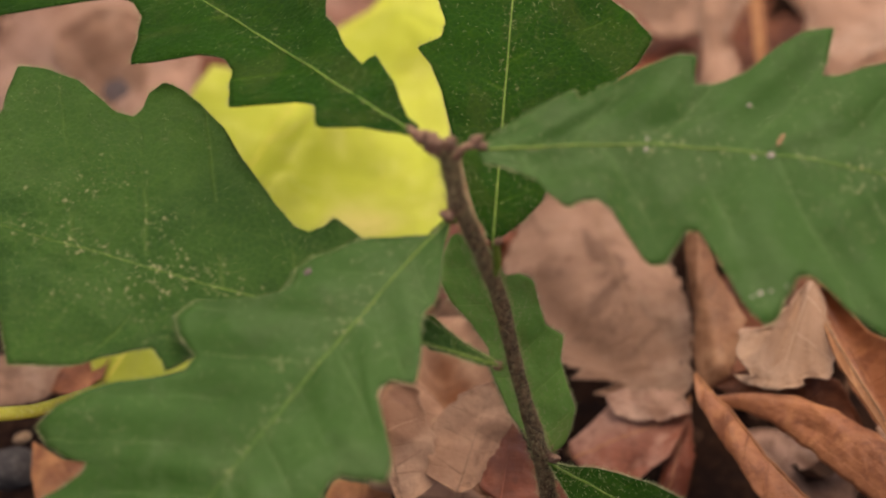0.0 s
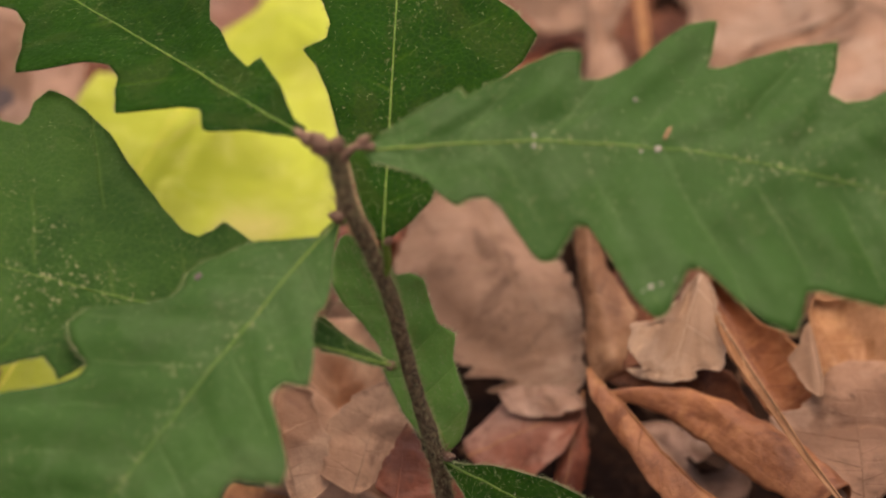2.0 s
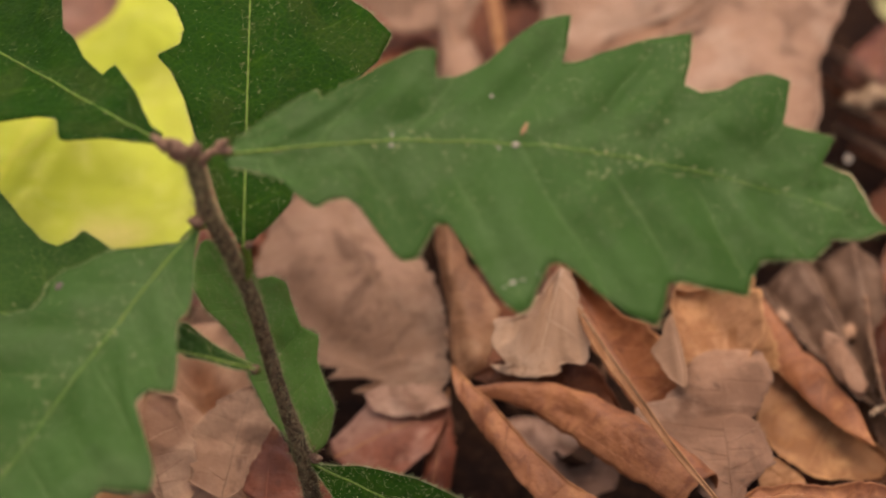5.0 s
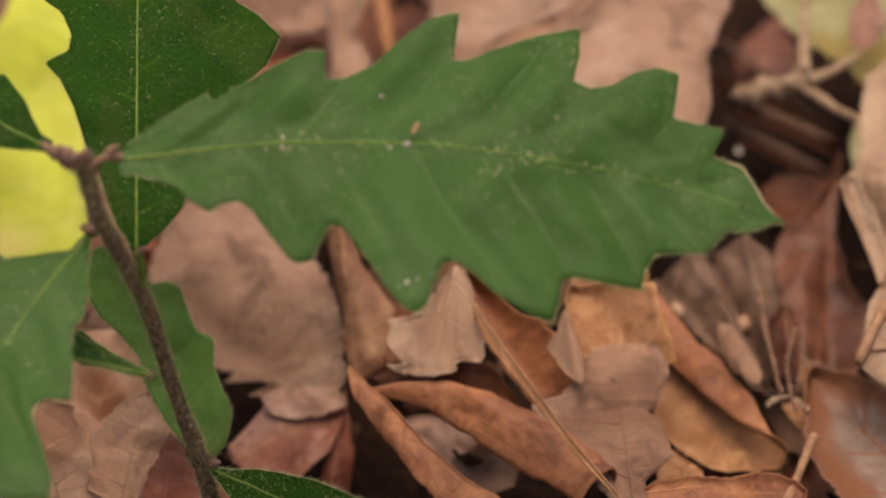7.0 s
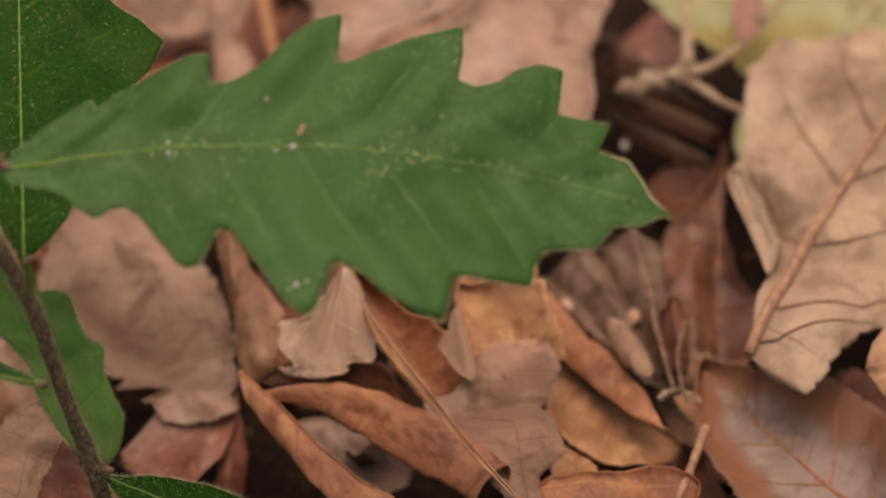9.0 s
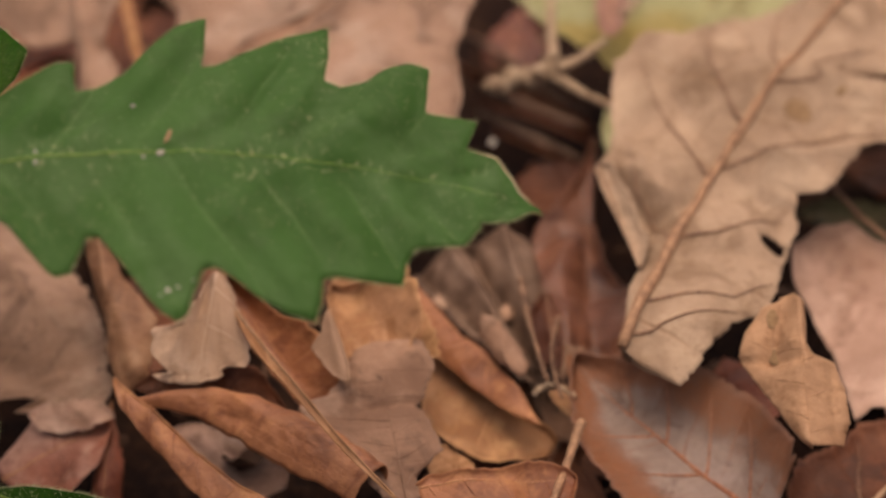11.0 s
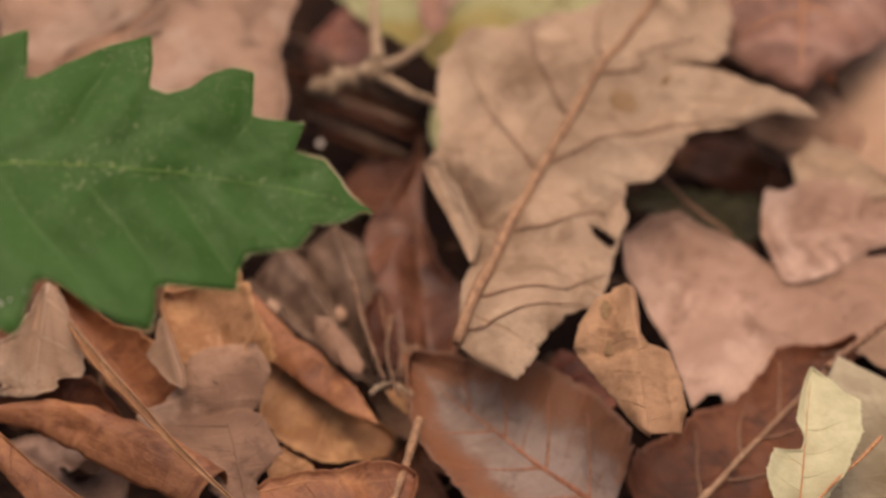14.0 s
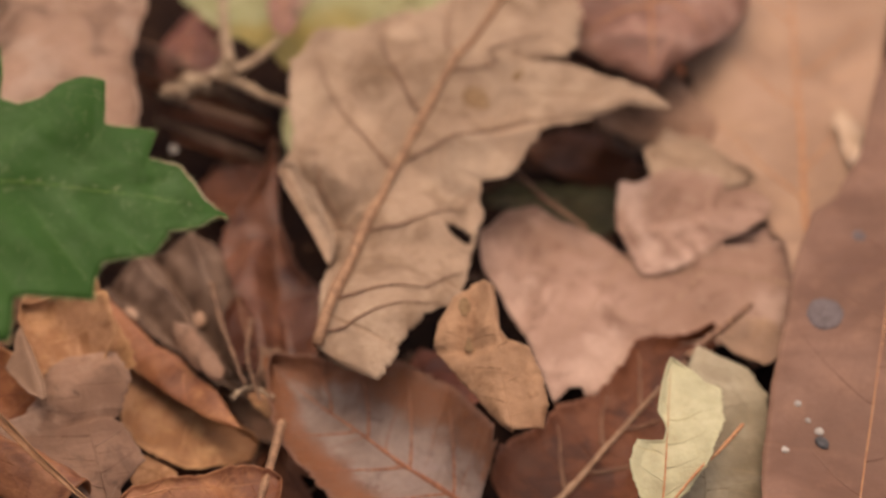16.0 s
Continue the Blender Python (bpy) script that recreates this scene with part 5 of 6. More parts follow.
     material=ROSE, slant=85, shape=(0, -0.04, 0, 0, 0.0006, 60), lip=-0.0002, ragged=0.012, across=20, folds=((0.1, -0.1, 0.7, -0.05, 0.02, 0.06), (0.3, 0.02, 0.45, 0.25, -0.018, 0.05), (0.75, 0.12, 0.98, -0.02, 0.02, 0.05), (0.15, -0.25, 0.35, 0.05, -0.02, 0.05)),
     label="brownish pink dead leaf with a rounded lobe", group="leaf litter")
leaf("dead_leaf", base=(0.12435, 0.47745, 0.0175), tip=(0.12898, 0.44885, 0.01394), face=(0.02, -0.12, 0.993),
     left=[(0.028, 0.509), (0.477, 0.539), (0.798, 0.36), (0.968, 0.14)],
     right=[(0.136, 0.088), (0.473, 0.112), (0.688, 0.074), (0.871, 0.059)],
     material=ROSE, slant=88, shape=(0, 0.03, 0, 0, 0.0008, 161), lip=0.0006, ragged=0.012, folds=((0.2, 0.1, 0.9, 0.12, 0.02, 0.06), (0.55, -0.1, 0.8, 0.2, -0.02, 0.05)),
     label="dull pink dead leaf lobe under a smooth leaf", group="leaf litter")
leaf("dead_leaf", base=(0.12092, 0.52291, 0.026), tip=(0.13304, 0.49856, 0.02282), face=(0.05, -0.105, 0.993),
     left=[(0.162, 0.321), (0.442, 0.274), (0.776, 0.235), (0.914, 0.113)],
     right=[(0.034, 0.244), (0.282, 0.405), (0.57, 0.314), (0.734, 0.208), (0.886, 0.135)],
     material=GREY_BROWN, slant=80, shape=(0, -0.2, 0, 0, 0.0008, 61), lip=-0.0018, ragged=0.012, folds=((0.3, -0.25, 0.6, -0.2, -0.06, 0.05), (0.5, 0.1, 0.9, 0.1, 0.04, 0.08)),
     label="greyish tan dead leaf with dark curled edge", group="leaf litter")
leaf("dead_leaf", base=(0.12086, 0.49812, 0.0231), tip=(0.13765, 0.48678, 0.02153), face=(0, -0.139, 0.99),
     left=[(0, 0.3), (0.306, 0.323), (0.761, 0.079)],
     right=[(0.127, 0.348), (0.607, 0.37)],
     material=TAN, slant=75, shape=(0, 0, 0, 0, 0.0015, 62), lip=0.0011, rib=RIB_DARK, ragged=0.022, rib_size=0.0002,
     label="tan dead leaf scrap in the hollow", group="leaf litter")
leaf("dead_leaf", base=(0.13944, 0.45182, 0.0189), tip=(0.16432, 0.57823, 0.02772), face=(0, -0.07, 0.998),
     left=[(0.051, 0.027), (0.123, 0.035), (0.184, 0.051), (0.242, 0.079), (0.279, 0.14), (0.404, 0.15), (0.47, 0.162), (0.532, 0.145), (0.619, 0.102), (0.775, 0.085)],
     right=[(0.075, 0.034), (0.145, 0.046), (0.254, 0.06), (0.391, 0.099), (0.501, 0.122), (0.619, 0.147), (0.772, 0.14)],
     material=PEACH, slant=75, shape=(0, 0, 0, 0, 0.0003, 63), rib=RIB_ORANGE, ragged=0.003, rib_size=0.0006, side_veins=[(0.25, 1, 0.8), (0.42, 1, 0.8), (0.6, 1, 0.8), (0.3, -1, 0.8), (0.5, -1, 0.8)], lean=0.1,
     label="large smooth peach-tan dead leaf with orange midrib", group="leaf litter")
leaf("dead_leaf", base=(0.12695, 0.38399, 0.0273), tip=(0.17273, 0.50831, 0.03601), face=(0, -0.07, 0.998),
     left=[(0.056, 0.107), (0.195, 0.119), (0.319, 0.122), (0.408, 0.119), (0.521, 0.118), (0.606, 0.108), (0.653, 0.082), (0.745, 0.062), (0.88, 0.054), (0.957, 0.033)],
     right=[(0.097, 0.181), (0.375, 0.195), (0.672, 0.162), (0.905, 0.081)],
     material=BRICK, slant=85, shape=(0, 0, 0, 0, 0.0003, 64), rib=RIB_ORANGE, ragged=0.002, step=0.0008, rib_size=0.0002,
     label="large smooth brick-brown dead leaf with grey spots", group="leaf litter")
leaf("dead_leaf", base=(0.13138, 0.54458, 0.0385), tip=(0.12276, 0.50221, 0.03579), face=(0.03, -0.07, 0.997),
     left=[(0.137, 0.446), (0.407, 0.394), (0.591, 0.31), (0.753, 0.194), (0.868, 0.08), (0.96, 0.045)],
     right=[(0.227, 0.491), (0.522, 0.419), (0.699, 0.325), (0.838, 0.193), (0.953, 0.079)],
     material=MAUVE, slant=80, shape=(0, -0.12, 0, 0, 0.0006, 65), lip=-0.0025, rib=RIB_ORANGE, rib_to=0.96, rib_size=0.0006, rib_lift=0.0002, side_veins=[(0.3, 1, 0.8), (0.5, 1, 0.8), (0.35, -1, 0.8), (0.55, -1, 0.8)], lean=0.12, ragged=0.004, folds=((0.2, 0.0, 1.0, 0.0, -0.02, 0.06), (0.4, 0.1, 0.7, 0.3, 0.012, 0.06)),
     label="pinkish brown dead leaf with orange midrib and pointed tip", group="leaf litter")
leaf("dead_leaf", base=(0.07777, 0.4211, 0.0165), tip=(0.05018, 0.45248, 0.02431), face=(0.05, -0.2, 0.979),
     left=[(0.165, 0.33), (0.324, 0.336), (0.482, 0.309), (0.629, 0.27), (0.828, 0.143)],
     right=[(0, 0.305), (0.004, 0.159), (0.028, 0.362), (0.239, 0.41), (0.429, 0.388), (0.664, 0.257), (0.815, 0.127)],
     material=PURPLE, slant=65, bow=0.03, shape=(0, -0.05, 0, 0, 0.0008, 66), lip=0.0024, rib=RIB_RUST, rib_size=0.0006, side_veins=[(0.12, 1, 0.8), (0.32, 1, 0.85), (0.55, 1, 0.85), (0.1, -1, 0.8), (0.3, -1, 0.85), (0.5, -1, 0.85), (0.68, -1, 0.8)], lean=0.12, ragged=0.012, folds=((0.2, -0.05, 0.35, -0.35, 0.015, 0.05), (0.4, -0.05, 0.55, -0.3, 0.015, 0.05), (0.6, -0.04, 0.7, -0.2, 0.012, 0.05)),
     label="purplish grey dead leaf, shine put in as grey colour, rusty rim and orange veins", group="leaf litter")
leaf("dead_leaf", base=(0.08296, 0.41896, 0.034), tip=(0.08309, 0.44494, 0.04351), face=(-0.1, -0.342, 0.934),
     left=[(0.05, 0.061), (0.283, 0.168), (0.448, 0.27), (0.628, 0.346), (0.771, 0.304), (0.928, 0.186), (0.987, 0.082)],
     right=[(0.005, 0.18), (0.086, 0.2), (0.156, 0.233), (0.366, 0.225), (0.559, 0.177), (0.575, 0.082), (0.66, 0.037), (0.792, 0.05), (0.939, 0.05)],
     material=CAMEL, slant=85, shape=(0, -0.12, 0, 0, 0.0006, 67), lip=-0.0012, ragged=0.006, step=0.0004, across=22, folds=((0.05, 0.02, 0.75, 0.03, 0.035, 0.07), (0.6, 0.16, 0.98, 0.05, -0.06, 0.06), (0.55, 0.02, 0.62, 0.3, -0.035, 0.05), (0.1, -0.14, 0.55, -0.16, -0.03, 0.05), (0.5, -0.02, 0.95, -0.02, 0.03, 0.05)),
     label="small curled tan dead leaf with two raised lobes", group="leaf litter")
leaf("dead_leaf", base=(0.08568, 0.41864, 0.0126), tip=(0.12317, 0.45444, 0.01827), face=(0, -0.156, 0.988),
     left=[(0, 0.198), (0.096, 0.268), (0.27, 0.203), (0.355, 0.214), (0.483, 0.145), (0.625, 0.134), (0.736, 0.165), (0.831, 0.092), (0.915, 0.023)],
     right=[(0.105, 0.154), (0.219, 0.212), (0.447, 0.185), (0.657, 0.107), (0.835, 0.078)],
     material=DARK_RED, slant=70, shape=(0, 0, 0, 0, 0.0005, 68), lip=0.0022, rib=RIB_TAN, rib_size=0.0008, rib_lift=0.0003, side_veins=[(0.2, 1, 0.8), (0.4, 1, 0.8), (0.6, 1, 0.8), (0.3, -1, 0.8), (0.5, -1, 0.8)], lean=0.12, vein_mat=RIB_DARK, ragged=0.016, folds=((0.2, 0.06, 0.8, 0.1, 0.012, 0.06), (0.3, -0.05, 0.6, -0.14, -0.012, 0.06)),
     label="dark red-brown dead leaf with pale midrib", group="leaf litter")
leaf("dead_leaf", base=(0.10317, 0.40348, 0.0295), tip=(0.11013, 0.42992, 0.03574), face=(0.05, -0.242, 0.969),
     left=[(0.03, 0.125), (0.219, 0.194), (0.385, 0.168), (0.416, 0.014), (0.497, 0), (0.623, 0.058), (0.838, 0.037)],
     right=[(0.101, 0.129), (0.308, 0.234), (0.581, 0.306), (0.806, 0.282), (0.863, 0.184)],
     material=CREAM, rib=RIB_ORANGE, rib_size=0.00022, slant=88, shape=(0, 0.08, 0, 0, 0.0012, 69), lip=0.0005, ragged=0.012, step=0.0004, folds=((0.85, -0.1, 0.3, -0.3, 0.03, 0.06), (0.2, 0.02, 0.8, 0.05, 0.025, 0.06), (0.55, 0.0, 0.35, 0.2, 0.02, 0.05)),
     label="cream-yellow dead leaf with orange veins", group="leaf litter")
leaf("dead_leaf", base=(0.11125, 0.40871, 0.0235), tip=(0.11674, 0.43972, 0.02905), face=(0.15, -0.2, 0.968),
     left=[(0.049, 0.143), (0.4, 0.107), (0.756, 0.084)],
     right=[(0.068, 0.364), (0.377, 0.379), (0.727, 0.357), (0.907, 0.264)],
     material=CREAM_SHADED, slant=85, shape=(0, 0, 0, 0, 0.0008, 70), lip=-0.0012, ragged=0.012,
     label="shaded half of the cream leaf, a separate darker olive-beige sheet", group="leaf litter")
stick("leaf_stalk", [(0.11859, 0.41697, 0.0318), (0.11454, 0.41264, 0.0318), (0.10958, 0.408, 0.0318), (0.10479, 0.40265, 0.0318)], 0.00032, RIB_ORANGE, "orange midrib of the cream leaf", knobs=0.15)
leaf("dead_leaf", base=(0.12222, 0.45087, 0.021), tip=(0.13262, 0.44552, 0.02016), face=(0, -0.156, 0.988),
     left=[(0.091, 0.414), (0.608, 0.526)],
     right=[(0.308, 0.28), (0.751, 0.353)],
     material=PEACH, slant=75, shape=(0, 0, 0, 0, 0.0013, 71), ragged=0.022,
     label="small peach-tan leaf scrap", group="leaf litter")
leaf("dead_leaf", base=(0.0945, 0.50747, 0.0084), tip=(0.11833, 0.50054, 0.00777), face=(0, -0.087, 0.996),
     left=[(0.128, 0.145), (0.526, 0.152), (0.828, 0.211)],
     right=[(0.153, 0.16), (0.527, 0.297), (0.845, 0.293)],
     material=DARK_OLIVE, slant=75, shape=(0, 0, 0, 0, 0.0015, 72), lip=0.0011, rib=RIB_DARK, ragged=0.022, rib_size=0.0002,
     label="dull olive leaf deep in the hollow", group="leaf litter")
leaf("dead_leaf", base=(0.04624, 0.55655, 0.00321), tip=(0.05186, 0.57299, 0.00608), face=(0, -0.174, 0.985),
     left=[(0.091, 0.27), (0.478, 0.257), (0.746, 0.135)],
     right=[(0.037, 0.316), (0.276, 0.427), (0.554, 0.337), (0.774, 0.148)],
     material=RUST, slant=75, shape=(0, 0, 0, 0, 0.002, 73), lip=-0.0004, rib=RIB_ORANGE, ragged=0.022, rib_size=0.0002,
     label="rusty leaf deep in the hollow", group="leaf litter")
leaf("dead_leaf", base=(0.05513, 0.45822, 0.0147), tip=(0.04809, 0.46515, 0.01575), face=(0, -0.156, 0.988),
     left=[(0, 0.563), (0.385, 0.546)],
     right=[(0.553, 0.272), (0.852, 0.146)],
     material=GREY_BROWN, slant=75, shape=(0, 0, 0, 0, 0.0015, 74), lip=0.0007, ragged=0.022,
     label="grey-brown leaf scrap at the edge of the litter", group="leaf litter")
leaf("dead_leaf", base=(-0.03735, 0.45135, 0.0185), tip=(-0.02389, 0.45043, 0.01821), face=(0, -0.301, 0.954),
     left=[(0.196, 0.158), (0.517, 0.234), (0.834, 0.196)],
     right=[(0.119, 0.175), (0.395, 0.219), (0.727, 0.143)],
     material=ROSE, slant=85, shape=(0, -0.2, 0, 0, 0.001, 121), lip=0.0005, ragged=0.03,
     label="pale torn scrap below the pinkish leaf", group="leaf litter")
leaf("dead_leaf", base=(0.04104, 0.53618, 0.0162), tip=(0.05871, 0.52749, 0.0135), face=(0.05, -0.202, 0.978),
     left=[(0.194, 0.026), (0.492, 0.037), (0.794, 0.026)],
     right=[(0.205, 0.022), (0.508, 0.037), (0.806, 0.029)],
     material=UMBER, slant=88, shape=(0.02, -1.2, 0, 0, 0.0003, 180), lip=0.0003, ragged=0.012, folds=(),
     label="narrow curled strip of dry leaf in the hollow", group="leaf litter")
leaf("dead_leaf", base=(0.04055, 0.53352, 0.01519), tip=(0.05915, 0.52443, 0.01235), face=(0.05, -0.202, 0.978),
     left=[(0.195, 0.022), (0.494, 0.031), (0.796, 0.022)],
     right=[(0.204, 0.019), (0.507, 0.031), (0.805, 0.025)],
     material=DARK_RED, slant=88, shape=(0.02, -1.2, 0, 0, 0.0003, 181), lip=0.0003, ragged=0.012, folds=(),
     label="narrow curled strip of dry leaf in the hollow", group="leaf litter")
leaf("dead_leaf", base=(0.04023, 0.53353, 0.01316), tip=(0.05796, 0.52233, 0.00995), face=(0.05, -0.202, 0.978),
     left=[(0.193, 0.026), (0.49, 0.037), (0.793, 0.026)],
     right=[(0.207, 0.022), (0.511, 0.037), (0.808, 0.030)],
     material=UMBER, slant=88, shape=(0.02, -1.2, 0, 0, 0.0003, 182), lip=0.0003, ragged=0.012, folds=(),
     label="narrow curled strip of dry leaf in the hollow", group="leaf litter")
leaf("dead_leaf", base=(0.04227, 0.53055, 0.01114), tip=(0.05645, 0.52281, 0.00881), face=(0.05, -0.202, 0.978),
     left=[(0.193, 0.027), (0.49, 0.039), (0.793, 0.027)],
     right=[(0.205, 0.024), (0.509, 0.039), (0.806, 0.031)],
     material=DARK_RED, slant=88, shape=(0.02, -1.2, 0, 0, 0.0003, 183), lip=0.0003, ragged=0.012, folds=(),
     label="narrow curled strip of dry leaf in the hollow", group="leaf litter")
leaf("dead_leaf", base=(0.04696, 0.53519, 0.01316), tip=(0.06012, 0.52886, 0.01118), face=(0.05, -0.202, 0.978),
     left=[(0.195, 0.024), (0.493, 0.033), (0.795, 0.023)],
     right=[(0.204, 0.020), (0.506, 0.033), (0.805, 0.027)],
     material=DARK_RED, slant=88, shape=(0.02, -1.2, 0, 0, 0.0003, 184), lip=0.0003, ragged=0.012, folds=(),
     label="narrow curled strip of dry leaf in the hollow", group="leaf litter")
leaf("dead_leaf", base=(0.04516, 0.50865, 0.017), tip=(0.05849, 0.50865, 0.017), face=(0, -0.202, 0.979),
     left=[(0.236, 0.229), (0.676, 0.229)],
     right=[(0.056, 0.398), (0.487, 0.454), (0.865, 0.284)],
     material=DARK_RED, slant=88, shape=(0, -0.2, 0, 0, 0.001, 186), lip=0.0005, ragged=0.02,
     label="grey-brown leaf under the strips, coloured dark red for the hollow's shade", group="leaf litter")
leaf("dead_leaf", base=(-0.00309, 0.51982, 0.0375), tip=(0.0227, 0.53494, 0.03903), face=(0, -0.1, 0.995),
     left=[(0.212, 0.063), (0.456, 0.022), (0.733, 0.041)],
     right=[(0.127, 0.079), (0.313, 0.136), (0.567, 0.152), (0.831, 0.076)],
     material=GREY_BROWN, slant=85, shape=(0, 0.5, 0, 0, 0.0005, 187), lip=0.0003, ragged=0.01, folds=(),
     label="brown strip standing in for the shaded underside of a curled leaf edge", group="leaf litter")
# ---- twigs, stalks and small bits ----
leaf("dead_leaf", base=(0.04635, 0.52209, 0.00533), tip=(0.06098, 0.5241, 0.00565), face=(0, -0.139, 0.99),
     left=[(0.183, 0.311), (0.67, 0.288)],
     right=[(0, 0.498), (0.515, 0.399)],
     material=DARK_RED, slant=75, shape=(0, 0, 0, 0, 0.0015, 75), lip=-0.0005, ragged=0.022,
     label="dull brown leaf at the bottom of the hollow", group="leaf litter")
leaf("dead_leaf", base=(0.04221, 0.46483, 0.01365), tip=(0.04956, 0.4473, 0.01092), face=(0, -0.156, 0.988),
     left=[(0, 0.345), (0.004, 0.556), (0.755, 0.23)],
     right=[(0.295, 0.103), (0.64, 0.105)],
     material=GREY_BROWN, slant=75, shape=(0, 0, 0, 0, 0.003, 76), lip=0.0008, rib=RIB_DARK, ragged=0.04, rib_size=0.0002,
     label="crumbled grey-brown leaf bits between larger leaves", group="leaf litter")
leaf("dead_leaf", base=(0.07255, 0.4577, 0.0147), tip=(0.08568, 0.45192, 0.01376), face=(0, -0.156, 0.988),
     left=[(0, 0.302), (0.257, 0.384), (0.694, 0.327)],
     right=[(0.208, 0.306), (0.739, 0.387)],
     material=RUST, slant=75, shape=(0, 0, 0, 0, 0.0015, 77), lip=0.0005, ragged=0.022,
     label="rusty leaf under the tan leaf edge", group="leaf litter")
leaf("dead_leaf", base=(0.0252, 0.44237, 0.0168), tip=(0.03297, 0.43554, 0.01575), face=(0, -0.156, 0.988),
     left=[(0.155, 0.28), (0.748, 0.188)],
     right=[(0.304, 0.343), (0.814, 0.263)],
     material=SAND, slant=75, shape=(0, 0, 0, 0, 0.0015, 78), lip=-0.0004, ragged=0.022,
     label="small brown leaf in shadow by the sandy leaf", group="leaf litter")
stick("twig", [(0.04127, 0.51681, 0.0315), (0.04505, 0.51775, 0.0315), (0.04977, 0.51933, 0.0315), (0.05303, 0.52416, 0.0315)], 0.0017, TWIG, "pale knobbly dead twig with side shoots", knobs=1.9, shoots=[[(0.0525, 0.52185, 0.03255), (0.05271, 0.52973, 0.03255), (0.05324, 0.53645, 0.03255), (0.05439, 0.54663, 0.03255)], [(0.05271, 0.51954, 0.03255), (0.05586, 0.52111, 0.03255), (0.05901, 0.52385, 0.03255), (0.06195, 0.52699, 0.03255)], [(0.05135, 0.52143, 0.03045), (0.05481, 0.51744, 0.03045), (0.05786, 0.51377, 0.03045), (0.06248, 0.5102, 0.03045)]])
stick("leaf_stalk", [(0.06552, 0.52994, 0.0357), (0.06857, 0.53497, 0.0357), (0.07203, 0.54117, 0.0357)], 0.0007, TWIG, "pinkish dry stalk on the faded leaf")
leaf("dead_leaf", base=(0.03836, 0.56477, 0.00846), tip=(0.05441, 0.55106, 0.00558), face=(0, -0.208, 0.978),
     left=[(0.454, 0.070)],
     right=[(0.513, 0.037)],
     material=UMBER, slant=88, shape=(0, -0.3, 0, 0, 0.0003, 90), lip=-0.0007, rib=RIB_DARK, ragged=0.022, rib_size=0.0002,
     label="narrow dry brown leaf strip in the hollow", group="leaf litter")
leaf("dead_leaf", base=(0.03804, 0.54894, 0.01165), tip=(0.06078, 0.533, 0.00825), face=(0, -0.208, 0.978),
     left=[(0.51, 0.012)],
     right=[(0.534, 0.063)],
     material=DARK_RED, slant=88, shape=(0, -0.3, 0, 0, 0.0003, 91), lip=0.0014, rib=RIB_DARK, ragged=0.022, rib_size=0.0002,
     label="narrow dry brown leaf strip in the hollow", group="leaf litter")
leaf("dead_leaf", base=(0.03974, 0.54915, 0.00846), tip=(0.06057, 0.53449, 0.00538), face=(0, -0.208, 0.978),
     left=[(0.504, 0.021)],
     right=[(0.529, 0.059)],
     material=DARK_RED, slant=88, shape=(0, -0.3, 0, 0, 0.0003, 92), lip=0.001, rib=RIB_DARK, ragged=0.022, rib_size=0.0002,
     label="narrow dry brown leaf strip in the hollow", group="leaf litter")
leaf("dead_leaf", base=(0.04675, 0.54714, 0.01165), tip=(0.06099, 0.53651, 0.00942), face=(0, -0.208, 0.978),
     left=[(0.457, 0.082)],
     right=[(0.51, 0.043)],
     material=UMBER, slant=88, shape=(0, -0.3, 0, 0, 0.0003, 93), lip=-0.0004, rib=RIB_DARK, ragged=0.022, rib_size=0.0002,
     label="narrow dry brown leaf strip in the hollow", group="leaf litter")
leaf("dead_leaf", base=(0.04123, 0.55829, 0.00739), tip=(0.05323, 0.54905, 0.00548), face=(0, -0.208, 0.978),
     left=[(0.486, 0.052)],
     right=[(0.538, 0.082)],
     material=DARK_RED, slant=88, shape=(0, -0.3, 0, 0, 0.0003, 94), lip=0.0007, rib=RIB_DARK, ragged=0.022, rib_size=0.0002,
     label="narrow dry brown leaf strip in the hollow", group="leaf litter")
leaf("dead_leaf", base=(0.0476, 0.54458, 0.01058), tip=(0.05983, 0.53406, 0.00836), face=(0, -0.208, 0.978),
     left=[(0.468, 0.062)],
     right=[(0.531, 0.064)],
     material=UMBER, slant=88, shape=(0, -0.3, 0, 0, 0.0003, 95), lip=0.0003, rib=RIB_ORANGE, ragged=0.022, rib_size=0.0002,
     label="narrow dry brown leaf strip in the hollow", group="leaf litter")
stick("leaf_stalk", [(0.04967, 0.4368, 0.0252), (0.04662, 0.42756, 0.0252), (0.04263, 0.41643, 0.0252)], 0.0008, RIB_BROWN, "dry brown leaf stalk lying in the litter", knobs=0.25)
stick("leaf_stalk", [(0.1155, 0.4411, 0.0252), (0.12148, 0.44625, 0.0252), (0.12527, 0.44929, 0.0252), (0.12852, 0.45192, 0.0252)], 0.0007, RIB_DARK, "dark dry tip of a leaf stalk")
stick("leaf_stalk", [(0.09744, 0.49234, 0.0252), (0.10101, 0.48468, 0.0252), (0.10437, 0.47912, 0.0252), (0.10626, 0.47586, 0.0252)], 0.00045, RIB_DARK, "thin brown stalk crossing the hollow")
stick("leaf_stalk", [(-0.0168, 0.44615, 0.0252), (-0.01239, 0.44888, 0.0252), (-0.00704, 0.4495, 0.0252), (-0.00389, 0.44909, 0.0252)], 0.0006, RIB_ORANGE, "thin orange line for the lit rim of the rolled leaf")
blob("pebble", (-0.13073, 0.43218, 0.0084), (0.0048, 0.004, 0.0032), 20, STONE, "dark grey rounded pebble on the soil", "stone")
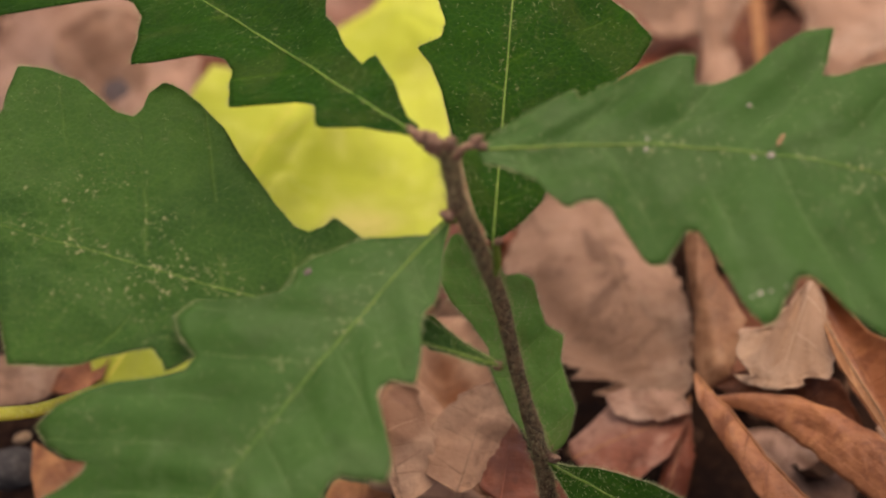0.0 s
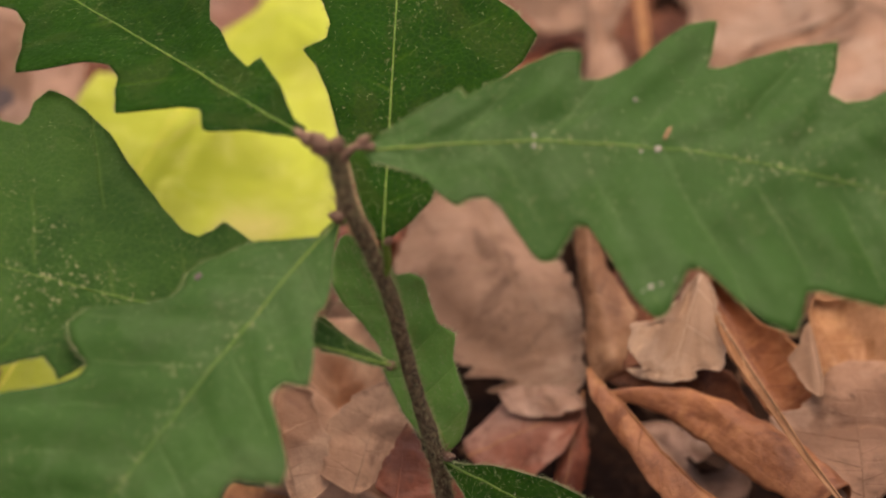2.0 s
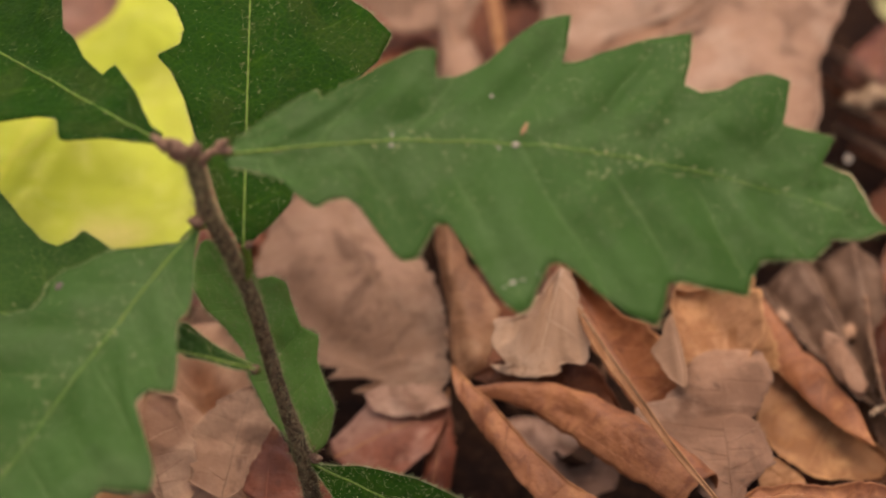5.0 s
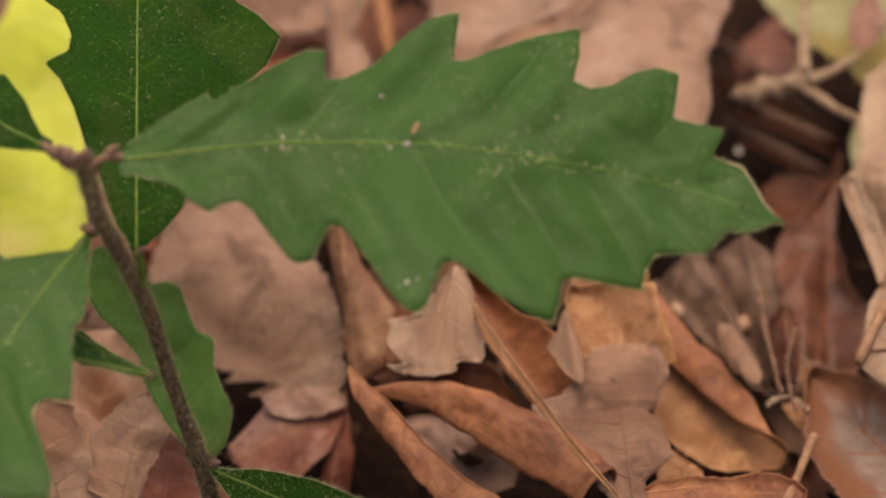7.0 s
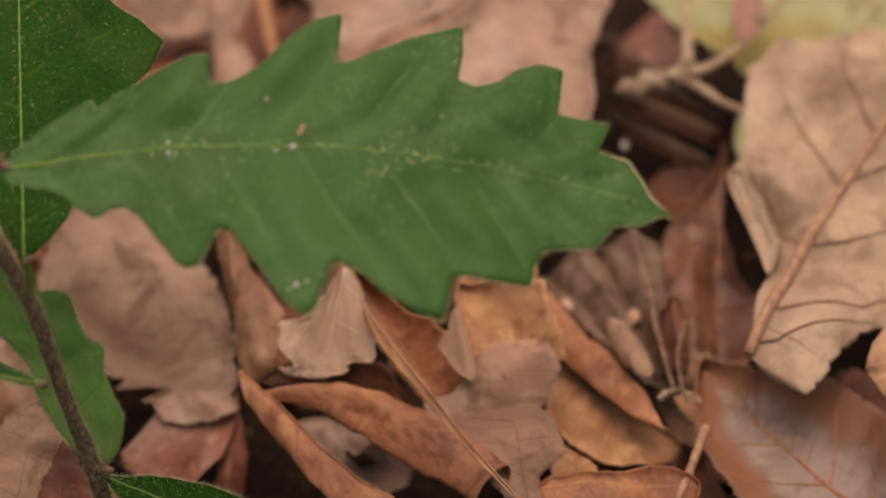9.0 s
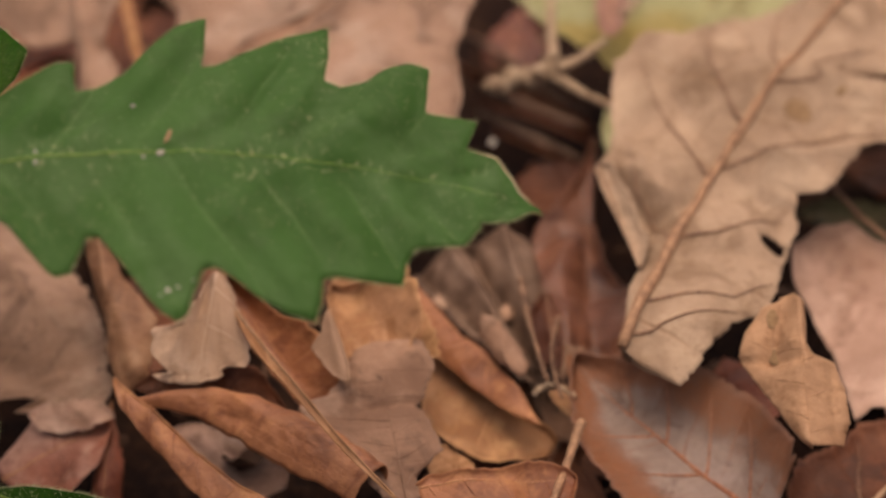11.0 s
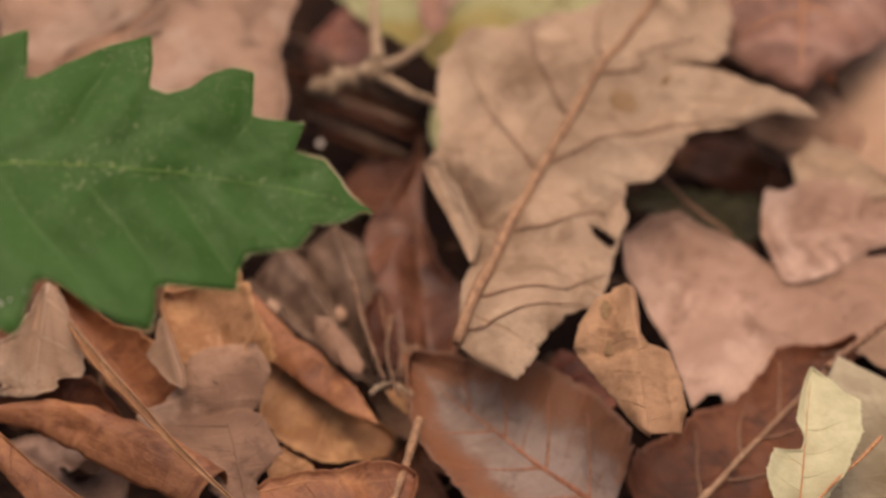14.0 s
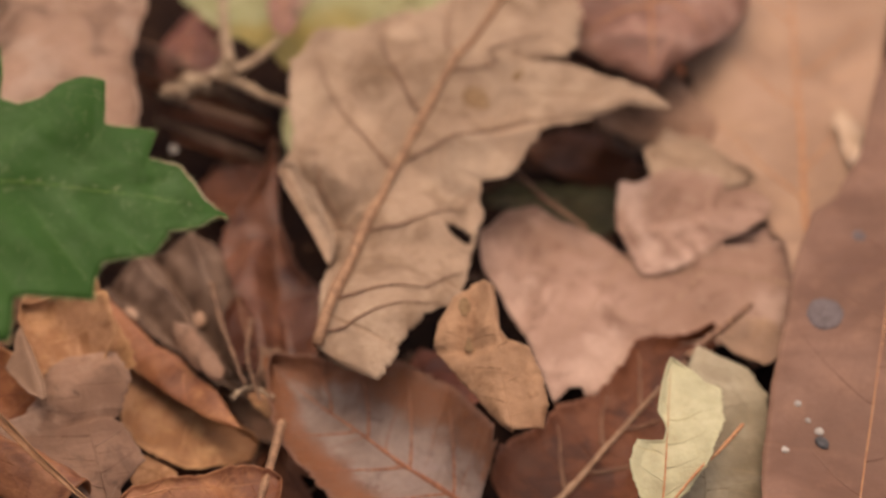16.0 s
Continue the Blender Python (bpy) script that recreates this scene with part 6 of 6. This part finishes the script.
blob("pebble", (-0.13031, 0.43638, 0.01155), (0.0016, 0.0011, 0.0008), 40, TWIG, "small pale pebble on the soil", "stone")
blob("gall", (0.02941, 0.47069, 0.02164), (0.0011, 0.0019, 0.0008), 10, GALL, "pale oval gall on a grey-brown leaf", "gall", (0.2, 0, 0.97))
blob("gall", (0.04058, 0.47165, 0.01827), (0.0012, 0.002, 0.0009), -12, GALL, "pinkish oval gall on a grey-brown leaf", "gall", (0.03, -0.09, 1))
blob("grit_grain", (0.12908, 0.42338, 0.02896), (0.00050, 0.00060, 0.00021), 20, GRIT, "tiny pale grain on a smooth dead leaf", "grain", (-0.15, -0.17, 0.97))
blob("grit_grain", (0.12986, 0.41984, 0.02842), (0.00043, 0.00052, 0.00021), 20, GRIT, "tiny pale grain on a smooth dead leaf", "grain", (-0.15, -0.18, 0.97))
blob("grit_grain", (0.13106, 0.41736, 0.02809), (0.00065, 0.00078, 0.00021), 20, GRIT, "tiny pale grain on a smooth dead leaf", "grain", (-0.13, -0.21, 0.97))
blob("grit_grain", (0.12517, 0.41515, 0.02722), (0.00058, 0.00069, 0.00021), 20, GRIT, "tiny pale grain on a smooth dead leaf", "grain", (-0.02, -0.09, 1))
blob("seed_husk", (0.13099, 0.41523, 0.02772), (0.0009, 0.0013, 0.0004), 25, STONE, "small dark husk on a dead leaf", "husk", (-0.09, -0.2, 0.97))
blob("mould_spot", (0.1377, 0.44088, 0.03147), (0.003, 0.0037, 0.00035), 0, SPOT, "round grey mould spot on a dead leaf", "spot", (-0.11, -0.01, 0.99))
blob("mould_spot", (0.14819, 0.45955, 0.03093), (0.0011, 0.0014, 0.00025), 0, SPOT, "small grey mould spot on a dead leaf", "spot", (0.05, -0.01, 1))
blob("mould_spot", (-0.13011, 0.51152, 0.02436), (0.003, 0.0036, 0.0007), 0, SPOT, "dark grey mould spot on a curled leaf", "spot", (-0.23, -0.48, 0.84))
blob("mould_spot", (0.09096, 0.4956, 0.03915), (0.0023, 0.0027, 0.00014), 15, STAIN, "brown stain on a tan dead leaf", "spot", (0.16, -0.39, 0.91))
blob("mould_spot", (0.09885, 0.49979, 0.04021), (0.0007, 0.0012, 0.0002), -50, STAIN, "small dark stain on a tan dead leaf", "spot", (0.0, -0.53, 0.85))
blob("mould_spot", (0.07932, 0.43621, 0.03746), (0.0012, 0.0014, 0.00015), 20, STAIN, "round brown stain on a curled tan leaf", "spot", (-0.49, -0.38, 0.79))
blob("mould_spot", (0.07951, 0.44196, 0.04032), (0.0010, 0.0017, 0.00015), -10, STAIN, "long brown stain on a curled tan leaf", "spot", (0.33, -0.42, 0.84))
blob("grit_grain", (-0.01238, 0.39558, 0.08994), (0.00042, 0.00033, 0.0002), 30, GRIT, "tiny pale speck on a green leaf", "grain", (0.23, -0.35, 0.91))
blob("grit_grain", (-0.01343, 0.39468, 0.08987), (0.0002, 0.00016, 0.0001), 30, GRIT, "tiny pale speck on a green leaf", "grain", (0.21, -0.31, 0.93))
blob("grit_grain", (-0.011, 0.39602, 0.09018), (0.00026, 0.0002, 0.00013), 30, GRIT, "tiny pale speck on a green leaf", "grain", (0.02, -0.49, 0.87))
blob("grit_grain", (-0.00893, 0.3967, 0.09065), (0.00018, 0.00014, 0.0001), 30, GRIT, "tiny pale speck on a green leaf", "grain", (-0.02, -0.54, 0.84))
blob("grit_grain", (-0.01653, 0.42138, 0.10221), (0.00035, 0.00028, 0.00017), 30, GRIT, "tiny pale speck on a green leaf", "grain", (0.35, -0.67, 0.66))
blob("grit_grain", (-0.03005, 0.41293, 0.09948), (0.00035, 0.00028, 0.00017), 30, GRIT, "tiny pale speck on a green leaf", "grain", (-0.06, -0.54, 0.84))
blob("grit_grain", (-0.03012, 0.41464, 0.09996), (0.0003, 0.00024, 0.00015), 30, GRIT, "tiny pale speck on a green leaf", "grain", (-0.04, -0.2, 0.98))
blob("grit_grain", (-0.01284, 0.41497, 0.09876), (0.00055, 0.00044, 0.00028), 30, GRIT, "tiny pale speck on a green leaf", "grain", (0, -0.4, 0.9))
blob("grit_grain", (-0.01517, 0.41428, 0.09866), (0.0003, 0.00024, 0.00015), 30, GRIT, "tiny pale speck on a green leaf", "grain", (0.18, -0.39, 0.9))
blob("bark_chip", (-0.01172, 0.41681, 0.10017), (0.0003, 0.0011, 0.0002), -25, RIB_BROWN, "tiny brown husk on a green leaf", "husk", (-0.21, -0.3, 0.93))
blob("leaf_scar", (-0.07601, 0.40076, 0.08203), (0.0005, 0.0007, 0.0002), -30, SPOT, "brown dry scar on a green leaf", "scar", (-0.23, -0.26, 0.94))
leaf("bark_chip", base=(0.15604, 0.50175, 0.0245), tip=(0.15554, 0.48636, 0.02328), face=(0.02, -0.08, 0.997),
     left=[(0.046, 0.119), (0.264, 0.239), (0.567, 0.242), (0.86, 0.132)],
     right=[(0.175, 0.117), (0.466, 0.076), (0.748, 0.073), (0.918, 0.059)],
     material=CHIP, slant=88, shape=(0, -0.3, 0, 0, 0.0006, 190), lip=-0.0006, ragged=0.03,
     label="pale torn chip lying on a smooth leaf", category="chip")
blob("gall", (0.04063, 0.46232, 0.01838), (0.0018, 0.0026, 0.0006), 30, RIB_DARK, "flat brown gall among dead leaves", "gall")
blob("grit_grain", (0.04116, 0.51156, 0.0231), (0.0007, 0.001, 0.0005), 0, GRIT, "tiny white grain beside a leaf", "grain")
stick("leaf_stalk", [(-0.12642, 0.39564, 0.0525), (-0.1217, 0.39722, 0.0525), (-0.11697, 0.39869, 0.0525), (-0.11256, 0.40163, 0.0525), (-0.10784, 0.40541, 0.0525)], 0.0012, RIB_YELLOW, "yellow stalk of the fallen yellow leaf", knobs=0.1)
leaf("dead_leaf", base=(0.05638, 0.48552, 0.0378), tip=(0.06143, 0.46274, 0.03392), face=(-0.324, -0.229, 0.918),
     left=[(0.047, 0.096), (0.418, 0.123), (0.834, 0.109)],
     right=[(0.208, 0.029), (0.53, 0.008), (0.859, 0.001)],
     material=TAN, slant=88, shape=(0, 0.5, 0, 0, 0.0008, 141), lip=0.0006, rib=RIB_DARK, ragged=0.022, rib_size=0.0002,
     label="curled pale edge of a tan dead leaf", group="leaf litter")
leaf("dead_leaf", base=(0.105, 0.52553, 0.0042), tip=(0.1261, 0.51702, 0.00304), face=(0, -0.139, 0.99),
     left=[(0.223, 0.263), (0.58, 0.285)],
     right=[(0.321, 0.285), (0.687, 0.264)],
     material=DARK_RED, slant=75, shape=(0, 0, 0, 0, 0.002, 161), lip=-0.0009, rib=RIB_DARK, ragged=0.022, rib_size=0.0002,
     label="dark brown leaf low in the hollow", group="leaf litter")
leaf("dead_leaf", base=(0.11771, 0.51755, 0.01365), tip=(0.12537, 0.51261, 0.01292), face=(0, -0.139, 0.99),
     left=[(0.279, 0.198), (0.807, 0.105)],
     right=[(0.306, 0.55), (0.831, 0.554)],
     material=GREY_BROWN, slant=75, shape=(0, 0, 0, 0, 0.0015, 162), lip=0.0006, ragged=0.022,
     label="small grey-brown leaf bit in the hollow", group="leaf litter")
leaf("dead_leaf", base=(0.04662, 0.46914, 0.02415), tip=(0.04715, 0.45402, 0.01974), face=(0.171, -0.272, 0.947),
     left=[(0.239, 0.13), (0.65, 0.118), (0.94, 0.035)],
     right=[(0.284, 0.199), (0.689, 0.201), (0.945, 0.142)],
     material=DARK_RED, slant=88, shape=(0, 0, 0, 0, 0.0015, 171), lip=0.0005, rib=RIB_DARK, ragged=0.022, rib_size=0.0002,
     label="dark brown leaf sheet filling a dark gap between lighter leaves", group="leaf litter")
leaf("dead_leaf", base=(0.03549, 0.46148, 0.0273), tip=(0.04158, 0.44919, 0.02489), face=(-0.235, -0.3, 0.924),
     left=[(0.129, 0.135), (0.552, 0.157), (0.863, 0.12)],
     right=[(0.199, 0.156), (0.595, 0.171), (0.887, 0.1)],
     material=GREY_BROWN, slant=88, shape=(0, -0.6, 0, 0, 0.001, 172), lip=-0.0004, ragged=0.022,
     label="ridged grey-brown leaf fold ending in a rounded tip", group="leaf litter")
leaf("dead_leaf", base=(0.04578, 0.44919, 0.021), tip=(0.05009, 0.44541, 0.02005), face=(0, -0.242, 0.97),
     left=[(0, 0.398), (0.382, 0.504)],
     right=[(0.34, 0.279), (0.916, 0.451)],
     material=SAND, slant=75, shape=(0, 0, 0, 0, 0.0015, 173), lip=0.0007, ragged=0.05,
     label="small crumbled brown leaf bit", group="leaf litter")
leaf("dead_leaf", base=(0.04977, 0.45969, 0.0189), tip=(0.05229, 0.45318, 0.01733), face=(0, -0.242, 0.97),
     left=[(0.124, 0.272), (0.649, 0.318)],
     right=[(0.388, 0.24), (0.866, 0.208)],
     material=ORANGE, slant=75, shape=(0, 0, 0, 0, 0.0015, 174), lip=0.0003, ragged=0.05,
     label="small torn orange-brown leaf bit", group="leaf litter")
stick("grass_blade", [(0.04274, 0.47103, 0.02625), (0.04326, 0.45969, 0.02625), (0.04494, 0.44541, 0.02625)], 0.0005, GRASS, "thin dry brown stalk among dead leaves")
stick("grass_blade", [(0.04809, 0.46221, 0.0252), (0.0463, 0.45255, 0.0252), (0.04704, 0.44279, 0.0252)], 0.0004, GRASS, "thin dry brown stalk among dead leaves")
stick("grass_blade", [(0.04274, 0.44499, 0.02415), (0.04599, 0.44699, 0.02415), (0.04935, 0.44394, 0.02415)], 0.0005, TWIG, "short pale dry stalk among dead leaves")

# ---- the seedling's stem, buds and hairs ----
stem_pts = smooth_line(STEM_LINE, 90)
stem_rad = [p.x for p in smooth_line([(r, 0, 0) for r in STEM_SIZE], 90)]
for i in range(90):
    stem_rad[i] *= 1 + 0.05 * math.sin(i * 0.9) + 0.04 * random.uniform(-1, 1)
part("stem", tube(stem_pts, stem_rad, 14, rough=0.09), STEM, seedling, "slender brown woody stem covered in fine hairs")


def fuzz(points, radii, count, length):
    """Many fine hairs standing off a stalk, joined."""
    bm = bmesh.new()
    for _ in range(count):
        i = random.randrange(1, len(points) - 1)
        p = points[i].lerp(points[i + 1], random.random())
        ahead = (points[i + 1] - points[i - 1]).normalized()
        out = Vector([random.gauss(0, 1) for _ in range(3)])
        out = (out - ahead * out.dot(ahead)).normalized()
        root = p + out * radii[i] * 0.9
        tip = root + (out + ahead * random.uniform(-0.2, 0.8) + Vector([random.gauss(0, 0.25) for _ in range(3)])) * length * random.uniform(0.4, 1.2)
        side = out.cross(ahead) * 0.00002
        up = ahead * 0.00002
        bm.faces.new([bm.verts.new(v) for v in (root - side, root + side, tip)])
        bm.faces.new([bm.verts.new(v) for v in (root - up, root + up, tip)])
    return bm


hair = part("hairs", fuzz(stem_pts, stem_rad, 9000, 0.0011), HAIR, seedling, "fine pale hairs along the stem")
hair["kind"] = "stuff"


def bud(at, aim, size, name="bud"):
    """A scaly bud: a pointed drop wrapped by overlapping scales."""
    bm = bmesh.new()
    aim = Vector(aim).normalized()
    q = aim.to_track_quat("Z", "Y")
    rings = []
    for i in range(9):
        u = i / 8
        rad = size * 0.42 * (math.sin(math.pi * min(u ** 0.75 * 0.9 + 0.1, 1)) ** 0.9)
        ring = []
        for k in range(12):
            t = 2 * math.pi * k / 12
            scale = 1 + 0.2 * math.sin(3 * t + i * 1.9)
            ring.append(bm.verts.new(Vector(at) + q @ Vector((math.cos(t) * rad * scale, math.sin(t) * rad * scale, u * size * 1.5))))
        rings.append(ring)
    for r0, r1 in zip(rings, rings[1:]):
        for k in range(12):
            bm.faces.new((r0[k], r0[(k + 1) % 12], r1[(k + 1) % 12], r1[k]))
    bm.faces.new(rings[0][::-1])
    bm.faces.new(rings[-1])
    return part(name, bm, BUD, seedling, "brown scaly bud")


bud((-0.0584, 0.4089, 0.0788), (-0.35, -0.25, 0.9), 0.0034)
bud((-0.0597, 0.4088, 0.0805), (-0.75, -0.2, 0.6), 0.0024)
bud((-0.057, 0.4091, 0.0792), (0.25, -0.3, 0.9), 0.0024)
bud((-0.054, 0.4114, 0.0788), (0.6, -0.2, 0.75), 0.0018)
bud((-0.0562, 0.4092, 0.0671), (-0.7, -0.5, 0.6), 0.002)
bud((-0.0491, 0.4099, 0.0395), (-0.6, -0.5, 0.5), 0.0017)
bud((-0.042, 0.4105, 0.0216), (0.7, -0.4, 0.5), 0.0017)
bud((-0.0503, 0.4097, 0.0624), (0.5, -0.1, 0.8), 0.0013)
part("stipule", tube(smooth_line([(-0.0567, 0.4091, 0.0674), (-0.057, 0.4086, 0.0703), (-0.0578, 0.408, 0.0723)], 8), [0.00012 * (1 - 0.11 * i) for i in range(8)], 6), BUD, seedling)
part("stipule", tube(smooth_line([(-0.0562, 0.4092, 0.068), (-0.0565, 0.4086, 0.0703), (-0.0572, 0.4081, 0.0718)], 8), [0.00012 * (1 - 0.11 * i) for i in range(8)], 6), BUD, seedling)
part("stipule", tube(smooth_line([(-0.0569, 0.4091, 0.0671), (-0.0573, 0.4086, 0.0687), (-0.0582, 0.408, 0.0695)], 8), [0.00012 * (1 - 0.11 * i) for i in range(8)], 6), BUD, seedling)
part("stipule", tube(smooth_line([(-0.0426, 0.4105, 0.0219), (-0.041, 0.4101, 0.0237), (-0.0399, 0.4097, 0.0245)], 8), [0.00012 * (1 - 0.11 * i) for i in range(8)], 6), BUD, seedling)
part("stipule", tube(smooth_line([(-0.0428, 0.4105, 0.0216), (-0.0417, 0.4101, 0.024), (-0.0411, 0.4096, 0.0254)], 8), [0.00012 * (1 - 0.11 * i) for i in range(8)], 6), BUD, seedling)
part("stipule", tube(smooth_line([(-0.0535, 0.4114, 0.0791), (-0.0525, 0.411, 0.0804), (-0.052, 0.4106, 0.0809)], 8), [0.0002 * (1 - 0.11 * i) for i in range(8)], 6), BUD, seedling)
part("stipule", tube(smooth_line([(-0.0532, 0.4115, 0.0778), (-0.0526, 0.411, 0.0781), (-0.0525, 0.4105, 0.0776)], 8), [0.0002 * (1 - 0.11 * i) for i in range(8)], 6), BUD, seedling)
part("stipule", tube(smooth_line([(-0.0497, 0.4098, 0.0391), (-0.0501, 0.4093, 0.0393), (-0.051, 0.4087, 0.0385)], 8), [0.00012 * (1 - 0.11 * i) for i in range(8)], 6), BUD, seedling)
part("leaf_stalk", tube(smooth_line([(-0.0509, 0.4112, 0.0545), (-0.0502, 0.4113, 0.0576), (-0.0505, 0.4112, 0.0616)], 12), [0.0006] * 12, 8), RIB_GREEN, seedling)
part("leaf_stalk", tube(smooth_line([(-0.056, 0.4107, 0.0655), (-0.0569, 0.4106, 0.0654), (-0.0593, 0.4104, 0.0627)], 12), [0.0006] * 12, 8), RIB_GREEN, seedling)
part("leaf_stalk", tube(smooth_line([(-0.043, 0.412, 0.0196), (-0.0413, 0.4121, 0.019), (-0.0392, 0.4123, 0.0177)], 12), [0.0006] * 12, 8), RIB_GREEN, seedling)
part("leaf_stalk", tube(smooth_line([(-0.0563, 0.4107, 0.0764), (-0.0546, 0.4108, 0.0787), (-0.0518, 0.4111, 0.0788)], 12), [0.0006] * 12, 8), BUD, seedling)
part("leaf_stalk", tube(smooth_line([(-0.0589, 0.4104, 0.078), (-0.0609, 0.4102, 0.0801), (-0.0628, 0.41, 0.0818)], 12), [0.0005] * 12, 8), BUD, seedling)


# ---- loose litter round about ----
def lobed(length, lobes, width, seed):
    rng = random.Random(seed)
    left, right = [], []
    for side in (left, right):
        side.append((0.0, 0.015))
        for i in range(lobes):
            s = 0.08 + 0.8 * (i + 0.5) / lobes
            reach = width * math.sin(math.pi * (0.15 + 0.8 * s)) * rng.uniform(0.85, 1.1)
            side.append((s - 0.03, reach * 0.82))
            side.append((s + 0.02, reach))
            side.append((s + 0.36 / lobes, reach * rng.uniform(0.5, 0.75)))
        side.append((1.0, 0.01))
    return left, right


rng = random.Random(5)
pattern = []
for k, mat in enumerate((DARK_RED, GREY_BROWN, RUST, PINK_TAN, ORANGE, TAN, SAND, DARK_RED, GREY_BROWN, PINK_TAN)):
    length = rng.uniform(0.05, 0.085)
    le, ri = lobed(length, rng.choice((4, 5, 6)), rng.uniform(0.2, 0.28), k)
    ob = leaf("dead_leaf", (0, 0, -0.5), (length, 0, -0.5), (0, 0, 1), le, ri, mat, slant=62, shape=(rng.uniform(-0.04, 0.05), rng.uniform(-0.06, 0.1), rng.uniform(-0.1, 0.15), rng.uniform(-0.1, 0.1), 0.0012, 80 + k),
              rib=RIB_DARK, rib_size=0.0005, ragged=0.012, label="brown dead oak leaf lying flat in the litter", group="leaf litter", step=0.0015)
    pattern.append(ob)


def in_sight(x, y):
    """Inside the strip of litter where every leaf has its own place."""
    az = math.degrees(math.atan2(x, y))
    far = math.hypot(x, y)
    return abs(az) < 20 and 0.345 < far < 0.735


placed = []
HOLLOWS = [(0.04515, 0.5712, 0.0231), (0.063, 0.5082, 0.0231), (0.11025, 0.5187, 0.021), (0.1155, 0.5103, 0.021), (-0.04095, 0.47145, 0.0105), (0.0084, 0.4473, 0.0105), (0.03465, 0.46935, 0.0084), (0.13125, 0.45465, 0.0147), (-0.1323, 0.4368, 0.021)]
for i in range(150):
    # the lower layer, mostly hidden; darker leaf colours deepen the shade in gaps
    az, far = radians(rng.uniform(-19, 20)), rng.uniform(0.38, 0.71)
    x, y = math.sin(az) * far, math.cos(az) * far
    turn = rng.uniform(0, 360)
    reach = [0.02 * k for k in range(5)]
    if any((x + math.cos(radians(turn)) * d - hx) ** 2 + (y + math.sin(radians(turn)) * d - hy) ** 2 < (hr + 0.012) ** 2 for hx, hy, hr in HOLLOWS for d in reach):
        continue
    placed.append((rng.choice((0, 1, 7)) if i % 3 else rng.choice((2, 7)), pose(x, y, rng.uniform(0.002, 0.009), rng.uniform(-7, 7), rng.uniform(-7, 7), turn)))
n = 0
while n < 90:
    # all round, outside that strip
    t, rad = rng.uniform(0, 2 * math.pi), 0.62 * math.sqrt(rng.random())
    x, y = math.cos(t) * rad, 0.48 + math.sin(t) * rad
    if in_sight(x, y) or in_sight(x * 0.9, y * 0.9) or in_sight(x * 0.9, y + 0.05):
        continue
    placed.append((rng.randrange(len(pattern)), pose(x, y, rng.uniform(0.003, 0.018), rng.uniform(-16, 16), rng.uniform(-16, 16), rng.uniform(0, 360))))
    n += 1
used = set()
for k, m in placed:
    if k in used:
        copy_thing(pattern[k], m)
    else:
        pattern[k].matrix_basis = m
        used.add(k)
for k, ob in enumerate(pattern):
    if k not in used:
        ob.matrix_basis = pose(0.8 + 0.1 * k, 1.2, 0.008, 5, 5, 40 * k)


def crumbs():
    """Torn bits of leaf lying in the gaps, too many to count, joined."""
    bm = bmesh.new()
    r = random.Random(31)
    for _ in range(900):
        az, far = radians(r.uniform(-19, 20)), r.uniform(0.38, 0.71)
        if any((math.sin(az) * far - hx) ** 2 + (math.cos(az) * far - hy) ** 2 < hr * hr for hx, hy, hr in HOLLOWS) and r.random() < 0.8:
            continue
        m = pose(math.sin(az) * far, math.cos(az) * far, r.uniform(0.003, 0.010), r.uniform(-35, 35), r.uniform(-35, 35), r.uniform(0, 360))
        le, wi, cup = r.uniform(0.002, 0.008), r.uniform(0.12, 0.5), r.uniform(-0.4, 0.4)
        rows = []
        for a in (0.0, 0.25, 0.5, 0.75, 1.0):
            w = wi * math.sin(math.pi * (0.1 + 0.8 * a)) * r.uniform(0.6, 1.2)
            rows.append([bm.verts.new(m @ Vector((le * a, le * w * b, le * cup * (a * a + b * b * wi)))) for b in (-1, 0, 1)])
        for r0, r1 in zip(rows, rows[1:]):
            for k in range(2):
                bm.faces.new((r0[k], r1[k], r1[k + 1], r0[k + 1]))
    ob = part("leaf_crumbs", bm, CRUMB, None)
    tagged(ob, "small crumbled bits of brown dead leaf", "leaf bits", kind="stuff")


crumbs()


def far_litter():
    """Leaves beyond, too many to count, joined."""
    bm = bmesh.new()
    r = random.Random(9)
    for _ in range(11000):
        t, rad = r.uniform(0, 2 * math.pi), 0.04 + 5.0 * r.random() ** 2.0
        x, y = math.cos(t) * rad, 0.48 + math.sin(t) * rad
        m = pose(x, y, r.uniform(0.002, 0.02), r.uniform(-20, 20), r.uniform(-20, 20), r.uniform(0, 360))
        le, wi = r.uniform(0.04, 0.09), r.uniform(0.3, 0.5)
        ends = [m @ Vector((le * u, le * wi * 0.5 * v, 0)) for u in (0, 0.5, 1) for v in (-1, 0, 1)]
        if any(in_sight(p.x, p.y) for p in ends):
            continue
        vs = [bm.verts.new(m @ Vector((le * a, le * wi * b, 0.12 * le * b * b))) for a, b in ((0, 0), (0.3, 0.45), (0.45, 0.3), (0.65, 0.5), (1, 0), (0.7, -0.5), (0.5, -0.3), (0.3, -0.45))]
        bm.faces.new(vs)
    ob = part("leaf_litter", bm, GREY_BROWN, None)
    tagged(ob, "scattered brown dead leaves on the woodland floor", "leaf litter", kind="stuff")


far_litter()
